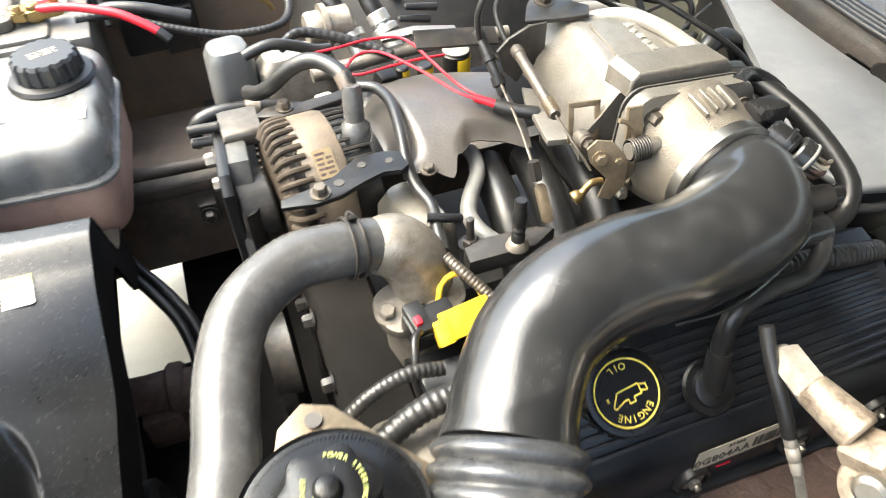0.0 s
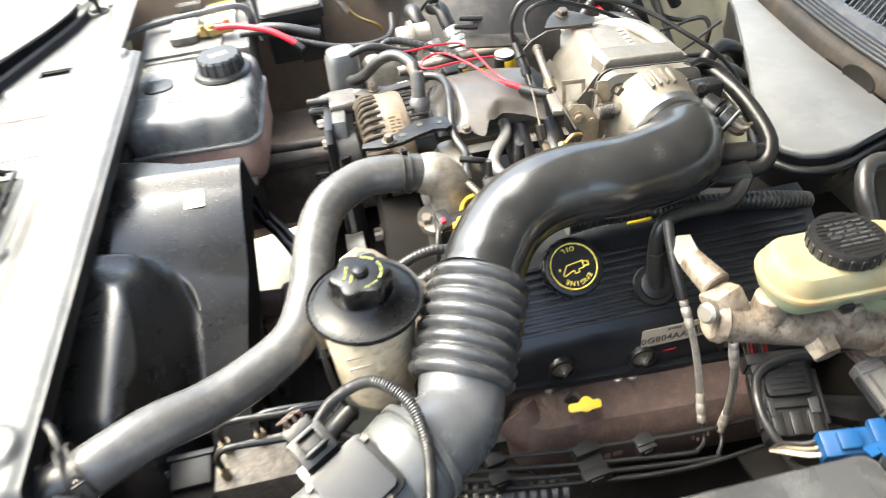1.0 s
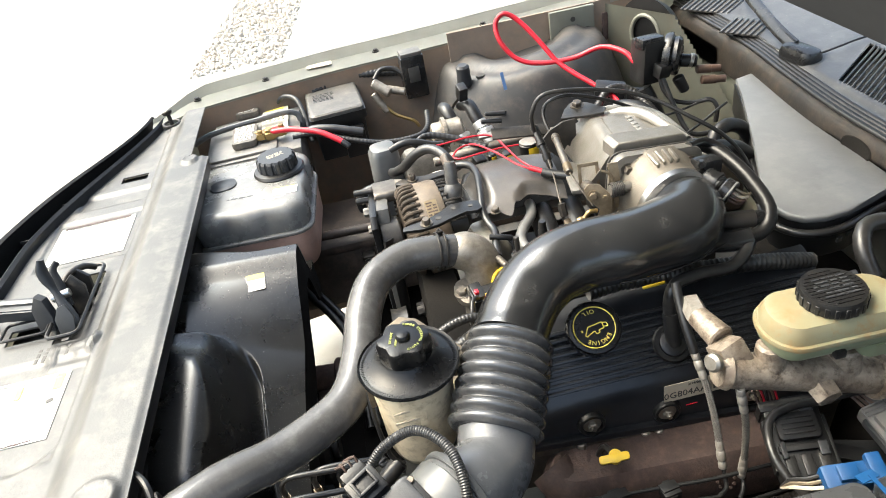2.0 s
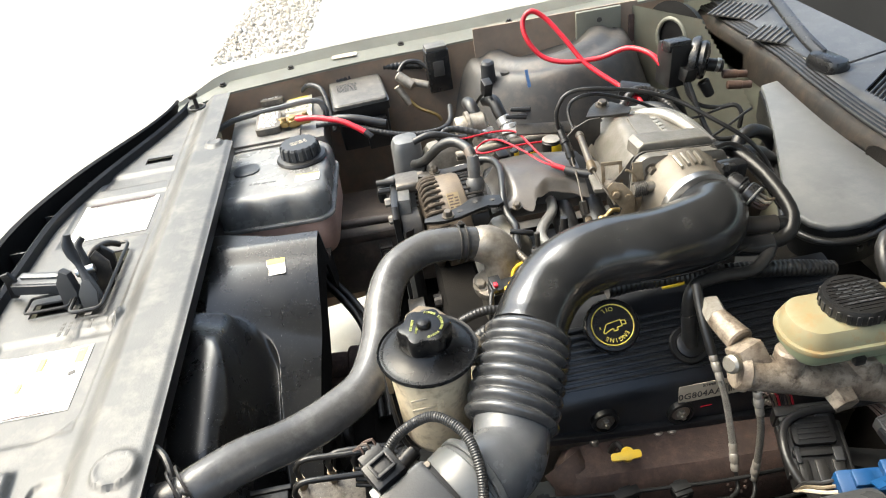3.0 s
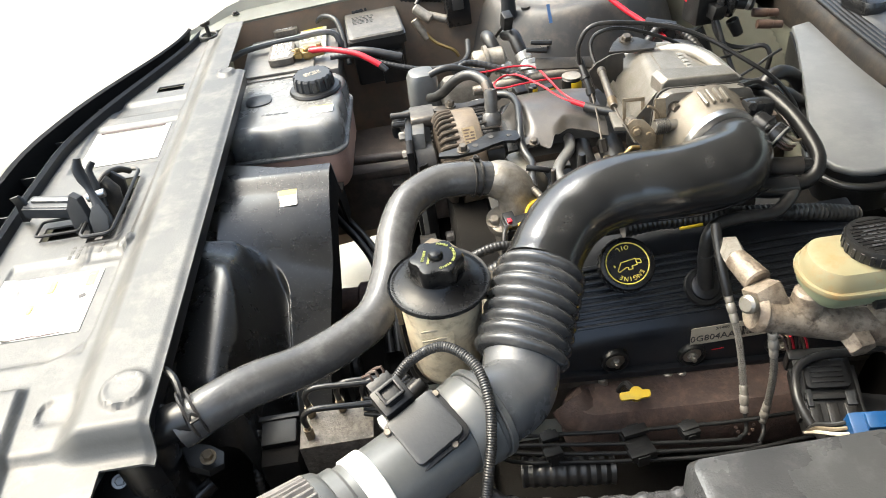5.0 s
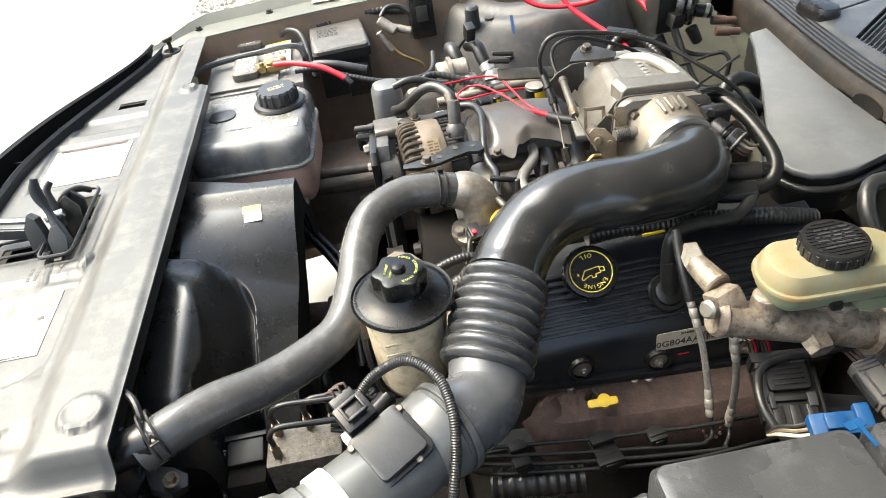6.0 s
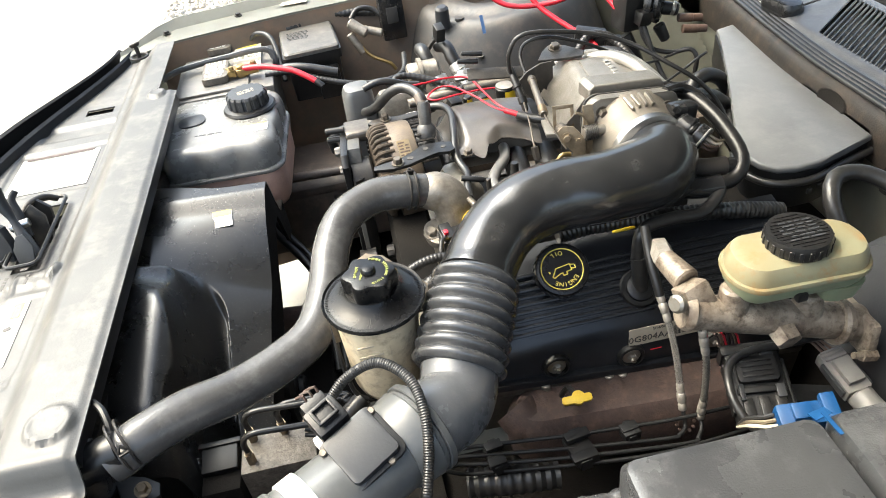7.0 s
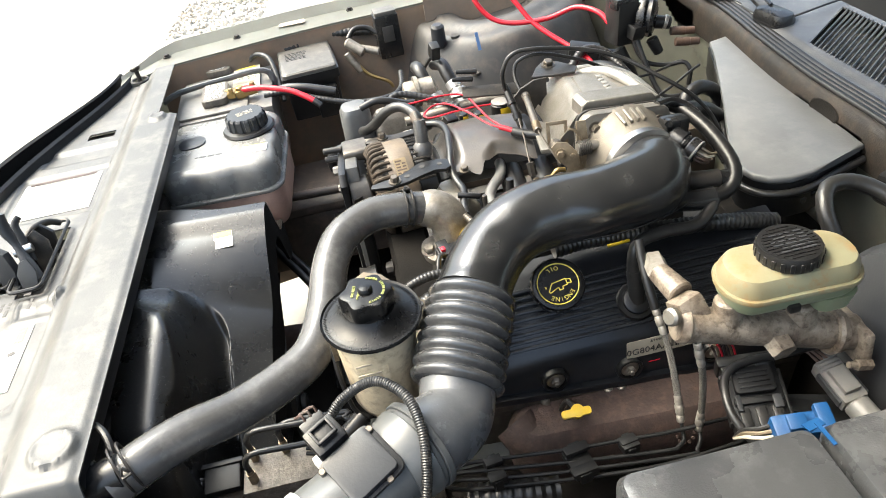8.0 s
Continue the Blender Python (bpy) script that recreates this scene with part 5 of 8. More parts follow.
# throttle position sensor and its plug
t = thing("throttle_sensor", (0.235, 0.13, 0.92), "black throttle position sensor with a brown plug", "sensor")
bm = B()
box(bm, (0.040, 0.024, 0.058), pose(0.224, 0.168, 0.922, 0, 8, 10), 0.006)
cyl(bm, (0.214, 0.160, 0.950), (0.212, 0.152, 0.951), 0.006, segs=6)
part("sensor_body", bm, SATIN, t)
bm = B()
cyl(bm, (0.216, 0.150, 0.935), (0.228, 0.126, 0.926), 0.014, segs=22, bevel=0.003)
lathe(bm, [(0.0145, 0), (0.0165, 0.001), (0.0165, 0.004), (0.0145, 0.005)], axes((0.223, 0.136, 0.930), (0.5, -0.75, -0.33)), 24)
part("plug_socket", bm, SATIN, t)
PLUGAX = Vector((0.55, -0.72, -0.42)).normalized()
bm = B()
lathe(bm, [(0.0150, 0), (0.0168, 0.002), (0.0168, 0.016), (0.0155, 0.017), (0.0135, 0.017), (0.0135, 0.006)], axes((0.228, 0.126, 0.926), PLUGAX), 26)
part("plug_shell", bm, SATIN, t)
bm = B()
lathe(bm, [(0.0168, 0.0), (0.0176, 0.0006), (0.0176, 0.0022), (0.0168, 0.0028)], axes(Vector((0.228, 0.126, 0.926)) + PLUGAX * 0.012, PLUGAX), 26)
part("plug_ring", bm, GREYHOSE, t, "pale worn ring")
pm = axes(Vector((0.228, 0.126, 0.926)) + PLUGAX * 0.008, PLUGAX)
for k in range(6):
    bm = B()
    x, y = -0.007 + 0.007 * (k % 3), -0.004 + 0.008 * (k // 3)
    tube(bm, [pm @ Vector((x, y, 0)), pm @ Vector((x * 1.1, y, 0.012)), pm @ Vector((x + 0.003, y - 0.002, 0.022)), pm @ Vector((x + 0.012, y - 0.006, 0.026))], 0.0020, 6)
    part("plug_wire", bm, (FIRE, LABEL, LINK)[k % 3], t)

# accelerator and cruise cables arching over
cable("throttle_cable", [(0.045, 0.40, 0.930), (0.042, 0.40, 0.945), (0.043, 0.40, 0.966), (0.059, 0.40, 0.990), (0.098, 0.40, 0.992), (0.177, 0.395, 0.976), (0.238, 0.38, 0.953), (0.284, 0.345, 0.927), (0.327, 0.32, 0.897), (0.360, 0.31, 0.858), (0.392, 0.31, 0.797)], 0.0036, WIRE, "black throttle cable arching over the plenum")
cable("cruise_cable", [(0.066, 0.362, 0.930), (0.060, 0.385, 0.950), (0.062, 0.40, 0.966), (0.075, 0.40, 0.980), (0.110, 0.40, 0.981), (0.169, 0.40, 0.959), (0.218, 0.40, 0.931), (0.252, 0.37, 0.915), (0.275, 0.32, 0.903), (0.300, 0.27, 0.885), (0.315, 0.20, 0.86)], 0.0031, WIRE, "thin black cruise cable beside the throttle cable")
t = thing("throttle_cable_end", (0.05, 0.36, 0.92), "black sleeved throttle cable end with a steel wire", "cable end")
bm = B()
lathe(bm, [(0.006, 0), (0.0065, 0.003), (0.0062, 0.030), (0.0085, 0.031), (0.0085, 0.036), (0.0062, 0.037), (0.0058, 0.050), (0.004, 0.056)], axes((0.045, 0.410, 0.936), (0.13, -0.72, -0.62)), 16)
part("sleeve", bm, WIRE, t)
bm = B()
lathe(bm, [(0.0075, 0), (0.0075, 0.010), (0.0055, 0.012), (0.0055, 0.020), (0.0035, 0.024)], axes((0.052, 0.370, 0.902), (0.1, -0.6, -0.75)), 14)
part("ferrule", bm, BLACK, t)
bm = B()
tube(bm, [(0.053, 0.362, 0.898), (0.046, 0.30, 0.888), (0.040, 0.262, 0.880), (0.039, 0.245, 0.872)], 0.0017, 6)
part("inner_wire", bm, DARKLINK, t)
bm = B()
cyl(bm, (0.038, 0.248, 0.880), (0.0395, 0.240, 0.862), 0.0062, 0.0062, 6)
part("swivel", bm, DARKSTEEL, t)
bm = B()
prism(bm, rounded(0.011, 0.040, 0.004), 0.005, axes((0.0425, 0.228, 0.840), (0.0, -0.75, 0.66), (1, 0, 0)), 0.001)
part("clevis", bm, LINK, t)
t = thing("cruise_cable_end", (0.06, 0.30, 0.93), "brown steel adjuster tube of the cruise cable", "cable end")
bm = B()
lathe(bm, [(0.0062, 0), (0.0068, 0.002), (0.0068, 0.012), (0.0056, 0.013), (0.0056, 0.116), (0.0050, 0.118)], axes((0.066, 0.356, 0.938), (-0.12, -0.97, -0.02)), 16)
part("adjuster_tube", bm, DARKLINK, t)
bm = B()
for k in range(9):
    lathe(bm, [(0.0058, 0), (0.0066, 0.0008), (0.0058, 0.0016)], axes(Vector((0.0545, 0.262, 0.936)) + Vector((-0.12, -0.97, -0.02)) * 0.0024 * k, (-0.12, -0.97, -0.02)), 14)
part("thread", bm, LINK, t)
bm = B()
tube(bm, [(0.052, 0.240, 0.9355), (0.060, 0.214, 0.918), (0.070, 0.196, 0.898)], 0.0014, 6)
part("inner_wire", bm, DARKLINK, t)

# pressed shield over the lower intake
bm = B()
SHIELD_EDGE = ((-0.090, 0.280), (-0.058, 0.284), (-0.036, 0.270), (-0.020, 0.296), (0.003, 0.314), (0.030, 0.310), (0.064, 0.299))
def shield_front(x):
    for (a, p), (b, q) in zip(SHIELD_EDGE, SHIELD_EDGE[1:]):
        if x <= b:
            return p + (q - p) * ease(a, b, x)
    return 0.299
def shield_height(x, y):
    f = y - shield_front(x)
    z = 0.862 + 0.026 * math.sin(math.pi * min(1, max(0, (y - 0.262) / 0.205))) - 0.010 * ease(0.0, 0.065, x) * ease(0.42, 0.33, y)
    z -= 0.012 * ease(0.018, 0.0, f) * ease(-0.026, 0.0, x)
    return z - 0.035 * ease(-0.050, -0.084, x) * ease(0.29, 0.33, y)
def shield_spot(u, v):
    x = -0.084 + 0.148 * u
    front = shield_front(x)
    return x, front + (0.462 - 0.85 * max(0.0, x) - front) * v
sheet(bm, 0, 0, 0, 0, 40, 36, shield_height, None, 0.002, shield_spot)
sh = solo("heat_shield", bm, SHIELD, "brown grey pressed steel shield over the intake", "heat shield", sharp=60)
bm = B()
bolt(bm, (-0.058, 0.284, shield_height(-0.058, 0.284)), (0, -0.2, 1), 0.006, 0.006)
part("shield_bolt", bm, BOLTM, sh)

# fuel injector row with yellow caps and the loose red wires
for x, y, z, rr, hh in ((0.052, 0.490, 0.842, 0.0175, 0.026), (-0.018, 0.487, 0.842, 0.008, 0.022), (0.012, 0.492, 0.838, 0.010, 0.020)):
    t = thing("injector", (x, y, z - 0.03), "black injector can with a yellow cap", "injector", "injectors on the far rail")
    bm = B()
    cyl(bm, (x, y, z - 0.04), (x, y, z + hh), rr, segs=24, bevel=0.002)
    part("injector_body", bm, BLACK, t)
    bm = B()
    lathe(bm, [(rr + 0.0003, z - 0.030), (rr + 0.0008, z - 0.029), (rr + 0.0008, z + hh * 0.8), (rr + 0.0003, z + hh * 0.8 + 0.001)], Matrix.Translation((x, y, 0)), 20, -104, 20, False)
    part("injector_cap", bm, YELLOW, t, "yellow band")
bm = B()
lathe(bm, [(0.014, 0), (0.0165, 0.001), (0.0165, 0.0025), (0.006, 0.004), (0.003, 0.004)], axes((0.052, 0.490, 0.868), (0, 0, 1)), 24)
solo("can_lid", bm, ALUDIRT, "grey crimped lid on the yellow can", "lid")
bm = B()
tube(bm, [(-0.12, 0.530, 0.850), (-0.02, 0.535, 0.855), (0.06, 0.535, 0.857), (0.14, 0.53, 0.855)], 0.009, 12)
solo("fuel_rail", bm, ALUDIRT, "grey metal fuel rail", "fuel rail")
bm = B()
prism(bm, [(-0.03, 0.0), (0.02, 0.008), (0.07, 0.0), (0.072, 0.012), (0.02, 0.024), (-0.028, 0.016)], 0.004, pose(0.0, 0.530, 0.872, 4, 4, 2), 0.001)
solo("rail_bracket_top", bm, ALU, "pale bent bracket over the fuel rail", "bracket")
cable("red_wire", [(-0.118, 0.485, 0.905), (-0.090, 0.490, 0.903), (-0.055, 0.500, 0.900), (-0.020, 0.500, 0.896), (-0.007, 0.482, 0.895), (0.0, 0.43, 0.898), (0.010, 0.375, 0.898), (0.028, 0.345, 0.893)], 0.0017, RED, "thin red wire lying over the shield", "wire", 8)
cable("red_wire", [(0.030, 0.341, 0.892), (0.004, 0.362, 0.898), (-0.017, 0.412, 0.899), (-0.040, 0.472, 0.893), (-0.055, 0.494, 0.888), (-0.074, 0.490, 0.887), (-0.089, 0.470, 0.885), (-0.078, 0.458, 0.883), (-0.04, 0.462, 0.883), (0.0, 0.466, 0.882), (0.03, 0.470, 0.878)], 0.0017, RED, "thin red wire loop ending in a taped joint", "wire", 8)
cable("wire_joint", [(0.018, 0.350, 0.895), (0.032, 0.340, 0.892), (0.038, 0.335, 0.890)], 0.0045, RED, "red butt joint on the loose wires", "wire joint")
cable("wire_joint", [(0.036, 0.337, 0.890), (0.052, 0.325, 0.887), (0.074, 0.312, 0.886)], 0.0075, WIRE, "black taped joint on the red wires", "wire joint")

# fuel lines with chrome collars
for k, (dx, lean) in enumerate(((-0.068, 0.006), (-0.022, 0.0))):
    t = thing("fuel_line", (dx, 0.62, 0.83), "black fuel hose with a chrome quick connector", "fuel line", "fuel lines")
    bm = B()
    tube(bm, [(dx - 0.004 - 0.01 * k, 0.66, 0.895), (dx - 0.002, 0.635, 0.90), (dx + 0.004, 0.615, 0.885), (dx + 0.012, 0.60, 0.865)], 0.0125, 14)
    part("hose", bm, WIRE, t)
    bm = B()
    for a, b, r in ((0.0, 0.22, 0.0145), (0.22, 0.30, 0.0115), (0.30, 0.44, 0.0185), (0.44, 1.0, 0.0115)):
        p, q = Vector((dx + 0.008, 0.607, 0.875)), Vector((dx + 0.028, 0.565, 0.825))
        cyl(bm, p.lerp(q, a), p.lerp(q, b), r, segs=18, bevel=0.001)
    part("connector", bm, BRIGHT, t)
t = thing("fuel_regulator", (-0.085, 0.59, 0.83), "grey metal fuel pressure regulator", "regulator")
bm = B()
lathe(bm, [(0.019, 0), (0.022, 0.004), (0.022, 0.020), (0.029, 0.021), (0.029, 0.028), (0.023, 0.030), (0.023, 0.056), (0.018, 0.060)], axes((-0.108, 0.60, 0.872), (1, 0.05, 0.0)), 28)
cyl(bm, (-0.095, 0.59, 0.85), (-0.095, 0.575, 0.82), 0.008, segs=14)
part("regulator_can", bm, ALUDIRT, t)
bm = B()
box(bm, (0.018, 0.022, 0.03), pose(-0.035, 0.63, 0.932, 20, 0, 10), 0.003)
tube(bm, [(-0.04, 0.635, 0.92), (-0.05, 0.655, 0.90), (-0.06, 0.68, 0.87)], 0.003, 6)
solo("small_connector", bm, BLACK, "small black connector standing above the fuel lines", "connector")

# ---- alternator and front of the engine ----
alt = thing("alternator", (-0.17, 0.36, 0.74), "alternator with a tan stained ribbed casting and a gold label", "alternator")
AX = (0.995, 0.09, 0.0)
m = axes((-0.222, 0.360, 0.818), AX, (0, 0, 1))
bm = B()
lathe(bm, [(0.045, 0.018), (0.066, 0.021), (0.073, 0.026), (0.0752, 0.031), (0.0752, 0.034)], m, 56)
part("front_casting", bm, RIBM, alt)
bm = B()
lathe(bm, [(0.0765, 0.044), (0.078, 0.047), (0.078, 0.082), (0.076, 0.087), (0.070, 0.089)], m, 64)
part("rear_casting", bm, TANALU, alt)
# near-black core gives the shade in the slots between the ribs
bm = B()
lathe(bm, [(0.066, 0.028), (0.066, 0.06)], m, 40)
part("stator", bm, INK, alt)
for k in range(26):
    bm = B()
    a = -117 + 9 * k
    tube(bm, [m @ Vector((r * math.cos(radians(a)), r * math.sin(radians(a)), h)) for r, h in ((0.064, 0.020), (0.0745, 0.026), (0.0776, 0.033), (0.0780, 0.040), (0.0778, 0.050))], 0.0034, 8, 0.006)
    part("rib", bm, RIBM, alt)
bm = B()
lathe(bm, [(0.064, 0.086), (0.066, 0.092), (0.066, 0.118), (0.050, 0.126)], m, 48)
part("rear_cover", bm, BLACK, alt)
for k in range(14):
    bm = B()
    a = -60 + 9 * k
    tube(bm, [m @ Vector((r * math.cos(radians(a)), r * math.sin(radians(a)), h)) for r, h in ((0.073, 0.088), (0.073, 0.100), (0.071, 0.116))], 0.0022, 6, 0.01)
    part("rear_fin", bm, DARKSTEEL, alt)
bm = B()
p = m @ Vector((0.0784 * math.cos(radians(37)), 0.0784 * math.sin(radians(37)), 0.066))
mm = axes(p, p - (m @ Vector((0, 0, 0.066))), AX)
prism(bm, rounded(0.020, 0.030, 0.001, 1), 0.0006, mm)
st = part("rating_label", bm, pbr("gold label", (0.22, 0.165, 0.09), (0.16, 0.125, 0.075), 0.4, scale=80, bump=0), alt, "small gold label")
bars(st, mm @ Matrix.Translation((0, 0, 0.0008)), 0.016, 0.026, 5, RUST, 50)
bm = B()
cyl(bm, (-0.244, 0.356, 0.818), (-0.208, 0.359, 0.818), 0.036, segs=32, bevel=0.003)
part("pulley", bm, DARKSTEEL, alt)
# strap across its front, kinked upwards towards the intake
bm = B()
strap = [(-0.204, 0.276), (-0.187, 0.279), (-0.166, 0.284), (-0.147, 0.292), (-0.124, 0.312), (-0.096, 0.312), (-0.080, 0.306), (-0.078, 0.283), (-0.088, 0.276), (-0.104, 0.282), (-0.124, 0.274), (-0.150, 0.262), (-0.175, 0.259), (-0.206, 0.265)]
prism(bm, strap, 0.005, pose(0, 0, 0.880), 0.0012)
part("strap", bm, BLACK, alt, "black steel bracket strap with holes")
# strap holes are dark discs, shade in the colour
for x, y, r in ((-0.121, 0.298, 0.0045), (-0.094, 0.295, 0.004), (-0.148, 0.280, 0.005)):
    bm = B()
    cyl(bm, (x, y, 0.8846), (x, y, 0.8856), r, segs=14)
    part("strap_hole", bm, INK, alt)
bm = B()
bolt(bm, (-0.168, 0.271, 0.8852), (0, -0.1, 1), 0.0068, 0.008)
part("strap_bolt", bm, BOLTM, alt, "tan stained hexagon bolt")
bm = B()
prism(bm, [(-0.205, 0.423), (-0.19, 0.436), (-0.168, 0.438), (-0.150, 0.430), (-0.115, 0.434), (-0.085, 0.446), (-0.083, 0.434), (-0.112, 0.420), (-0.150, 0.414), (-0.175, 0.412)], 0.007, pose(0, 0, 0.874), 0.002)
part("top_arm", bm, DARKSTEEL, alt)
bm = B()
bolt(bm, (-0.170, 0.426, 0.8815), (0, -0.1, 1), 0.0065, 0.008)
part("arm_bolt", bm, BOLTM, alt)
bm = B()
lathe(bm, [(0.011, -0.012), (0.0145, -0.006), (0.0165, 0.004), (0.0155, 0.014), (0.0105, 0.020), (0.0105, 0.050), (0.0085, 0.056)], axes((-0.1115, 0.352, 0.877), (0.06, 0.22, 0.97)), 24)
part("terminal_boot", bm, HOSE, alt, "grey rubber terminal boot")
bm = B()
tube(bm, [(-0.108, 0.362, 0.915), (-0.110, 0.378, 0.932), (-0.122, 0.405, 0.936), (-0.138, 0.418, 0.936), (-0.157, 0.428, 0.925), (-0.178, 0.442, 0.901), (-0.192, 0.460, 0.885), (-0.20, 0.49, 0.87)], 0.0085, 14)
part("charge_cable", bm, WIRE, alt, "black taped charge cable arching into the boot")
bm = B()
tube(bm, [(-0.108, 0.361, 0.914), (-0.109, 0.370, 0.925), (-0.112, 0.383, 0.9335)], 0.0092, 14)
part("heat_sleeve", bm, DUSTY, alt, "brownish sleeve on the charge cable")

# belt tensioner in front of the pulley: a pale arm beside a dark backing plate
bc = thing("belt_guard", (-0.25, 0.37, 0.76), "grey belt tensioner arm with a black backing plate", "tensioner")
bm = B()
prism(bm, [(-0.035, -0.13), (0.045, -0.13), (0.050, 0.045), (0.035, 0.060), (-0.045, 0.060)], 0.012, axes((-0.240, 0.375, 0.818), (-1, 0.05, 0), (0, -1, 0)), 0.004)
part("backing_plate", bm, BLACK, bc)
bm = B()
prism(bm, [(-0.020, 0.055), (0.015, 0.055), (0.050, -0.02), (0.056, -0.13), (0.020, -0.13), (0.016, -0.03)], 0.024, axes((-0.220, 0.375, 0.820), (-1, 0.05, 0), (0, -1, 0)), 0.003)
part("tensioner_arm", bm, GREY, bc, "weathered grey tensioner arm")
bm = B()
prism(bm, rounded(0.050, 0.020, 0.006), 0.040, axes((-0.200, 0.420, 0.874), (-1, 0, 0), (0, -1, 0)), 0.004)
part("upper_block", bm, DARKLINK, bc)
for z in (0.868, 0.884):
    bm = B()
    cyl(bm, (-0.240, 0.415, z), (-0.272, 0.418, z), 0.0055, segs=14, bevel=0.001)
    part("stud", bm, DARKSTEEL, bc)
for y, z in ((0.43, 0.80), (0.415, 0.845)):
    bm = B()
    bolt(bm, (-0.252, y, z), (-1, 0, 0), 0.008, 0.010)
    part("plate_bolt", bm, ALUDIRT, bc)
# serpentine belt running down
bm = B()
tube(bm, [(-0.230, 0.322, 0.84), (-0.230, 0.312, 0.79), (-0.230, 0.290, 0.68), (-0.230, 0.270, 0.56)], 0.011, 4, 0.02, squash=0.3)
solo("serpentine_belt", bm, BLACK, "black ribbed serpentine belt", "belt")
for y, z, r, mt in ((0.25, 0.70, 0.045, DARKSTEEL), (0.12, 0.62, 0.07, DARKSTEEL), (0.33, 0.56, 0.055, DARKSTEEL)):
    bm = B()
    lathe(bm, [(r * 0.3, 0), (r * 0.35, 0.006), (r * 0.8, 0.004), (r * 0.85, 0.0), (r, 0.0), (r * 0.95, 0.010), (r, 0.026), (r * 0.5, 0.028)], axes((-0.255, y, z), (1, 0, 0)), 32)
    solo("belt_pulley", bm, mt, "round metal belt pulley at the engine front", "pulley")

# rounded grey canister behind the alternator
bm = B()
loft(bm, [(rounded(0.060, 0.055, 0.014), 0.70), (rounded(0.060, 0.058, 0.016), 0.80), (rounded(0.056, 0.055, 0.016), 0.858), (rounded(0.046, 0.046, 0.016), 0.870), (rounded(0.03, 0.03, 0.012), 0.873)], pose(-0.208, 0.605, 0, 0, 0, 6))
solo("accumulator", bm, pbr("grey metal can", (0.17, 0.173, 0.17), (0.125, 0.125, 0.122), 0.36, 0.4, scale=14, bump=0.05, dust=0.3, dust_col=(0.16, 0.14, 0.12)), "light grey rounded metal canister", "canister")
bm = B()
loft(bm, [(rounded(0.10, 0.05, 0.014), 0.70), (rounded(0.10, 0.05, 0.016), 0.835), (rounded(0.08, 0.035, 0.012), 0.848)], pose(-0.128, 0.600, 0, 0, 0, 4))
solo("regulator_bracket", bm, ALUDIRT, "grey stained metal bracket beside the canister", "bracket")
cable("vacuum_hose", [(-0.270, 0.555, 0.772), (-0.272, 0.552, 0.790), (-0.265, 0.550, 0.806), (-0.250, 0.550, 0.813), (-0.228, 0.550, 0.815), (-0.200, 0.550, 0.812), (-0.170, 0.550, 0.806), (-0.140, 0.550, 0.796)], 0.0092, WIRE, "black hose bent down beside the tensioner", "hose", 14)
cable("hose_band", [(-0.205, 0.550, 0.8125), (-0.196, 0.550, 0.8115), (-0.188, 0.550, 0.810)], 0.0106, ALUDIRT, "grey metal ferrule on the bent hose", "ferrule", 14)
cable("engine_harness", [(-0.195, 0.500, 0.909), (-0.181, 0.500, 0.914), (-0.164, 0.500, 0.917), (-0.141, 0.500, 0.911), (-0.118, 0.500, 0.901), (-0.099, 0.500, 0.898)], 0.0065, WIRE, "black taped harness behind the alternator", "harness")
cable("engine_harness", [(-0.098, 0.435, 0.885), (-0.083, 0.426, 0.888), (-0.070, 0.413, 0.890), (-0.065, 0.376, 0.892), (-0.071, 0.328, 0.886), (-0.077, 0.291, 0.876), (-0.075, 0.268, 0.866), (-0.070, 0.243, 0.862), (-0.075, 0.215, 0.860), (-0.079, 0.187, 0.855)], 0.0062, WIRE, "black hose running down beside the shield", "harness", 12)
cable("engine_harness", [(-0.15, 0.545, 0.885), (-0.125, 0.56, 0.892), (-0.09, 0.555, 0.885), (-0.05, 0.54, 0.872), (-0.02, 0.52, 0.862)], 0.006, WIRE, "thin black harness above the fuel lines", "harness", ribs=0.009)
bm = B()
box(bm, (0.020, 0.014, 0.010), pose(-0.122, 0.450, 0.866, 5, 5, 15), 0.003)
solo("wire_connector", bm, PAPER, "small pale plastic wire connector behind the alternator", "connector")
bm = B()
box(bm, (0.022, 0.020, 0.022), pose(-0.045, 0.47, 0.862, 15, 5, 15), 0.003)
solo("wire_connector", bm, BLACK, "small black wire connector above the shield", "connector")

# engine block and lower intake between the things on top, shade in their colour
blk = thing("engine_block", (0.08, 0.27, 0.40), "engine block and lower intake manifold, coloured near black for shade", "engine block")
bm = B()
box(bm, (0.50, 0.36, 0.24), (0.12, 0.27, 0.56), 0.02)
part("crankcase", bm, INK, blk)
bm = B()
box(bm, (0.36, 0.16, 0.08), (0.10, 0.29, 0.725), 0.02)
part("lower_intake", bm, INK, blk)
for x in (0.012, 0.062, 0.115):
    bm = B()
    tube(bm, [(x, 0.20, 0.775), (x + 0.005, 0.255, 0.812), (x + 0.012, 0.33, 0.82)], 0.020, 18)
    part("intake_runner", bm, BLACK, blk)
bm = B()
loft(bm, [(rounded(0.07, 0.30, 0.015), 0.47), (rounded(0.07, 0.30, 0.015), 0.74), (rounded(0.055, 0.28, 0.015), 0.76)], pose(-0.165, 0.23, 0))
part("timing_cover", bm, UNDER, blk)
for y, z in ((0.12, 0.70), (0.17, 0.735), (0.25, 0.74), (0.31, 0.70)):
    bm = B()
    bolt(bm, (-0.200, y, z), (-1, 0, 0), 0.008, 0.010)
    part("timing_bolt", bm, DARKSTEEL, blk)
bm = B()
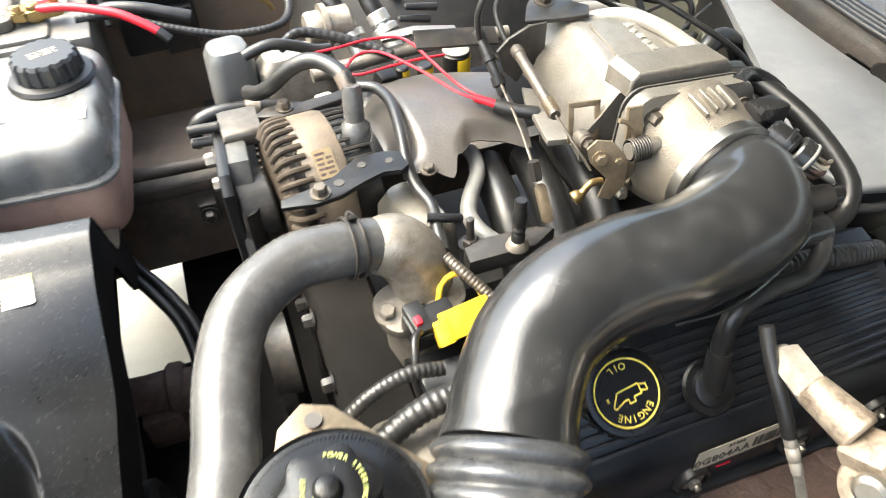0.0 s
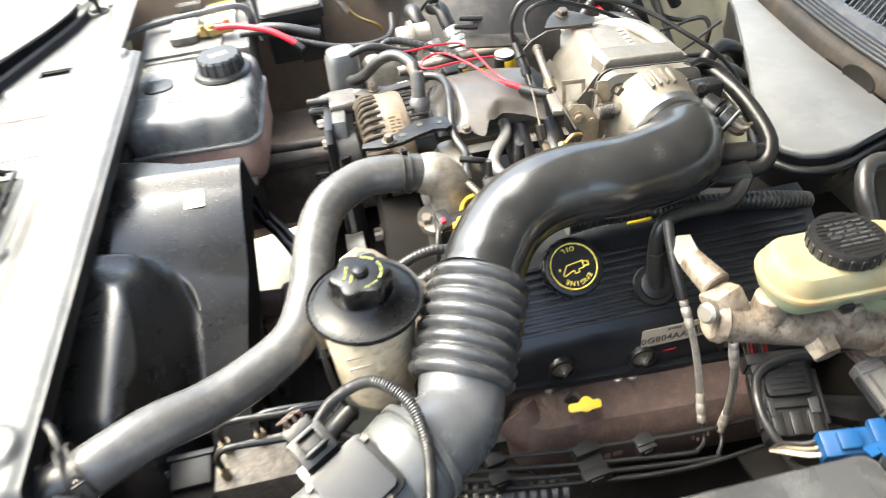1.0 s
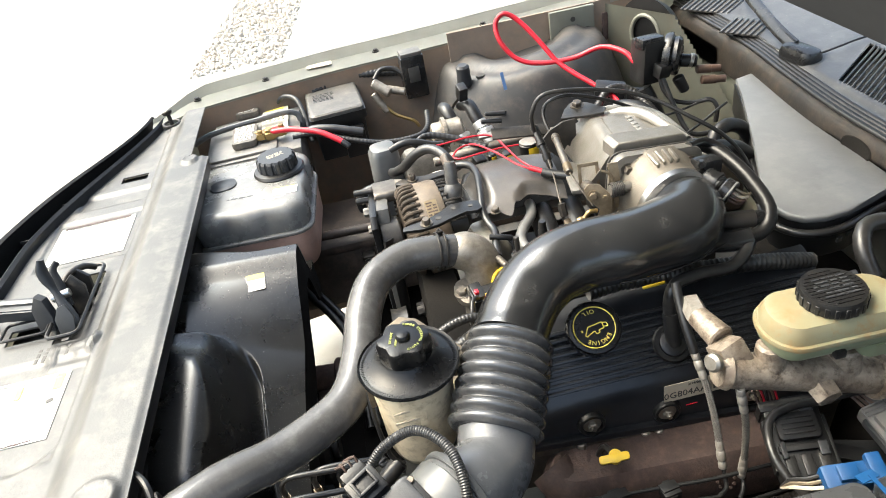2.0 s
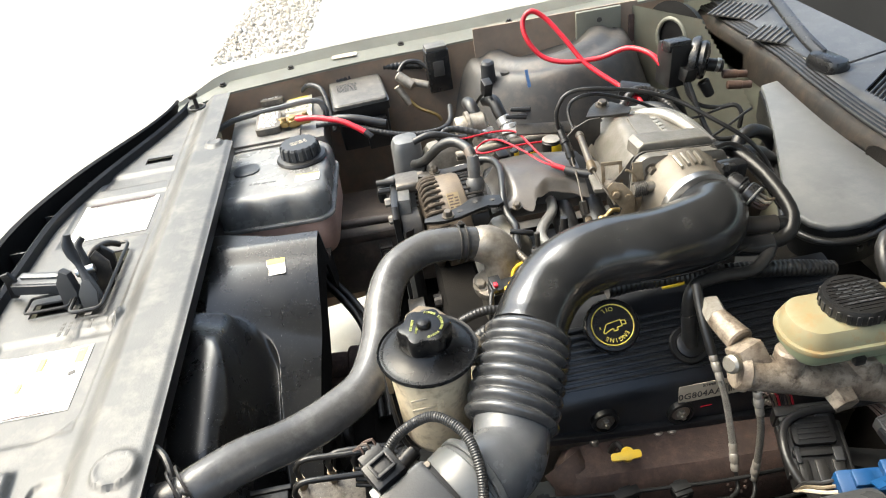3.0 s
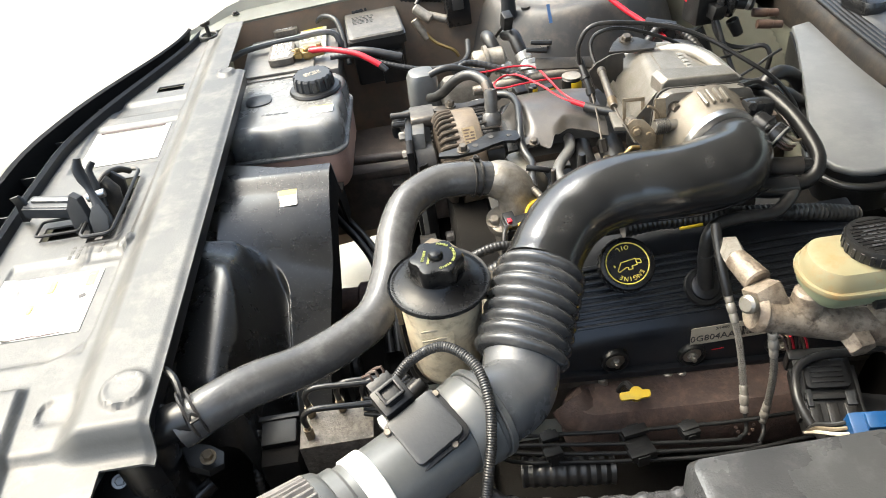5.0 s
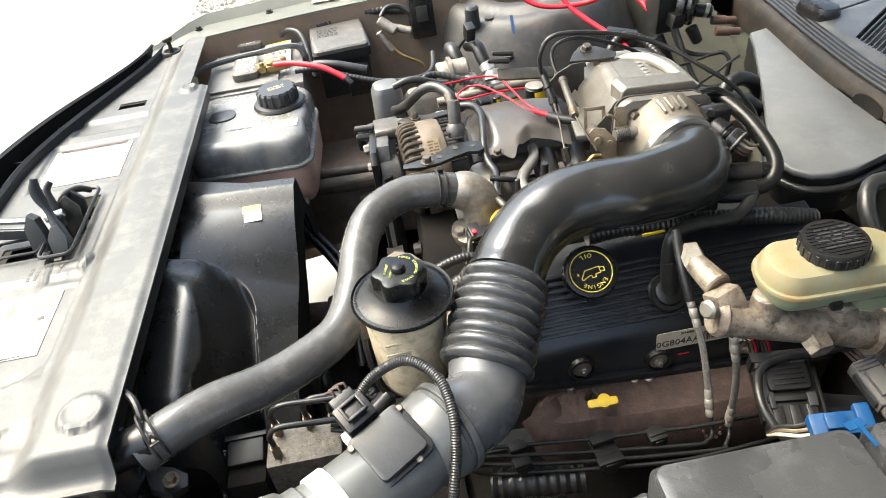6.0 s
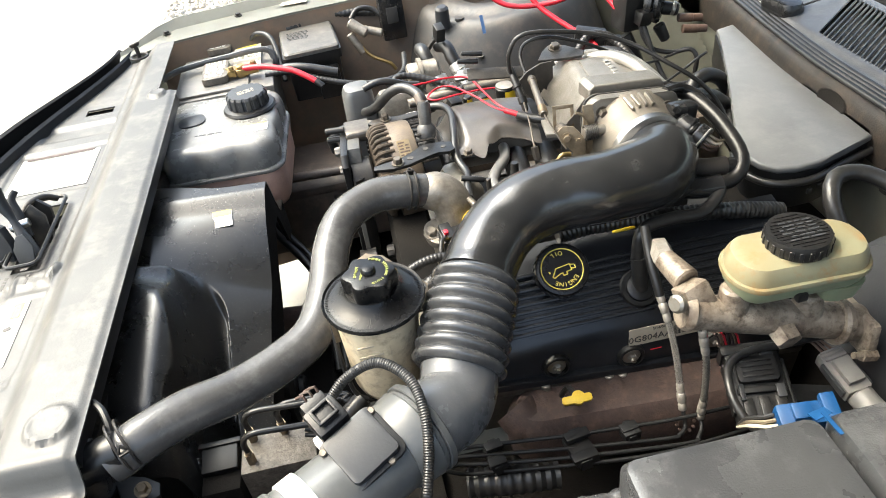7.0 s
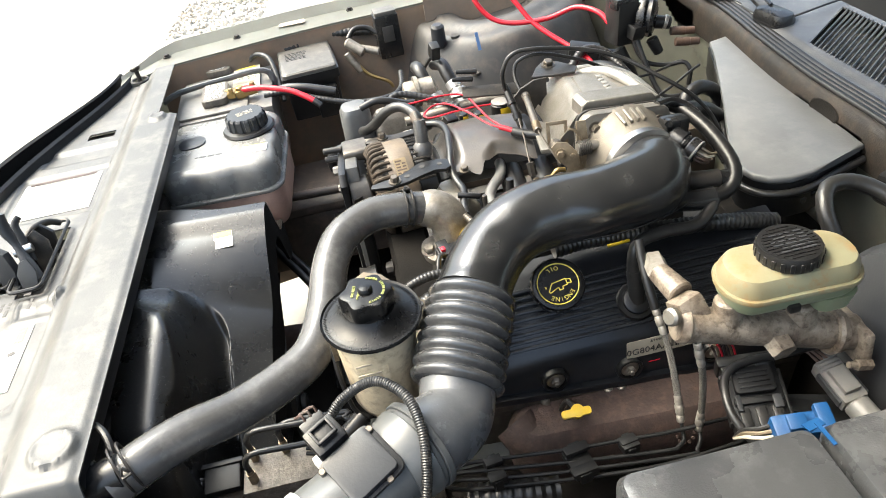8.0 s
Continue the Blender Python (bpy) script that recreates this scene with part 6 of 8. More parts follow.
loft(bm, [(rounded(0.44, 0.13, 0.02), 0.0), (rounded(0.44, 0.12, 0.02), 0.07), (rounded(0.42, 0.09, 0.02), 0.09)], axes((0.14, 0.50, 0.720), (0, 0.64, 0.77)))
part("far_valve_cover", bm, COVER, blk)
bm = B()
loft(bm, [(rounded(0.060, 0.090, 0.012), 0.74), (rounded(0.050, 0.085, 0.014), 0.835), (rounded(0.032, 0.070, 0.012), 0.852)], pose(-0.080, 0.262, 0, 0, 0, 14))
part("bright_casting", bm, ALU, blk, "clean bright aluminium casting")

# small hoses and sensors between the runners
cable("runner_hose", [(0.008, 0.335, 0.838), (0.006, 0.318, 0.842), (-0.001, 0.293, 0.842), (-0.020, 0.265, 0.842), (-0.032, 0.240, 0.838), (-0.028, 0.212, 0.836), (-0.012, 0.195, 0.830), (0.01, 0.185, 0.825)], 0.0085, GREYHOSE, "grey rubber hose curling under the shield", "hose", 14)
t = thing("temperature_sensor", (-0.012, 0.17, 0.855), "black ribbed sensor standing on a metal boss", "sensor")
bm = B()
lathe(bm, [(0.0065, 0.0), (0.0065, 0.008), (0.0052, 0.010), (0.0066, 0.014), (0.0052, 0.017), (0.0068, 0.021), (0.0068, 0.031), (0.0058, 0.034), (0.0058, 0.043), (0.005, 0.046)], axes((-0.0135, 0.17, 0.862), (0.03, 0.06, 1)), 16)
part("sensor", bm, BLACK, t)
bm = B()
cyl(bm, (-0.0135, 0.17, 0.853), (-0.0135, 0.17, 0.863), 0.011, 0.009, 20, 0.002)
part("nut", bm, ALUDIRT, t)
bm = B()
prism(bm, [(-0.062, 0.166), (-0.060, 0.186), (-0.035, 0.192), (0.013, 0.189), (0.03, 0.180), (0.004, 0.165)], 0.020, pose(0, 0, 0.835), 0.004)
part("boss", bm, DARKSTEEL, t)
bm = B()
bolt(bm, (-0.045, 0.205, 0.835), (0, 0, 1), 0.008, 0.007)
cyl(bm, (-0.045, 0.205, 0.844), (-0.045, 0.207, 0.868), 0.004, segs=12, bevel=0.001)
part("stud", bm, DARKSTEEL, t)
cable("harness_clip", [(-0.082, 0.222, 0.868), (-0.064, 0.217, 0.866), (-0.050, 0.216, 0.862)], 0.0045, BLACK, "black clip holding the engine harness", "clip")
cable("ground_braid", [(-0.082, 0.175, 0.862), (-0.072, 0.158, 0.855), (-0.060, 0.142, 0.845), (-0.050, 0.125, 0.835)], 0.0050, DARKLINK, "grey braided strap beside the thermostat", "strap", ribs=0.004)

# ---- thermostat housing ----
th = thing("thermostat_housing", (-0.115, 0.20, 0.78), "cast aluminium thermostat housing with a coolant stain", "thermostat housing")
bm = B()
tube(bm, [(-0.168, 0.196, 0.879), (-0.140, 0.197, 0.875), (-0.118, 0.196, 0.868), (-0.105, 0.190, 0.852), (-0.102, 0.183, 0.825)], lambda s, w: 0.0225 + 0.0065 * ease(0.015, 0.045, s), 26, 0.004)
part("neck", bm, ALUDIRT, th)
bm = B()
prism(bm, rounded(0.085, 0.05, 0.018), 0.012, pose(-0.11, 0.17, 0.815, 12, 0, 12), 0.003)
loft(bm, [(rounded(0.06, 0.055, 0.018), 0.72), (rounded(0.066, 0.06, 0.02), 0.815)], pose(-0.108, 0.168, 0, 0, 0, 12))
part("flange", bm, ALUDIRT, th)
bm = B()
bolt(bm, (-0.10, 0.145, 0.826), (0, -0.3, 1), 0.009, 0.009)
bolt(bm, (-0.143, 0.16, 0.826), (0, -0.3, 1), 0.008, 0.008)
part("housing_bolts", bm, ALUDIRT, th)
bm = B()
box(bm, (0.045, 0.03, 0.022), pose(-0.112, 0.130, 0.832, 6, 0, 8), 0.003)
box(bm, (0.016, 0.032, 0.012), pose(-0.124, 0.130, 0.844, 6, 0, 8), 0.002)
con = solo("sensor_plug", bm, BLACK, "black sensor plug with a red lock tab", "connector")
bm = B()
box(bm, (0.006, 0.008, 0.005), pose(-0.126, 0.123, 0.851, 6, 0, 8), 0.001)
part("lock_tab", bm, RED, con)
bm = B()
box(bm, (0.046, 0.026, 0.010), pose(-0.084, 0.118, 0.842, 38, 0, 8), 0.002)
box(bm, (0.014, 0.022, 0.012), pose(-0.108, 0.112, 0.840, 38, 0, 8), 0.002)
tube(bm, [(-0.100, 0.145, 0.826), (-0.092, 0.160, 0.844), (-0.074, 0.164, 0.848), (-0.060, 0.152, 0.838), (-0.058, 0.140, 0.825)], 0.003, 8)
solo("yellow_tag", bm, YELLOW, "yellow plastic tag and strap by the thermostat", "tag")
cable("sensor_wire", [(-0.124, 0.118, 0.844), (-0.134, 0.108, 0.850), (-0.14, 0.09, 0.84), (-0.142, 0.08, 0.815), (-0.13, 0.07, 0.80), (-0.115, 0.072, 0.80)], 0.0035, WIRE, "thin black sensor wire", "wire")
cable("corrugated_loom", [(-0.215, 0.07, 0.815), (-0.185, 0.075, 0.838), (-0.15, 0.08, 0.845), (-0.12, 0.08, 0.838)], 0.006, WIRE, "thin black corrugated loom", "loom", ribs=0.005)
cable("corrugated_loom", [(-0.20, 0.04, 0.81), (-0.16, 0.05, 0.83), (-0.12, 0.055, 0.835), (-0.07, 0.05, 0.832)], 0.010, WIRE, "black corrugated loom under the intake hose", "loom", ribs=0.007)
bm = B()
loft(bm, [(rounded(0.12, 0.06, 0.015), 0.70), (rounded(0.13, 0.07, 0.02), 0.79), (rounded(0.11, 0.05, 0.015), 0.805)], pose(-0.13, 0.045, 0, 0, 0, 0))
solo("pump_housing", bm, ALUDIRT, "grey aluminium pump housing behind the reservoir", "pump")

# ---- radiator hose ----
rh = thing("radiator_hose", (-0.35, 0.0, 0.80), "thick black upper radiator hose with wire clamps", "radiator hose")
bm = B()
HOSELINE = [(-0.140, 0.197, 0.877), (-0.175, 0.193, 0.886), (-0.215, 0.187, 0.890), (-0.258, 0.156, 0.887), (-0.281, 0.110, 0.874), (-0.296, 0.044, 0.854), (-0.317, -0.012, 0.844), (-0.355, -0.048, 0.843), (-0.405, -0.082, 0.848), (-0.453, -0.110, 0.861), (-0.495, -0.138, 0.866), (-0.530, -0.155, 0.860)]
tube(bm, HOSELINE, 0.0245, 28, 0.005)
part("hose", bm, HOSE, rh)


def wire_clamp(at, n, r, parent):
    bm = B()
    m = axes(at, n)
    for h in (-0.005, 0.005):
        tube(bm, [m @ Vector(((r + 0.0012) * math.cos(a), (r + 0.0012) * math.sin(a), h)) for a in [i * math.pi / 14 for i in range(29)]], 0.0016, 6, 0.006)
    for h, k in ((-0.005, 1), (0.005, -1)):
        tube(bm, [m @ Vector((r * 0.80, -r * 0.62, h)), m @ Vector((r * 0.78, -r * 0.85, h + 0.002 * k)), m @ Vector((r * 0.68, -r * 1.02, h + 0.005 * k))], 0.0016, 6)
    box(bm, (0.009, 0.003, 0.010), m @ Matrix.Translation((r * 0.78, -r * 0.70, 0)), 0.001)
    return part("wire_clamp", bm, DARKSTEEL, parent, "dark spring wire clamp")


wire_clamp((-0.160, 0.195, 0.883), (1, 0.1, -0.2), 0.0255, rh)
wire_clamp((-0.512, -0.146, 0.871), (1, 0.5, 0.1), 0.0255, rh)

# ---- power steering reservoir ----
def steering_reservoir():
    c = Vector((-0.238, -0.038, 0))
    t = thing("steering_fluid_reservoir", (c.x, c.y, 0.76), "cream plastic power steering reservoir with a black cap", "fluid reservoir")
    ax = axes((c.x, c.y, 0.783), (0.03, -0.03, 1)) @ Matrix.Diagonal((1.07, 1.07, 1, 1))
    bm = B()
    lathe(bm, [(0.028, -0.02), (0.036, -0.014), (0.040, 0.0), (0.0445, 0.09), (0.0458, 0.1215)], ax, 44)
    bottle = part("bottle", bm, CREAM, t, "yellowed cream bottle stained with grime")
    bm = B()
    q = ax @ Vector((0.004, -0.0430, 0.085))
    qm = axes(q, (0.05, -1, 0.08))
    box(bm, (0.009, 0.034, 0.003), qm @ pose(0, 0, 0, 0, 0, 0), 0.001)
    part("level_mark", bm, CREAM, bottle)
    for dy in (0.008, -0.006):
        bm = B()
        box(bm, (0.028, 0.002, 0.002), qm @ pose(-0.018, dy, 0, 0, 0, 0))
        part("level_line", bm, LABEL, bottle)
    bm = B()
    lathe(bm, [(0.046, 0.120), (0.0545, 0.121), (0.0555, 0.124), (0.0545, 0.1265), (0.0525, 0.1245), (0.0475, 0.1250), (0.038, 0.1300), (0.030, 0.1350), (0.028, 0.139)], ax, 56)
    part("cap_brim", bm, CAPBLACK, t, "glossy black cap brim")
    bm = B()
    for k in range(120):
        a = 2 * math.pi * k / 120
        box(bm, (0.003, 0.0007, 0.0007), ax @ Matrix.Translation((0.0500 * math.cos(a), 0.0500 * math.sin(a), 0.1252)) @ pose(0, 0, 0, 0, 12, math.degrees(a)))
    part("brim_knurl", bm, CAPBLACK, t)
    bm = B()
    n = 48
    lobe = lambda r: [(r * (1 + 0.10 * math.cos(6 * 2 * math.pi * i / n)) * math.cos(2 * math.pi * i / n), r * (1 + 0.10 * math.cos(6 * 2 * math.pi * i / n)) * math.sin(2 * math.pi * i / n)) for i in range(n)]
    loft(bm, [(lobe(0.026), 0.139), (lobe(0.027), 0.156), (lobe(0.025), 0.1605), (lobe(0.022), 0.1615)], ax)
    knob = part("cap_knob", bm, CAPBLACK, t, "lobed black knob with worn yellow lettering")
    bm = B()
    lathe(bm, [(0.008, 0.160), (0.008, 0.164), (0.006, 0.167), (0.002, 0.168)], ax, 24)
    part("knob_button", bm, CAPBLACK, knob)
    top = ax @ Matrix.Translation((0, 0, 0.1620))
    letters("POWER STEERING FLUID", 0.0040, top, knob, PRINT, arc=(0.0195, 0, False))
    letters("DO NOT", 0.0042, top @ pose(-0.0125, 0.002, 0, 0, 0, 75), knob, PRINT)
    letters("OVERFILL", 0.0036, top @ pose(-0.0075, -0.004, 0, 0, 0, 75), knob, PRINT)
    bm = B()
    prism(bm, [(-0.045, -0.01), (0.0, -0.02), (0.070, -0.012), (0.078, 0.016), (0.060, 0.034), (0.020, 0.078), (0.0, 0.084), (-0.018, 0.070)], 0.004, pose(c.x, c.y, 0.886, 10, 8, 0), 0.001)
    box(bm, (0.006, 0.03, 0.035), (c.x - 0.048, c.y + 0.004, 0.872), 0.001)
    part("bracket", bm, LINK, t)
    # bracket holes are dark discs that carry the shade
    for p in ((-0.178, -0.018, 0.8845), (-0.230, 0.030, 0.9010)):
        bm = B()
        cyl(bm, p, (p[0], p[1], p[2] + 0.002), 0.006, segs=16)
        part("bracket_hole", bm, INK, t)
    bm = B()
    tube(bm, [(c.x - 0.05, c.y + 0.01, 0.885), (c.x - 0.051, c.y - 0.012, 0.84), (c.x - 0.044, c.y - 0.03, 0.79), (c.x - 0.03, c.y - 0.035, 0.775)], 0.003, 8)
    part("strap", bm, BLACK, t)


steering_reservoir()
cable("return_hose", [(-0.275, -0.07, 0.775), (-0.30, -0.085, 0.765), (-0.32, -0.08, 0.74), (-0.33, -0.07, 0.70)], 0.011, WIRE, "black return hose under the reservoir", "hose")

# ---- intake hose ----
ih = thing("intake_hose", (-0.02, 0.0, 0.80), "large black rubber intake hose with a bellows section", "intake hose")
bm = B()
DUCT = [(0.178, 0.140, 0.902), (0.172, 0.110, 0.905), (0.144, 0.080, 0.910), (0.070, 0.057, 0.919), (0.015, 0.056, 0.921), (-0.030, 0.050, 0.917), (-0.066, 0.034, 0.906), (-0.094, 0.004, 0.896), (-0.114, -0.028, 0.885)]
tube(bm, DUCT, lambda s, w: 0.0450 + 0.0045 * ease(0.15, 0.06, s) - 0.003 * ease(0.03, 0.0, s) + 0.002 * ease(w - 0.02, w, s), 48, 0.004)
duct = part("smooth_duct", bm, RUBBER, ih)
bm = B()
tube(bm, [(0.21, 0.062, 0.885), (0.155, 0.037, 0.886), (0.09, 0.014, 0.896), (0.04, 0.014, 0.898)], 0.0012, 6)
part("mould_seam", bm, RUBBER, duct)
bm = B()
A, Z = Vector((-0.112, -0.025, 0.887)), Vector((-0.159, -0.119, 0.840))
tube(bm, [A.lerp(Z, k / 6) for k in range(7)], lambda s, w: 0.0470 + 0.0015 * ease(0, 0.03, s) + 0.0062 * abs(math.sin(math.pi * 8 * s / w)) ** 0.85, 48, 0.0010)
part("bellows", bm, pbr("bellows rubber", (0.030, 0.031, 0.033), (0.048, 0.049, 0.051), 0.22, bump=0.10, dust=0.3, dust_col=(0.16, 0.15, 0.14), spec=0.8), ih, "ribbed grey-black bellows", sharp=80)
bm = B()
tube(bm, [(-0.156, -0.115, 0.844), (-0.163, -0.138, 0.832), (-0.176, -0.160, 0.832), (-0.196, -0.178, 0.842), (-0.214, -0.190, 0.846)], lambda s, w: 0.043 + 0.003 * ease(w - 0.03, w, s), 44, 0.005)
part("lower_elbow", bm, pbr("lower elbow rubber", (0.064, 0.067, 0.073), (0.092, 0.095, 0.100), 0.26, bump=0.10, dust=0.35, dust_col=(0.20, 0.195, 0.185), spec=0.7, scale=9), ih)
bm = B()
tube(bm, [(0.185, 0.082, 0.876), (0.215, 0.079, 0.870), (0.245, 0.080, 0.867)], 0.0150, 20)
part("side_nipple", bm, RUBBER, ih)
bm = B()
tube(bm, [(0.195, 0.105, 0.893), (0.230, 0.102, 0.885), (0.262, 0.100, 0.882)], 0.0125, 20)
part("upper_nipple", bm, pbr("brownish rubber", (0.022, 0.020, 0.018), (0.034, 0.030, 0.027), 0.4, bump=0.1), ih, "dark rubber nipple")
bm = B()
cyl(bm, (0.258, 0.100, 0.882), (0.284, 0.099, 0.880), 0.0105, segs=18, bevel=0.003)
part("nipple_plug", bm, SATIN, ih)
cable("breather_hose", [(0.238, 0.080, 0.868), (0.262, 0.082, 0.868), (0.278, 0.088, 0.876), (0.286, 0.102, 0.890), (0.286, 0.125, 0.902), (0.280, 0.160, 0.917), (0.270, 0.198, 0.928), (0.256, 0.226, 0.934), (0.238, 0.238, 0.935), (0.214, 0.244, 0.930)], 0.0100, BLACK, "glossy black breather hose bent behind the duct", "hose", 18)
cable("breather_hose", [(0.112, 0.022, 0.800), (0.110, 0.025, 0.836), (0.121, 0.031, 0.860), (0.160, 0.040, 0.860), (0.203, 0.046, 0.853), (0.229, 0.058, 0.860), (0.245, 0.075, 0.865)], 0.0085, WIRE, "black breather hose running under the duct", "hose", 16)

# ---- mass air flow sensor and filter ----
maf = thing("air_flow_sensor", (-0.29, -0.225, 0.80), "black air flow sensor with a square cover", "air flow sensor")
D = Vector((-0.84, -0.54, 0.0)).normalized()
P0 = Vector((-0.209, -0.187, 0.846))
bm = B()
for a, b, r0, r1 in ((-0.002, 0.006, 0.051, 0.051), (0.006, 0.012, 0.048, 0.048), (0.012, 0.040, 0.050, 0.046)):
    cyl(bm, P0 + D * a, P0 + D * b, r0, r1, 40, 0.001)
part("inlet_cone", bm, MAFGREY, maf)
bm = B()
cyl(bm, P0 + D * 0.036, P0 + D * 0.165, 0.043, 0.043, 40, 0.002)
part("tube_body", bm, MAFGREY, maf)
bm = B()
up = axes(P0 + D * 0.070 + Vector((0, -0.004, 0.040)), (0, -0.30, 0.95), D)
prism(bm, rounded(0.054, 0.054, 0.006, 3), 0.010, up, 0.002)
part("sensor_cover", bm, LIDGREY, maf, "square dark grey sensor cover")
bm = B()
prism(bm, rounded(0.066, 0.062, 0.010, 3), 0.005, up @ Matrix.Translation((0, 0, -0.004)), 0.001)
part("cover_base", bm, BLACK, maf)
bm = B()
for x, y in ((0.0295, -0.022), (-0.012, 0.0295), (-0.0295, -0.022)):
    bm = B()
    cyl(bm, up @ Vector((x, y, 0.0)), up @ Vector((x, y, 0.004)), 0.0038, segs=14, bevel=0.0008)
    part("cover_screw", bm, DARKLINK, maf)
bm = B()
box(bm, (0.034, 0.030, 0.024), up @ Matrix.Translation((0.006, -0.044, 0.004)), 0.003)
box(bm, (0.018, 0.020, 0.006), up @ Matrix.Translation((0.006, -0.044, 0.018)), 0.002)
box(bm, (0.026, 0.012, 0.018), up @ Matrix.Translation((0.006, -0.064, 0.004)), 0.002)
plug = part("plug", bm, BLACK, maf)
for k in range(3):
    bm = B()
    tube(bm, [up @ Vector((-0.002 + 0.007 * k, -0.066, 0.008)), up @ Vector((-0.004 + 0.007 * k, -0.074, 0.016)), up @ Vector((0.006 + 0.005 * k, -0.080, 0.010))], 0.0016, 6)
    part("plug_wire", bm, (FIRE, DUSTY, FIRE)[k], plug)
bm = B()
for w, d, x, y in ((0.020, 0.003, 0.006, -0.036), (0.020, 0.003, 0.006, -0.052), (0.003, 0.018, -0.004, -0.044), (0.003, 0.018, 0.016, -0.044)):
    box(bm, (w, d, 0.005), up @ Matrix.Translation((x, y, 0.023)), 0.0008)
part("lock_frame", bm, BLACK, plug)
bm = B()
cyl(bm, P0 + D * 0.132, P0 + D * 0.153, 0.0455, 0.0455, 44, 0.001)
part("white_band", bm, WHITE, maf, "white nylon clamp band")
bm = B()
nrm = Vector((0, -0.15, 0.98))
box(bm, (0.007, 0.044, 0.012), axes(P0 + D * 0.126 + Vector((0.014, 0.036, 0.030)), nrm, D), 0.002)
box(bm, (0.008, 0.010, 0.012), axes(P0 + D * 0.112 + Vector((0.014, 0.050, 0.030)), nrm, D), 0.002)
part("band_latch", bm, WHITE, maf)
cable("sensor_harness", [(-0.300, -0.168, 0.885), (-0.275, -0.155, 0.905), (-0.240, -0.155, 0.918), (-0.212, -0.180, 0.912), (-0.204, -0.212, 0.895), (-0.208, -0.240, 0.870), (-0.216, -0.262, 0.848), (-0.222, -0.275, 0.825)], 0.0050, WIRE, "black corrugated sensor harness looping over the hose", "harness", 12, ribs=0.0026)
cable("sensor_harness", [(-0.218, -0.275, 0.825), (-0.24, -0.285, 0.82), (-0.28, -0.31, 0.81), (-0.32, -0.34, 0.80)], 0.0075, WIRE, "black corrugated harness branch", "harness", 10, ribs=0.006)
bm = B()
tube(bm, [(-0.222, -0.268, 0.822), (-0.19, -0.272, 0.80), (-0.12, -0.278, 0.79), (-0.06, -0.280, 0.785), (0.0, -0.278, 0.78), (0.05, -0.285, 0.775)], lambda s, w: 0.009 + 0.0015 * math.sin(s * 260) * math.sin(s * 71), 12, 0.004)
solo("taped_harness", bm, pbr("grey tape", (0.050, 0.050, 0.052), (0.030, 0.030, 0.031), 0.28, scale=60, bump=0.5, fine=180, dust=0.2, dust_col=(0.16, 0.16, 0.16)), "grey taped wire bundle along the fuse box", "harness")

af = thing("air_filter", (-0.42, -0.25, 0.78), "grey pleated cone air filter with a black rubber rim", "air filter")
bm = B()
cyl(bm, P0 + D * 0.176, P0 + D * 0.190, 0.052, 0.055, 40, 0.003)
cyl(bm, P0 + D * 0.160, P0 + D * 0.178, 0.046, 0.047, 40, 0.003)
part("filter_rim", bm, MAFGREY, af)
bm = B()
n = 264
layers = []
fm = axes(P0 + D * 0.188, D)
for k in range(19):
    h = 0.16 * k / 18
    ring = []
    for i in range(n):
        a = 2 * math.pi * i / n + 0.022 * math.sin(95 * h + 3.0 * math.sin(i // 6)) * ease(0.0, 0.03, h)
        r = (0.052 + 0.131 * h) * (1 + (0.060, 0.068, 0.060, 0.010, -0.035, 0.010)[i % 6])
        ring.append((r * math.cos(a), r * math.sin(a)))
    layers.append((ring, h))
loft(bm, layers, fm)
part("pleats", bm, FILTER, af, sharp=25)
bm = B()
cyl(bm, P0 + D * 0.346, P0 + D * 0.368, 0.078, 0.078, 40, 0.004)
part("end_cap", bm, BLACK, af)

# ---- driver-side valve cover ----
vc = thing("valve_cover", (0.10, 0.04, 0.62), "black ribbed valve cover with a beige part label", "valve cover")
bm = B()
X0, X1 = -0.135, 0.345
PROF = [(-0.020, 0.632), (-0.018, 0.720), (-0.008, 0.738), (0.078, 0.806), (0.105, 0.812), (0.150, 0.770), (0.150, 0.632)]
prism(bm, PROF, X1 - X0, Matrix(((0, 0, 1, X0), (1, 0, 0, 0), (0, 1, 0, 0), (0, 0, 0, 1))), 0.004)
part("cover_shell", bm, COVER, vc)
SL = Vector((0, 0.086, 0.068)).normalized()
SN = Vector((0, -0.62, 0.784))
top0 = Vector((0, -0.006, 0.7395))
for k in range(9):
    bm = B()
    q = top0 + SL * (0.010 + 0.0098 * k) + SN * 0.0008
    box(bm, (X1 - X0 - 0.03, 0.0052, 0.0058), axes((0.105, q.y, q.z), SN, (1, 0, 0)), 0.0015)
    part("groove_rib", bm, COVER, vc)
bm = B()
box(bm, (X1 - X0 + 0.012, 0.014, 0.012), pose(0.105, -0.022, 0.6625, 0, 6, 0), 0.003)
part("gasket_rail", bm, COVER, vc)
bm = B()
box(bm, (X1 - X0 + 0.004, 0.012, 0.010), pose(0.105, -0.0225, 0.6515, 0, 6, 0), 0.002)
box(bm, (X1 - X0 + 0.002, 0.010, 0.070), pose(0.105, -0.0185, 0.6115, 0, 6, 0), 0.002)
part("head_edge", bm, DARKLINK, vc, "grey edge of the cylinder head")
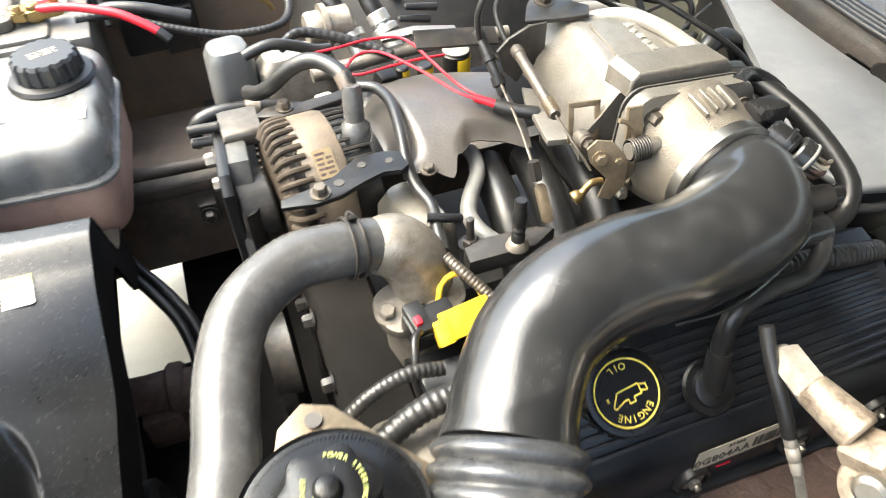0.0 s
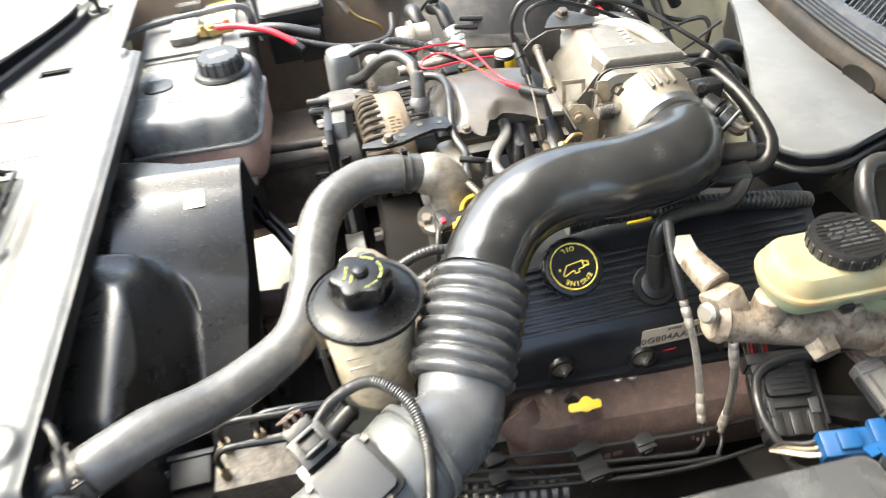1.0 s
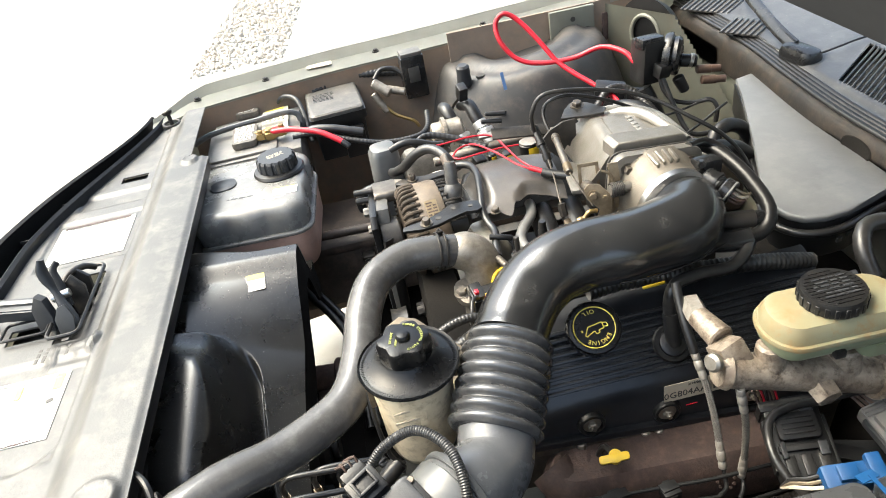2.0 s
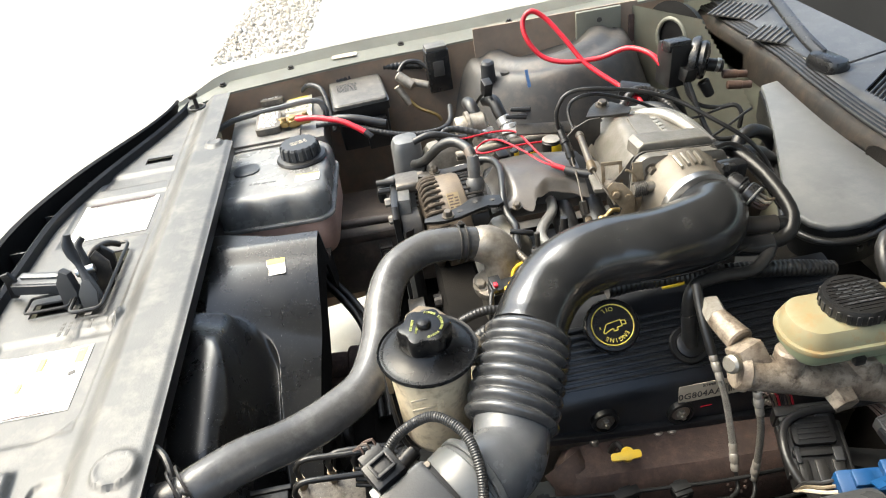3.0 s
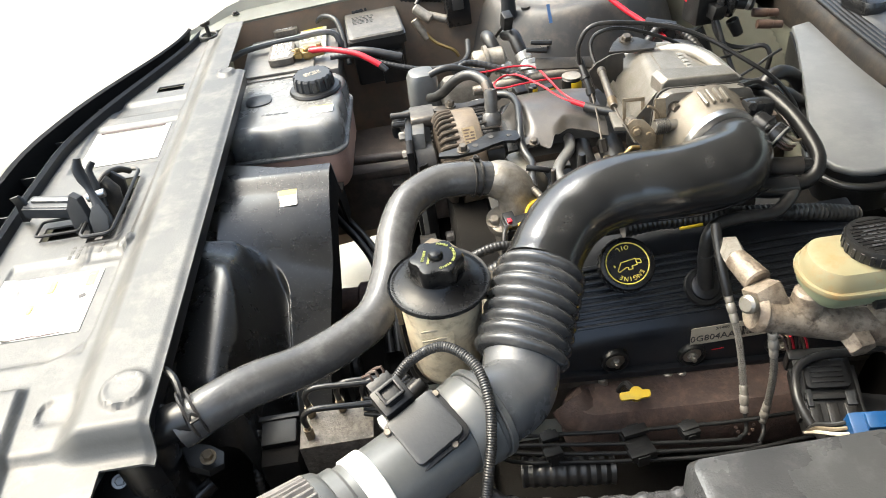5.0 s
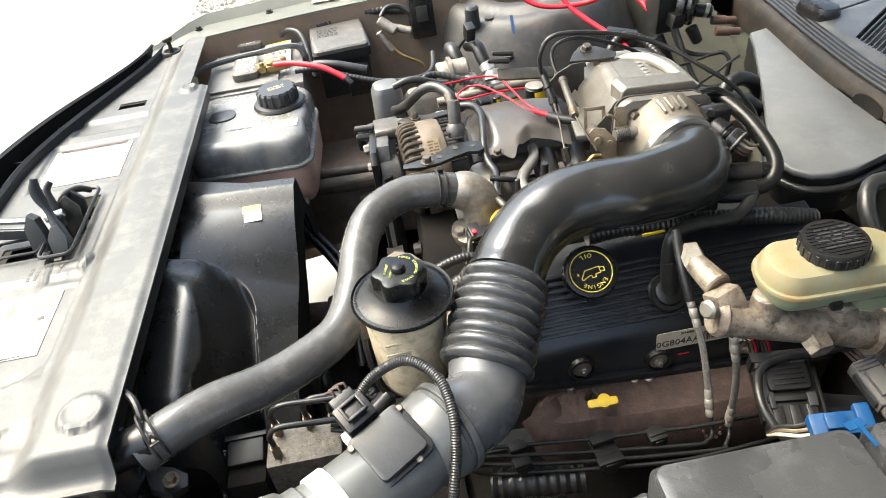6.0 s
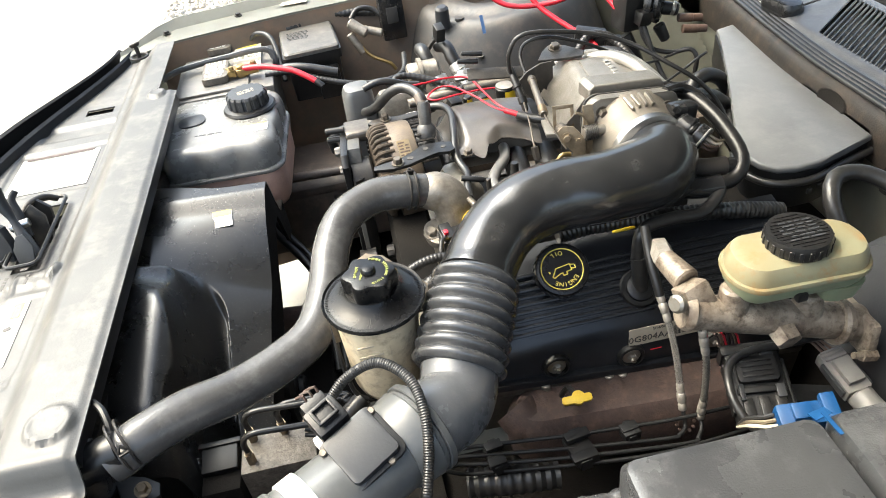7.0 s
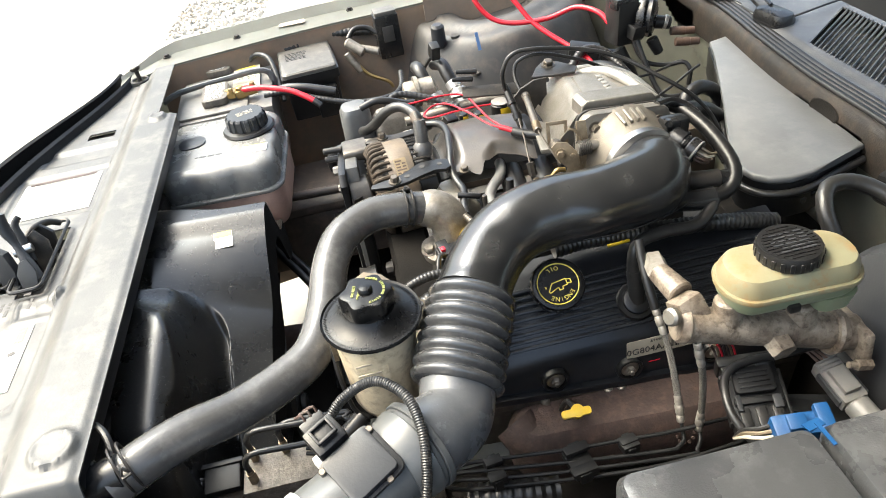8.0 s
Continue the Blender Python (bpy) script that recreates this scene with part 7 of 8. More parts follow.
for x in (-0.018, 0.088, 0.21, 0.31):
    bm = B()
    z = 0.699 - 0.12 * (x + 0.018)
    z = max(z, 0.68)
    lathe(bm, [(0.0195, 0), (0.0195, 0.004), (0.018, 0.008), (0.0150, 0.009), (0.0140, 0.004)], axes((x, -0.018, z), (0, -1, 0.02)), 28)
    part("bolt_boss", bm, BLACK, vc)
    bm = B()
    cyl(bm, (x, -0.0205, z), (x, -0.0240, z), 0.0130, segs=24, bevel=0.0008)
    bolt(bm, (x, -0.0235, z), (0, -1, 0), 0.0068, 0.006, False)
    cyl(bm, (x, -0.029, z), (x, -0.0335, z), 0.0032, segs=10)
    part("cover_bolt", bm, ALU, vc)
for x in (-0.036, 0.055, 0.074, 0.174):
    bm = B()
    z = 0.658 - 0.105 * (x - 0.105)
    cyl(bm, (x, -0.027, z), (x, -0.033, z - 0.018), 0.0065, segs=16, bevel=0.0015)
    bolt(bm, (x, -0.033, z - 0.018), (0, -0.3, -1), 0.0055, 0.004, False)
    part("head_stud", bm, ALU, vc)
# label
bm = B()
lm = axes((0.136, -0.0205, 0.7195), (0, -1, 0.04), (1, 0, 0.0))
prism(bm, rounded(0.104, 0.030, 0.002, 2), 0.0006, lm)
lab = part("part_label", bm, LABEL, vc, "beige printed part label")
letters("0G804AA", 0.0150, lm @ pose(-0.022, -0.005, 0.0008), lab, INK)
letters("3/14/00", 0.006, lm @ pose(-0.010, 0.0095, 0.0008), lab, INK)
bm = B()
x = 0.012
rng = random.Random(8)
while x < 0.044:
    w = rng.choice((0.0006, 0.001, 0.0016))
    box(bm, (w, 0.016, 0.0004), lm @ pose(x, -0.002, 0.0008))
    x += w + rng.choice((0.0006, 0.001, 0.0014))
part("barcode", bm, INK, lab)
bm = B()
box(bm, (0.016, 0.0008, 0.0012), axes((0.125, -0.0195, 0.687), (0, -1, 0.02), (1, 0, 0.02)))
part("red_scratch", bm, RED, vc)

# oil filler cap
oc = thing("oil_filler_cap", (0.0, 0.02, 0.80), "round black oil filler cap with yellow engine oil print", "oil cap")
ON = Vector((-0.06, -0.60, 0.80)).normalized()
om = axes((0.0, 0.0, 0.85), ON, (1, 0, 0))
bm = B()
lathe(bm, [(0.026, -0.055), (0.026, -0.022), (0.033, -0.022), (0.0345, -0.018), (0.0345, -0.005), (0.033, -0.001), (0.030, 0.0), (0.0285, 0.0), (0.028, -0.0012)], om, 48)
part("cap", bm, CAPBLACK, oc)
bm = B()
for k in range(24):
    a = 15 * k
    box(bm, (0.0016, 0.004, 0.012), om @ pose(0.0348 * math.cos(radians(a)), 0.0348 * math.sin(radians(a)), -0.012, 0, 0, a), 0.0004, 1)
part("grip_ribs", bm, BLACK, oc)
tm = om @ pose(0, 0, -0.0010, 0, 0, 188)
bm = B()
tube(bm, [tm @ Vector((0.0262 * math.cos(a), 0.0262 * math.sin(a), 0.0)) for a in [i * math.pi / 24 for i in range(49)]], 0.0008, 6, 0.003)
part("printed_ring", bm, YPRINT, oc)
letters("ENGINE", 0.0078, tm, oc, YPRINT, arc=(0.0198, 90, False), spacing=1.02)
letters("OIL", 0.0078, tm, oc, YPRINT, arc=(0.0205, 270, True), spacing=0.95)
bm = B()
can = [(-0.011, -0.004), (-0.011, 0.004), (-0.004, 0.004), (-0.004, 0.0075), (0.001, 0.0075), (0.001, 0.004), (0.004, 0.004), (0.013, 0.007), (0.0145, 0.005), (0.0075, -0.004)]
loop = [tm @ Vector((x, y + 0.001, 0.0)) for x, y in can + can[:1]]
for a, b in zip(loop, loop[1:]):
    cyl(bm, a, b, 0.0007, segs=6)
cyl(bm, tm @ Vector((0.0165, 0.001, 0)), tm @ Vector((0.0165, -0.002, 0)), 0.0010, segs=6)
grip = [tm @ Vector(q) for q in ((-0.011, 0.003, 0), (-0.0165, 0.0045, 0), (-0.0165, -0.0005, 0), (-0.011, -0.002, 0))]
for a, b in zip(grip, grip[1:]):
    cyl(bm, a, b, 0.0007, segs=6)
part("oil_can_sign", bm, YPRINT, oc)

# breather grommet with its elbow
gr = thing("breather_grommet", (0.114, 0.02, 0.77), "black rubber grommet with a breather elbow", "grommet")
bm = B()
gm = axes((0.113, 0.022, 0.766), SN, (1, 0, 0))
lathe(bm, [(0.026, 0), (0.027, 0.003), (0.025, 0.006), (0.019, 0.006), (0.018, 0.010), (0.013, 0.012)], gm, 32)
part("rubber_ring", bm, BLACK, gr)
bm = B()
tube(bm, [(0.114, 0.018, 0.770), (0.113, 0.021, 0.788), (0.111, 0.024, 0.822)], 0.0105, 18)
part("elbow", bm, WIRE, gr)
cable("rear_harness", [(0.02, 0.085, 0.835), (0.07, 0.09, 0.835), (0.13, 0.085, 0.832), (0.20, 0.08, 0.83), (0.28, 0.075, 0.82), (0.345, 0.08, 0.80)], 0.011, WIRE, "black corrugated harness behind the valve cover", "harness", ribs=0.007)
cable("yellow_strip", [(0.09, 0.064, 0.838), (0.105, 0.062, 0.840), (0.120, 0.062, 0.841)], 0.0022, YELLOW, "yellow tape strip along the harness", "tape")

# ---- exhaust manifold ----
em = thing("exhaust_manifold", (0.06, -0.05, 0.54), "rusty brown cast iron exhaust manifold", "exhaust manifold")
bm = B()
loft(bm, [
    (rounded(0.36, 0.075, 0.034, 6), 0.545), (rounded(0.395, 0.088, 0.040, 6), 0.565), (rounded(0.40, 0.090, 0.042, 6), 0.600),
    (rounded(0.39, 0.080, 0.038, 6), 0.622), (rounded(0.37, 0.055, 0.026, 6), 0.634)], pose(0.10, -0.056, 0.024, 0, 0, -1) @ Matrix.Translation((0, 0, 0.59)) @ pose(0, 0, 0, 0, 3.5, 0) @ Matrix.Translation((0, 0, -0.59)))
tube(bm, [(-0.085, -0.040, 0.655), (-0.070, -0.060, 0.640), (-0.030, -0.066, 0.622)], 0.030, 18)
part("casting", bm, RUST, em)
for x in (-0.045, 0.055, 0.155, 0.245):
    bm = B()
    tube(bm, [(x, -0.020, 0.640 - 0.06 * x), (x + 0.006, -0.045, 0.640 - 0.06 * x), (x + 0.018, -0.068, 0.625 - 0.06 * x)], lambda s, w: 0.024 + 0.004 * s / w, 18)
    part("port_runner", bm, RUST, em)
bars(em, axes((0.02, -0.1005, 0.622), (0, -0.85, 0.5), (1, 0, 0)), 0.04, 0.024, 2, RUST, 61, "cast_numbers")
bm = B()
for a in range(10):
    q = axes((0.135, -0.1015, 0.622), (0, -0.85, 0.5), (1, 0, 0)) @ Vector((0.012 * math.cos(a * 0.628), 0.012 * math.sin(a * 0.628), 0))
    cyl(bm, q, q + Vector((0, -0.0015, 0.001)), 0.0022, segs=8)
part("cast_clock", bm, RUST, em)
# dipstick
dp = thing("oil_dipstick", (-0.006, -0.07, 0.62), "oil dipstick with a yellow ring handle", "dipstick")
bm = B()
prism(bm, rounded(0.040, 0.011, 0.004, 4), 0.008, axes((-0.006, -0.071, 0.682), (-0.1, -0.45, 0.9), (1, -0.05, 0)), 0.002)
lathe(bm, [(0.009, -0.006), (0.009, 0.006)], axes((-0.004, -0.070, 0.684), (-0.1, -0.45, 0.9)), 18)
part("handle", bm, YELLOW, dp)
bm = B()
tube(bm, [(-0.004, -0.068, 0.68), (-0.012, -0.055, 0.69), (-0.02, -0.045, 0.66), (-0.022, -0.04, 0.60)], 0.004, 8)
part("tube", bm, DARKSTEEL, dp)

# ---- brake master cylinder ----
mc = thing("master_cylinder", (0.20, -0.145, 0.80), "grimy cast aluminium brake master cylinder", "master cylinder")
M0, M1 = Vector((0.094, -0.130, 0.868)), Vector((0.302, -0.150, 0.808))
MA = (M1 - M0).normalized()
bm = B()
cyl(bm, M0, M0 + MA * 0.012, 0.021, 0.0225, 28, 0.003)
cyl(bm, M0 + MA * 0.010, M1, 0.0205, 0.0215, 28)
lathe(bm, [(0.026, 0), (0.028, 0.004), (0.026, 0.012)], axes(M0 + MA * 0.185, MA), 28)
for d in (0.06, 0.15):
    q = M0 + MA * d
    cyl(bm, q, q + Vector((0.0, 0.002, 0.040)), 0.019, 0.015, 22, 0.003)
part("bore", bm, MCAST, mc)
bm = B()
cyl(bm, M0 + MA * 0.112 + Vector((0, 0.01, 0)), M0 + MA * 0.112 + Vector((0.004, -0.031, -0.012)), 0.018, 0.0155, 6, 0.002)
part("side_boss", bm, MCAST, mc)
bm = B()
q = M0 + MA * 0.020
box(bm, (0.032, 0.036, 0.032), axes(q + Vector((0.0, 0.012, 0.014)), (-0.3, 0.5, 0.8), MA), 0.006)
cyl(bm, q + Vector((0.0, 0.03, 0.020)), Vector((0.104, -0.060, 0.886)), 0.016, 0.013, 18, 0.002)
part("valve_block", bm, MCAST, mc)
bm = B()
cyl(bm, (0.104, -0.066, 0.885), (0.112, -0.028, 0.878), 0.0135, 0.0135, 6, 0.002)
cyl(bm, (0.112, -0.028, 0.878), (0.113, -0.022, 0.877), 0.008, 0.007, 14, 0.001)
part("valve_plug", bm, PLUGM, mc, "pale aluminium hexagon plug")
bm = B()
cyl(bm, q + Vector((-0.022, -0.002, 0.022)), q + Vector((-0.032, -0.006, 0.026)), 0.0105, 0.0105, 18, 0.003)
part("port_plug", bm, ALU, mc)
bm = B()
box(bm, (0.012, 0.07, 0.05), axes(M1 + Vector((0.0, 0, -0.005)), (0, 0.1, 1), MA), 0.006)
for s in (-1, 1):
    cyl(bm, M1 + Vector((-0.016, 0.036 * s, -0.014)), M1 + Vector((0.002, 0.036 * s, -0.019)), 0.007, segs=6)
    cyl(bm, M1 + Vector((-0.026, 0.036 * s, -0.011)), M1 + Vector((-0.012, 0.036 * s, -0.015)), 0.0040, segs=12)
part("mounting_ear", bm, MCAST, mc)
# reservoir
br = thing("brake_fluid_reservoir", (0.22, -0.125, 0.885), "yellowed translucent brake fluid reservoir with a black cap", "fluid reservoir")
rm = pose(0.2150, -0.134, -0.008, 0, 0, -2) @ Matrix.Diagonal((0.79, 0.97, 1, 1))
bm = B()
ro = lambda w, d, r: rounded(w, d, r, 7)
loft(bm, [(ro(0.165, 0.058, 0.026), 0.893), (ro(0.185, 0.074, 0.034), 0.905), (ro(0.188, 0.076, 0.036), 0.917)], rm)
part("lower_half", bm, RESLOW, br, "greenish lower half holding fluid")
bm = B()
loft(bm, [(ro(0.196, 0.084, 0.040), 0.916), (ro(0.198, 0.086, 0.041), 0.919), (ro(0.196, 0.084, 0.040), 0.922)], rm)
part("weld_flange", bm, RESTOP, br)
bm = B()
loft(bm, [(ro(0.188, 0.076, 0.036), 0.921), (ro(0.186, 0.074, 0.035), 0.932), (ro(0.174, 0.064, 0.030), 0.941), (ro(0.15, 0.045, 0.02), 0.944)], rm)
part("upper_half", bm, RESTOP, br)
bm = B()
cm = pose(0.2130, -0.134, 0.934)
lathe(bm, [(0.028, 0), (0.032, 0.001), (0.0335, 0.004), (0.0335, 0.014), (0.032, 0.018), (0.029, 0.0185)], cm, 44)
cap = part("cap", bm, BLACK, br, "ribbed black screw cap")
bm = B()
for k in range(22):
    a = 360 / 22 * k
    box(bm, (0.002, 0.0045, 0.011), cm @ pose(0.0335 * math.cos(radians(a)), 0.0335 * math.sin(radians(a)), 0.0085, 0, 0, a), 0.0005, 1)
for k in range(-5, 6):
    w = 2 * math.sqrt(0.028 ** 2 - (k * 0.005) ** 2)
    box(bm, (w, 0.0018, 0.0010), cm @ pose(0, k * 0.005, 0.0188, 0, 0, 0))
part("cap_ribs", bm, BLACK, cap)
bars(cap, cm @ pose(0, 0, 0.0196, 0, 0, 180), 0.040, 0.034, 6, LIDGREY, 70)
bm = B()
loft(bm, [(ro(0.040, 0.05, 0.012), 0.874), (ro(0.050, 0.06, 0.016), 0.896)], pose(0.262, -0.138, -0.008))
part("outlet_foot", bm, RESLOW, br)
bm = B()
box(bm, (0.012, 0.008, 0.010), (0.205, -0.170, 0.893), 0.002)
part("level_switch", bm, BLACK, br)

# brake pipes: braided hoses, steel lines and clips
for top, bot in (((0.098, -0.070, 0.838), (0.1055, -0.140, 0.706)), ((0.111, -0.149, 0.852), (0.1235, -0.151, 0.698))):
    t = thing("brake_hose", bot, "braided steel brake hose with crimped metal ends", "brake hose", "braided brake hoses")
    a, b = Vector(top), Vector(bot)
    line = curve([a, a.lerp(b, 0.33) + Vector((0.004, -0.004, 0)), a.lerp(b, 0.66) + Vector((0.003, -0.004, 0)), b], 0.003)
    bm = B()
    tube(bm, line, 0.0032, 12, smooth=False)
    part("hose_core", bm, DARKSTEEL, t)
    axis = (b - a).normalized()
    u = axis.orthogonal().normalized()
    v = axis.cross(u)
    bm = B()
    for k in range(10):
        for turn in (-1, 1):
            tube(bm, [q + (u * math.cos(w) + v * math.sin(w)) * (0.0035 + 0.0003 * turn * math.cos(5 * w)) for q, w in ((q, turn * i * 0.42 + k * 0.628) for i, q in enumerate(line))], 0.00065, 5, smooth=False)
    part("braid", bm, BRAID, t, "", 80)["kind"] = "stuff"
    n = len(line) - 1
    for i, j in ((0, int(n * 0.24)), (n, int(n * 0.76))):
        p, q = line[i], line[j]
        bm = B()
        d = (q - p).normalized()
        h = (q - p).length
        lathe(bm, [(0.0042, 0), (0.0050, 0.001), (0.0050, h * 0.22), (0.0040, h * 0.27), (0.0054, h * 0.34), (0.0054, h * 0.62), (0.0044, h * 0.66), (0.0049, h * 0.72), (0.0049, h * 0.96), (0.0042, h)], axes(p, d), 14)
        part("end_sleeve", bm, PLUGM, t, "crimped dull metal sleeve")
cable("brake_line", [(0.098, -0.070, 0.838), (0.097, -0.064, 0.848), (0.096, -0.048, 0.866), (0.098, -0.026, 0.885), (0.100, -0.012, 0.90)], 0.0058, BLACK, "black sleeved brake line up to the valve", "brake line")
BEND = [(-0.19, -0.128, 0.708), (-0.225, -0.112, 0.724), (-0.30, -0.080, 0.752), (-0.35, -0.066, 0.757)]
for k, pts in enumerate((
        [(0.26, -0.120, 0.680), (0.20, -0.142, 0.694), (0.14, -0.150, 0.704), (0.087, -0.150, 0.705), (0.031, -0.145, 0.705), (-0.036, -0.139, 0.705), (-0.131, -0.126, 0.705), (-0.166, -0.123, 0.706)],
        [(0.1055, -0.140, 0.708), (0.105, -0.148, 0.698), (0.100, -0.160, 0.695), (0.090, -0.166, 0.695), (0.076, -0.168, 0.696), (-0.036, -0.154, 0.700), (-0.134, -0.138, 0.702), (-0.177, -0.132, 0.704)],
        [(0.1235, -0.151, 0.700), (0.122, -0.160, 0.692), (0.112, -0.172, 0.690), (0.095, -0.177, 0.691), (-0.041, -0.164, 0.697), (-0.136, -0.147, 0.697), (-0.175, -0.139, 0.699)],
        [(0.24, -0.160, 0.674), (0.15, -0.178, 0.690), (0.06, -0.182, 0.691), (-0.038, -0.171, 0.691), (-0.137, -0.155, 0.691), (-0.168, -0.150, 0.692)])):
    dy = -0.008 * k
    cable("brake_line", pts + [(x, y + dy, z) for x, y, z in BEND], 0.0026, CLIPM, "black coated brake line along the frame rail", "brake line")
for x, y0, y1 in ((-0.132, -0.122, -0.158), (-0.030, -0.134, -0.177), (0.034, -0.140, -0.160)):
    t = thing("line_clip", (x, (y0 + y1) / 2, 0.69), "black plastic clip holding the brake lines", "clip", "brake line clips")
    wide = 0.030 if x == -0.030 else 0.020
    bm = B()
    box(bm, (wide, y0 - y1, 0.010), pose(x, (y0 + y1) / 2, 0.6975, -8, 0, 8), 0.0015)
    part("clip_body", bm, CLIPM, t)
    for y in (y0, y1):
        bm = B()
        box(bm, (wide + 0.002, 0.014, 0.006), pose(x, y + (0.007 if y == y1 else -0.007), 0.706 - 0.06 * (y0 - y), -8, 0, 8), 0.0015)
        box(bm, (wide * 0.5, 0.005, 0.014), pose(x, y, 0.700 - 0.06 * (y0 - y), -8, 0, 8), 0.001)
        part("clip_jaw", bm, CLIPM, t)
t = thing("hydraulic_unit", (-0.39, -0.07, 0.62), "grey metal brake control block with pipe fittings", "brake unit")
bm = B()
box(bm, (0.095, 0.060, 0.10), (-0.392, -0.068, 0.670), 0.003)
part("valve_block", bm, ABSBLOCK, t)
for x, y in ((-0.425, -0.048), (-0.385, -0.046), (-0.425, -0.082), (-0.352, -0.05)):
    bm = B()
    cyl(bm, (x, y, 0.72), (x, y, 0.737), 0.006, 0.006, 6)
    cyl(bm, (x, y, 0.735), (x, y, 0.742), 0.0045, 0.0045, 10)
    part("pipe_fitting", bm, LINK, t)
bm = B()
box(bm, (0.050, 0.060, 0.13), (-0.468, -0.075, 0.640), 0.006)
motor = part("pump_motor", bm, UNDER, t)
bm = B()
box(bm, (0.046, 0.034, 0.014), pose(-0.468, -0.062, 0.711, 10, 0, 0), 0.003)
box(bm, (0.054, 0.008, 0.010), pose(-0.468, -0.043, 0.718, 0, 0, 0), 0.002)
part("motor_lid", bm, CLIPM, motor)
bm = B()
tube(bm, [(-0.497, -0.052, 0.712), (-0.500, -0.075, 0.700), (-0.501, -0.100, 0.680), (-0.500, -0.115, 0.64)], ridged(0.0048, 0.006, 0.0012), 10, 0.0015)
part("motor_lead", bm, WIRE, motor)
for k, (x, y) in enumerate(((-0.425, -0.048), (-0.385, -0.046), (-0.425, -0.082), (-0.352, -0.05))):
    cable("unit_pipe", [(x, y, 0.742), (x, y, 0.758), (x + 0.012, y + 0.002, 0.768), (x + 0.06, y, 0.767), (-0.30, y - 0.004, 0.764), (-0.27, y - 0.015, 0.752)], 0.0040, WIRE, "black pipe from the brake control block", "pipe")
cable("lower_hose", [(-0.17, -0.145, 0.665), (-0.12, -0.155, 0.668), (-0.06, -0.160, 0.665)], 0.017, WIRE, "dark ribbed rubber hose under the lines", "hose", 16, ribs=0.012)

# ---- fuse box and connectors ----
fb = thing("fuse_box", (0.10, -0.45, 0.75), "dark grey fuse box lid with blue tape on its seam", "fuse box")
bm = B()
loft(bm, [(rounded(0.205, 0.32, 0.012, 4), 0.848), (rounded(0.205, 0.32, 0.012, 4), 0.874), (rounded(0.195, 0.31, 0.012, 4), 0.884), (rounded(0.18, 0.295, 0.012, 4), 0.886)], pose(0.0480, -0.460, 0) @ Matrix.Diagonal((0.918, 1, 1, 1)))
part("lid", bm, FUSELID, fb)
bm = B()
loft(bm, [(rounded(0.205, 0.32, 0.012, 4), 0.846), (rounded(0.205, 0.32, 0.012, 4), 0.872), (rounded(0.195, 0.31, 0.012, 4), 0.882), (rounded(0.18, 0.295, 0.012, 4), 0.884)], pose(0.252, -0.460, 0))
lid2 = part("rear_lid", bm, FUSELID, fb)
bars(lid2, pose(0.235, -0.37, 0.8845, 0, 0, 6), 0.06, 0.05, 5, COWLGREY, 77, "worn_print")
bm = B()
box(bm, (0.39, 0.30, 0.10), (0.150, -0.460, 0.80), 0.01)
part("base", bm, BLACK, fb)
bm = B()
box(bm, (0.0040, 0.026, 0.0012), pose(0.1462, -0.316, 0.8866, 0, 0, 4), 0)
box(bm, (0.0180, 0.010, 0.0012), pose(0.1430, -0.3035, 0.8850, -12, 0, 10), 0)
part("blue_tape", bm, BLUE, fb, "torn blue tape")

t = thing("blue_connector", (0.160, -0.270, 0.815), "bright blue plastic wire connector beside the fuse box", "connector")
bmx = pose(0.158, -0.270, 0.834, 14, -4, -10)
bm = B()
box(bm, (0.052, 0.024, 0.022), bmx, 0.004)
box(bm, (0.018, 0.016, 0.008), bmx @ Matrix.Translation((-0.004, 0.0, 0.0135)), 0.002)
part("shell", bm, BLUE, t)
bm = B()
box(bm, (0.014, 0.030, 0.010), bmx @ Matrix.Translation((0.022, 0.0, 0.014)), 0.002)
part("latch", bm, BLUE, t)
for k in range(3):
    bm = B()
    tube(bm, [bmx @ Vector((-0.026, -0.006 + 0.006 * k, 0)), bmx @ Vector((-0.036, -0.004 + 0.005 * k, -0.004)), bmx @ Vector((-0.048, 0.004 + 0.004 * k, -0.016)), bmx @ Vector((-0.052, 0.016, -0.045))], 0.0020, 6)
    part("wire", bm, (LABEL, LINK, WIRE)[k], t)

t = thing("harness_connector", (0.185, -0.17, 0.72), "large black harness connector with red wires", "connector")
cm = pose(0.184, -0.160, 0.748, 20, -6, -13)
bm = B()
box(bm, (0.062, 0.090, 0.034), cm, 0.005)
part("connector_shell", bm, BLACK, t)
bm = B()
prism(bm, rounded(0.046, 0.032, 0.005, 3), 0.010, cm @ Matrix.Translation((0, 0.012, 0.0165)), 0.0025)
latch = part("latch_block", bm, CLIPM, t)
for k in range(4):
    bm = B()
    box(bm, (0.034, 0.0024, 0.002), cm @ Matrix.Translation((0, 0.003 + 0.006 * k, 0.0272)), 0.0006)
    part("grip_rib", bm, BLACK, latch)
bm = B()
box(bm, (0.054, 0.008, 0.007), cm @ Matrix.Translation((0, -0.012, 0.020)), 0.002)
part("lock_bar", bm, CLIPM, t)
for k in range(3):
    bm = B()
    box(bm, (0.012, 0.024, 0.005), cm @ Matrix.Translation((-0.018 + 0.018 * k, -0.032, 0.0190)), 0.0018)
    part("key_rib", bm, BLACK, t)
for s in (-1, 1):
    bm = B()
    box(bm, (0.005, 0.060, 0.018), cm @ Matrix.Translation((0.0325 * s, -0.004, 0.004)), 0.0018)
    part("side_rail", bm, CLIPM, t)
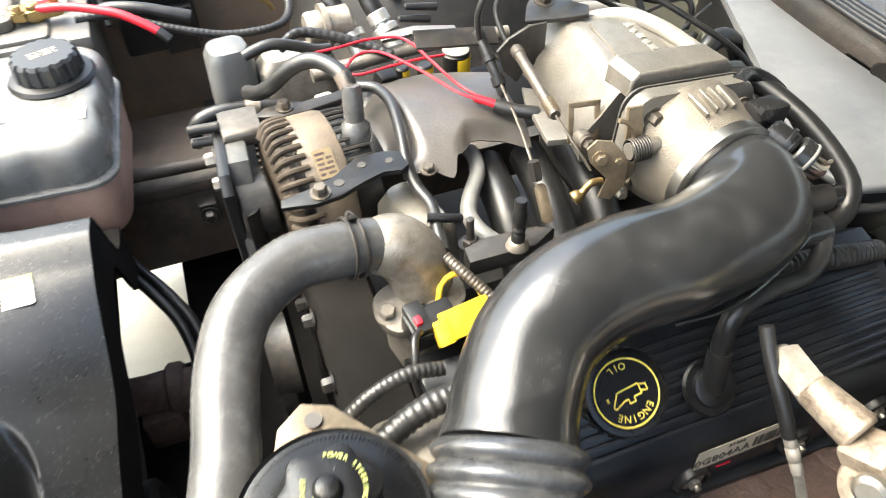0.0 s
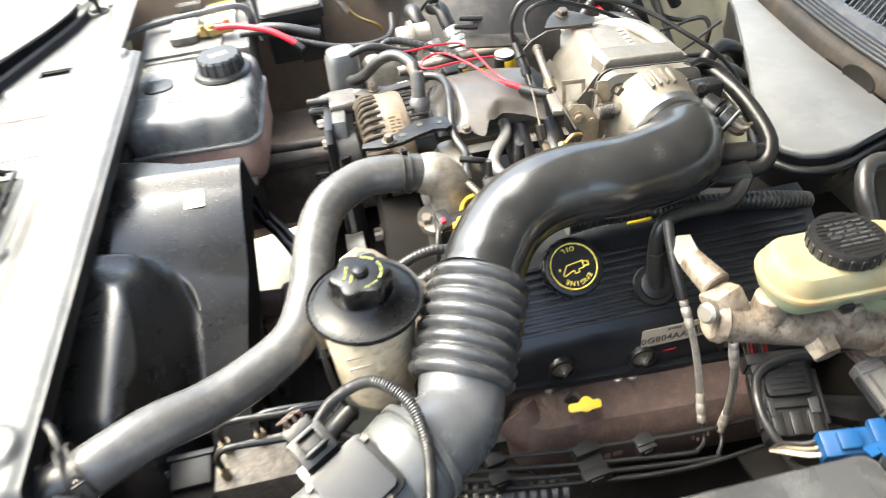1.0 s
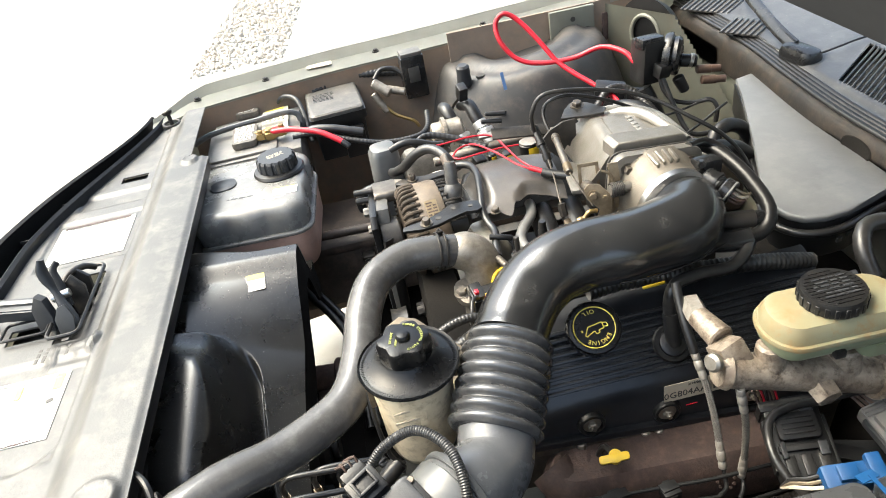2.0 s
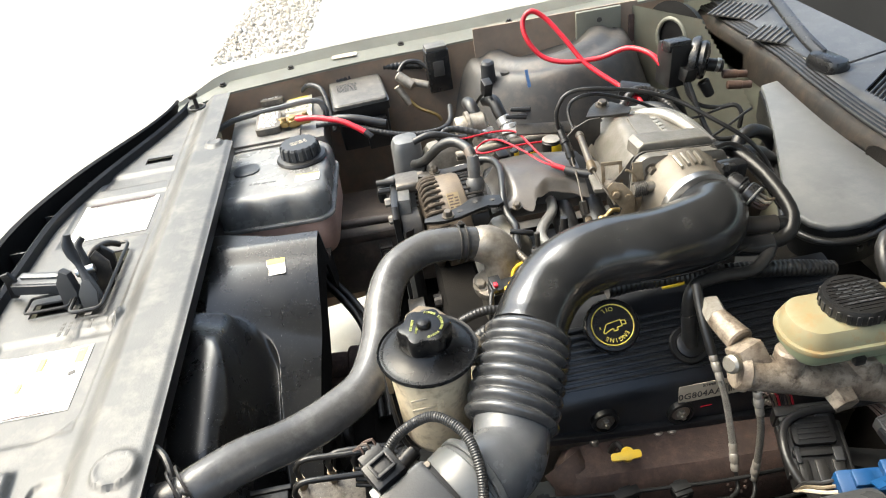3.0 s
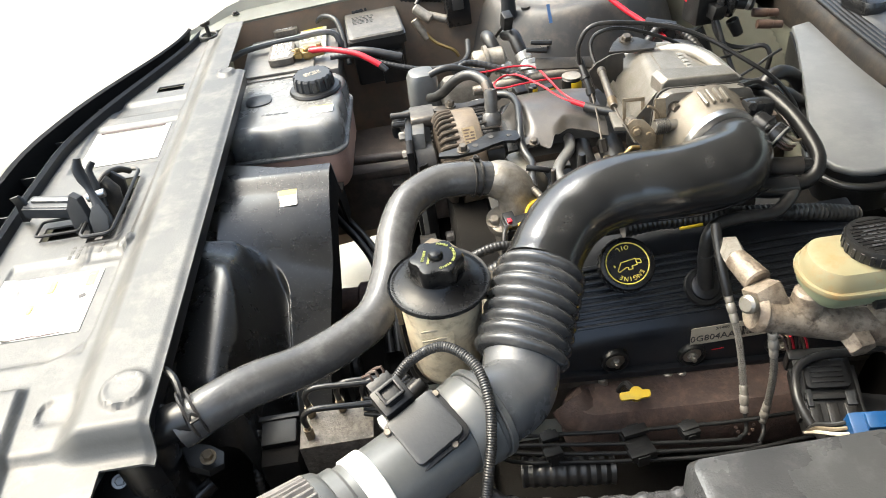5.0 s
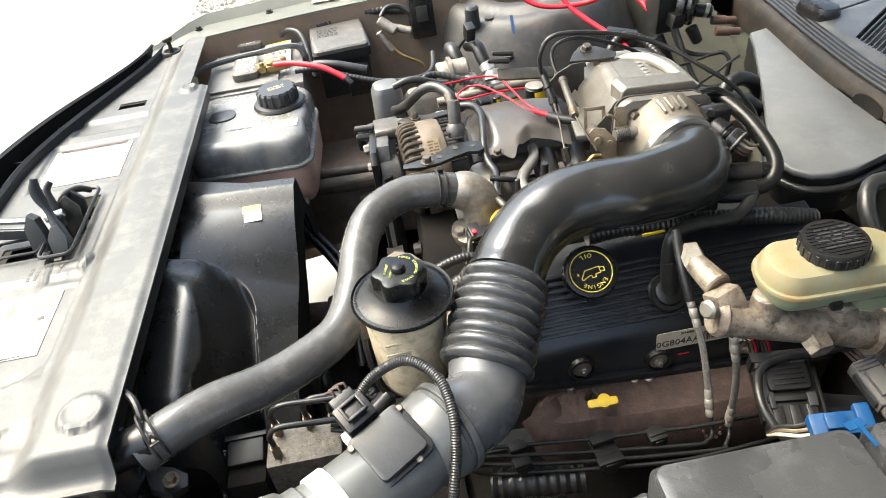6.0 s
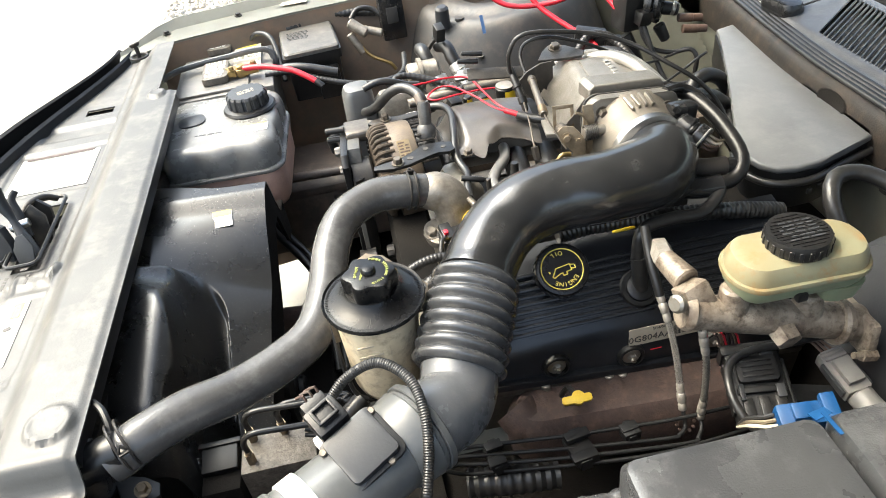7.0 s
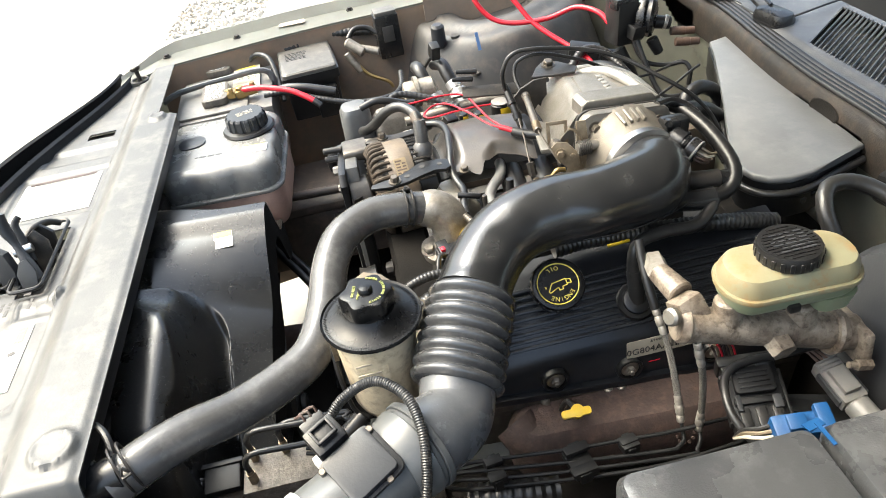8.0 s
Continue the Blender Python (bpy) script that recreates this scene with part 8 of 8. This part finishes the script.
for dx, dy, w, d in ((-0.014, 0.026, 0.018, 0.010), (0.015, 0.028, 0.014, 0.008), (0.020, -0.016, 0.010, 0.016), (-0.022, -0.014, 0.006, 0.020)):
    bm = B()
    box(bm, (w, d, 0.006), cm @ Matrix.Translation((dx, dy, 0.0215)), 0.0012)
    part("lock_tab", bm, LIDGREY, t)
bm = B()
box(bm, (0.068, 0.014, 0.038), cm @ Matrix.Translation((0, 0.041, 0)), 0.004)
part("wire_cover", bm, BLACK, t)
rng = random.Random(3)
for k in range(7):
    bm = B()
    x = 0.160 + 0.0040 * k
    tube(bm, [(x, -0.118, 0.766), (x - 0.004, -0.112, 0.786), (x - 0.01 + rng.uniform(-0.003, 0.003), -0.115, 0.80), (x - 0.014, -0.10, 0.80)], 0.0014, 6)
    part("wire", bm, (RUST, LINK, RED, WIRE)[k % 4], t)
cable("connector_cable", [(0.300, -0.140, 0.785), (0.246, -0.139, 0.785), (0.216, -0.141, 0.787), (0.190, -0.139, 0.787), (0.163, -0.142, 0.785), (0.146, -0.156, 0.782), (0.138, -0.183, 0.772), (0.142, -0.208, 0.760), (0.152, -0.225, 0.750)], 0.0050, WIRE, "black cable looping over the connector", "cable")
cable("connector_wire", [(0.150, -0.20, 0.75), (0.155, -0.225, 0.735), (0.175, -0.24, 0.732), (0.195, -0.238, 0.735)], 0.003, WIRE, "dark wires curling under the connector", "wire")
t = thing("grey_connector", (0.283, -0.185, 0.74), "grey sensor connector with red wires", "connector")
gm2 = pose(0.274, -0.182, 0.764, 12, -8, 4)
bm = B()
box(bm, (0.030, 0.056, 0.022), gm2, 0.003)
box(bm, (0.020, 0.032, 0.008), gm2 @ Matrix.Translation((0, -0.004, 0.015)), 0.002)
cyl(bm, gm2 @ Vector((0, -0.028, 0)), gm2 @ Vector((0.002, -0.060, 0)), 0.015, segs=18, bevel=0.002)
part("shell", bm, GREYHOSE, t)
for dx in (-0.0165, 0.0165):
    bm = B()
    box(bm, (0.004, 0.040, 0.012), gm2 @ Matrix.Translation((dx, -0.004, 0.002)), 0.0012)
    part("side_latch", bm, LIDGREY, t)
for k in range(3):
    bm = B()
    box(bm, (0.026, 0.0025, 0.003), gm2 @ Matrix.Translation((0, 0.016 + 0.005 * k, 0.0115)), 0.0008)
    part("grip_rib", bm, GREYHOSE, t)
bm = B()
for k in range(3):
    tube(bm, [gm2 @ Vector((-0.006 + 0.006 * k, 0.03, 0.004)), gm2 @ Vector((-0.012 + 0.004 * k, 0.05, 0.006)), gm2 @ Vector((-0.03, 0.065, 0.004))], 0.0018, 6)
part("wires", bm, FIRE, t)
bm = B()
prism(bm, [(0, 0), (0.07, -0.02), (0.085, -0.045), (0.06, -0.07), (0.01, -0.05)], 0.008, pose(0.215, -0.14, 0.715, 15, 0, 0), 0.003)
box(bm, (0.05, 0.02, 0.06), pose(0.24, -0.17, 0.70, 10, 0, -30), 0.004)
solo("dark_bracket", bm, BLACK, "dark bracket behind the connectors", "bracket")

# added block and sheet: near black stands for the shade between the connectors
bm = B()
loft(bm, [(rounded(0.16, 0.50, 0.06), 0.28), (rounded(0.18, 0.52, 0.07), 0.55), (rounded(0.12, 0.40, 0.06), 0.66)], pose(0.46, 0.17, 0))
solo("gap_block", bm, UNDER, "near-black block added behind the engine to keep the gap dark", "gearbox")
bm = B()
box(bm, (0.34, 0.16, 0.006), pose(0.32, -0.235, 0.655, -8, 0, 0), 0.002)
solo("gap_sheet", bm, UNDER, "near-black sheet added beneath the connectors to keep the gap dark", "panel", kind="structure")

# brake booster and hose at the firewall
bm = B()
lathe(bm, [(0.05, 0.0), (0.105, 0.012), (0.118, 0.03), (0.122, 0.05), (0.122, 0.10), (0.10, 0.13)], axes((0.325, -0.16, 0.79), (1, -0.05, -0.25)), 44)
solo("brake_booster", bm, LIDGREY, "dark grey steel brake booster behind the master cylinder", "brake booster")
cable("booster_hose", [(0.395, 0.02, 0.80), (0.392, 0.045, 0.83), (0.41, 0.07, 0.845), (0.445, 0.072, 0.845), (0.475, 0.05, 0.835), (0.49, 0.01, 0.82), (0.48, -0.06, 0.81)], 0.0115, WIRE, "thick black booster hose bent in a hook", "hose", 16)
bm = B()
lathe(bm, [(0.016, 0), (0.018, 0.002), (0.016, 0.006), (0.007, 0.006), (0.006, 0.004)], axes((0.335, -0.005, 0.82), (0, -0.4, 0.9)), 24)
box(bm, (0.05, 0.035, 0.003), pose(0.338, 0.0, 0.817, 22, 0, 0), 0.001)
solo("cowl_bracket", bm, LIDGREY, "grey bracket with a bolt under the cowl cover", "bracket")

# ---- cowl cover ----
CO = [(0.572, 0.640), (0.524, 0.628), (0.500, 0.560), (0.430, 0.395), (0.352, 0.225), (0.343, 0.185), (0.350, 0.155), (0.368, 0.136), (0.395, 0.128), (0.430, 0.130), (0.480, 0.148), (0.5375, 0.168), (0.542, 0.36), (0.560, 0.56)]
cc = thing("cowl_cover", (0.44, 0.25, 0.78), "grey triangular plastic cowl cover", "cowl cover")
bm = B()
prism(bm, CO, 0.012, pose(0, 0, 0.820), 0.005, 3)
part("cover_plate", bm, COWLGREY, cc)
bm = B()
inset = [(x + (0.006 if x < 0.45 else -0.0), y + 0.004) for x, y in CO]
prism(bm, inset, 0.062, pose(0, 0, 0.756), 0.002)
part("side_wall", bm, BLACK, cc)
bm = B()
tube(bm, [(x + (-0.004 if x < 0.5 else 0), y - 0.005, 0.808) for x, y in CO[3:-2]], 0.006, 10)
part("edge_seal", bm, WIRE, cc, "black rubber edge seal")
bm = B()
for k in range(5):
    box(bm, (0.010, 0.004, 0.008), pose(0.42 + 0.022 * k, 0.127 + 0.008 * k, 0.785, 0, 0, 20), 0.001)
part("clips", bm, INK, cc)
bm = B()
box(bm, (0.16, 0.10, 0.05), pose(0.60, 0.08, 0.80, 0, 0, 18), 0.012)
solo("cowl_corner", bm, BLACK, "black plastic corner of the cowl drain", "cowl corner", kind="structure")

# vacuum solenoids at the far end of the cowl
t = thing("blower_motor", (0.36, 0.62, 0.86), "black blower motor with a round flange and rusty pipe caps", "blower motor")
bm = B()
box(bm, (0.046, 0.05, 0.085), pose(0.334, 0.625, 0.915, 0, 4, 12), 0.008)
part("motor_box", bm, BLACK, t)
bm = B()
box(bm, (0.050, 0.03, 0.022), pose(0.336, 0.618, 0.953, 0, 4, 12), 0.006)
part("motor_top", bm, SATIN, t)
bm = B()
lathe(bm, [(0.020, -0.012), (0.040, -0.008), (0.044, 0.0), (0.044, 0.006), (0.036, 0.010), (0.038, 0.018), (0.034, 0.024), (0.018, 0.028)], axes((0.378, 0.628, 0.914), (0.85, -0.5, -0.1)), 36)
part("motor_flange", bm, SATIN, t)
bm = B()
box(bm, (0.030, 0.026, 0.026), pose(0.352, 0.598, 0.900, 10, 8, 20), 0.004)
part("motor_plug", bm, BLACK, t)
bm = B()
cyl(bm, (0.388, 0.605, 0.875), (0.402, 0.598, 0.845), 0.012, 0.010, 18, 0.002)
part("lower_spout", bm, BLACK, t)
bm = B()
cyl(bm, (0.395, 0.612, 0.905), (0.425, 0.602, 0.900), 0.013, 0.012, 18, 0.002)
part("side_spout", bm, BLACK, t)
bm = B()
cyl(bm, (0.412, 0.605, 0.904), (0.418, 0.603, 0.902), 0.0138, segs=18, bevel=0.001)
part("chrome_ring", bm, STEEL, t)
for z, y in ((0.884, 0.60), (0.870, 0.578)):
    bm = B()
    cyl(bm, (0.425, y, z), (0.452, y - 0.004, z - 0.003), 0.0085, segs=16, bevel=0.001)
    cyl(bm, (0.452, y - 0.004, z - 0.003), (0.470, y - 0.006, z - 0.005), 0.0072, segs=16)
    part("pipe_cap", bm, FIRE, t, "rusty brown pipe cap")
cable("vacuum_line", [(0.352, 0.592, 0.885), (0.364, 0.565, 0.835), (0.38, 0.53, 0.79), (0.42, 0.52, 0.785), (0.445, 0.53, 0.79)], 0.005, WIRE, "black vacuum line looping from the solenoid", "hose")
cable("heater_hose", [(0.13, 0.435, 0.915), (0.165, 0.430, 0.925), (0.208, 0.420, 0.925), (0.248, 0.400, 0.915), (0.268, 0.360, 0.902), (0.275, 0.31, 0.890), (0.285, 0.25, 0.87)], 0.0085, GREYHOSE, "grey hose curving round the back of the plenum", "hose", 16)
cable("heater_hose", [(0.245, 0.56, 0.86), (0.275, 0.53, 0.865), (0.295, 0.50, 0.845), (0.30, 0.47, 0.80), (0.30, 0.46, 0.75)], 0.016, BLACK, "thick black heater hose at the firewall", "hose", 16)
cable("vapour_hose", [(0.215, 0.20, 0.955), (0.25, 0.22, 0.945), (0.275, 0.205, 0.93), (0.285, 0.17, 0.905), (0.29, 0.13, 0.885)], 0.007, SATIN, "thin glossy black hose at the throttle body", "hose")
cable("firewall_hose", [(0.30, 0.33, 0.86), (0.34, 0.345, 0.855), (0.385, 0.36, 0.835), (0.42, 0.37, 0.80)], 0.013, BLACK, "black hose entering the firewall", "hose")
cable("firewall_harness", [(0.22, 0.60, 0.85), (0.26, 0.63, 0.87), (0.30, 0.62, 0.86), (0.325, 0.57, 0.83), (0.34, 0.52, 0.80)], 0.008, WIRE, "black harness behind the plenum", "harness", ribs=0.008)
bm = B()
box(bm, (0.06, 0.03, 0.025), pose(0.265, 0.645, 0.862, 10, 10, -20), 0.004)
box(bm, (0.03, 0.02, 0.02), pose(0.31, 0.63, 0.848, 10, 10, -20), 0.003)
solo("firewall_connector", bm, BLACK, "black connector behind the plenum", "connector")
cable("heater_hose", [(0.323, 0.610, 0.866), (0.330, 0.605, 0.849), (0.345, 0.600, 0.811), (0.362, 0.590, 0.762)], 0.013, BLACK, "thick black heater hose dropping behind the plenum", "hose", 16)
cable("motor_lead", [(0.349, 0.600, 0.888), (0.353, 0.590, 0.862), (0.370, 0.580, 0.839), (0.406, 0.570, 0.830), (0.435, 0.560, 0.834), (0.445, 0.550, 0.819), (0.444, 0.550, 0.789)], 0.0045, WIRE, "black lead hanging from the blower motor", "cable")
cable("drain_hose", [(0.369, 0.420, 0.806), (0.380, 0.430, 0.830), (0.407, 0.440, 0.838), (0.441, 0.450, 0.820), (0.464, 0.450, 0.787)], 0.013, BLACK, "thick black hose bent at the firewall", "hose", 16)
cable("vacuum_line", [(0.277, 0.520, 0.842), (0.324, 0.540, 0.833), (0.362, 0.550, 0.829), (0.407, 0.560, 0.832)], 0.0025, WIRE, "thin black vacuum line at the firewall", "hose")
cable("vacuum_line", [(0.343, 0.470, 0.822), (0.385, 0.490, 0.828), (0.416, 0.500, 0.840), (0.442, 0.510, 0.846)], 0.0025, WIRE, "thin black vacuum line crossing at the firewall", "hose")
for dx in (0.0, 0.016):
    cable("cooler_hose", [(-0.455 + dx, 0.63, 0.60), (-0.425 + dx, 0.575, 0.585), (-0.388 + dx, 0.52, 0.565), (-0.362 + dx, 0.47, 0.54), (-0.352 + dx, 0.40, 0.50), (-0.350 + dx, 0.30, 0.45)], 0.008, WIRE, "black cooler hose curving down past the shroud", "hose", 12)
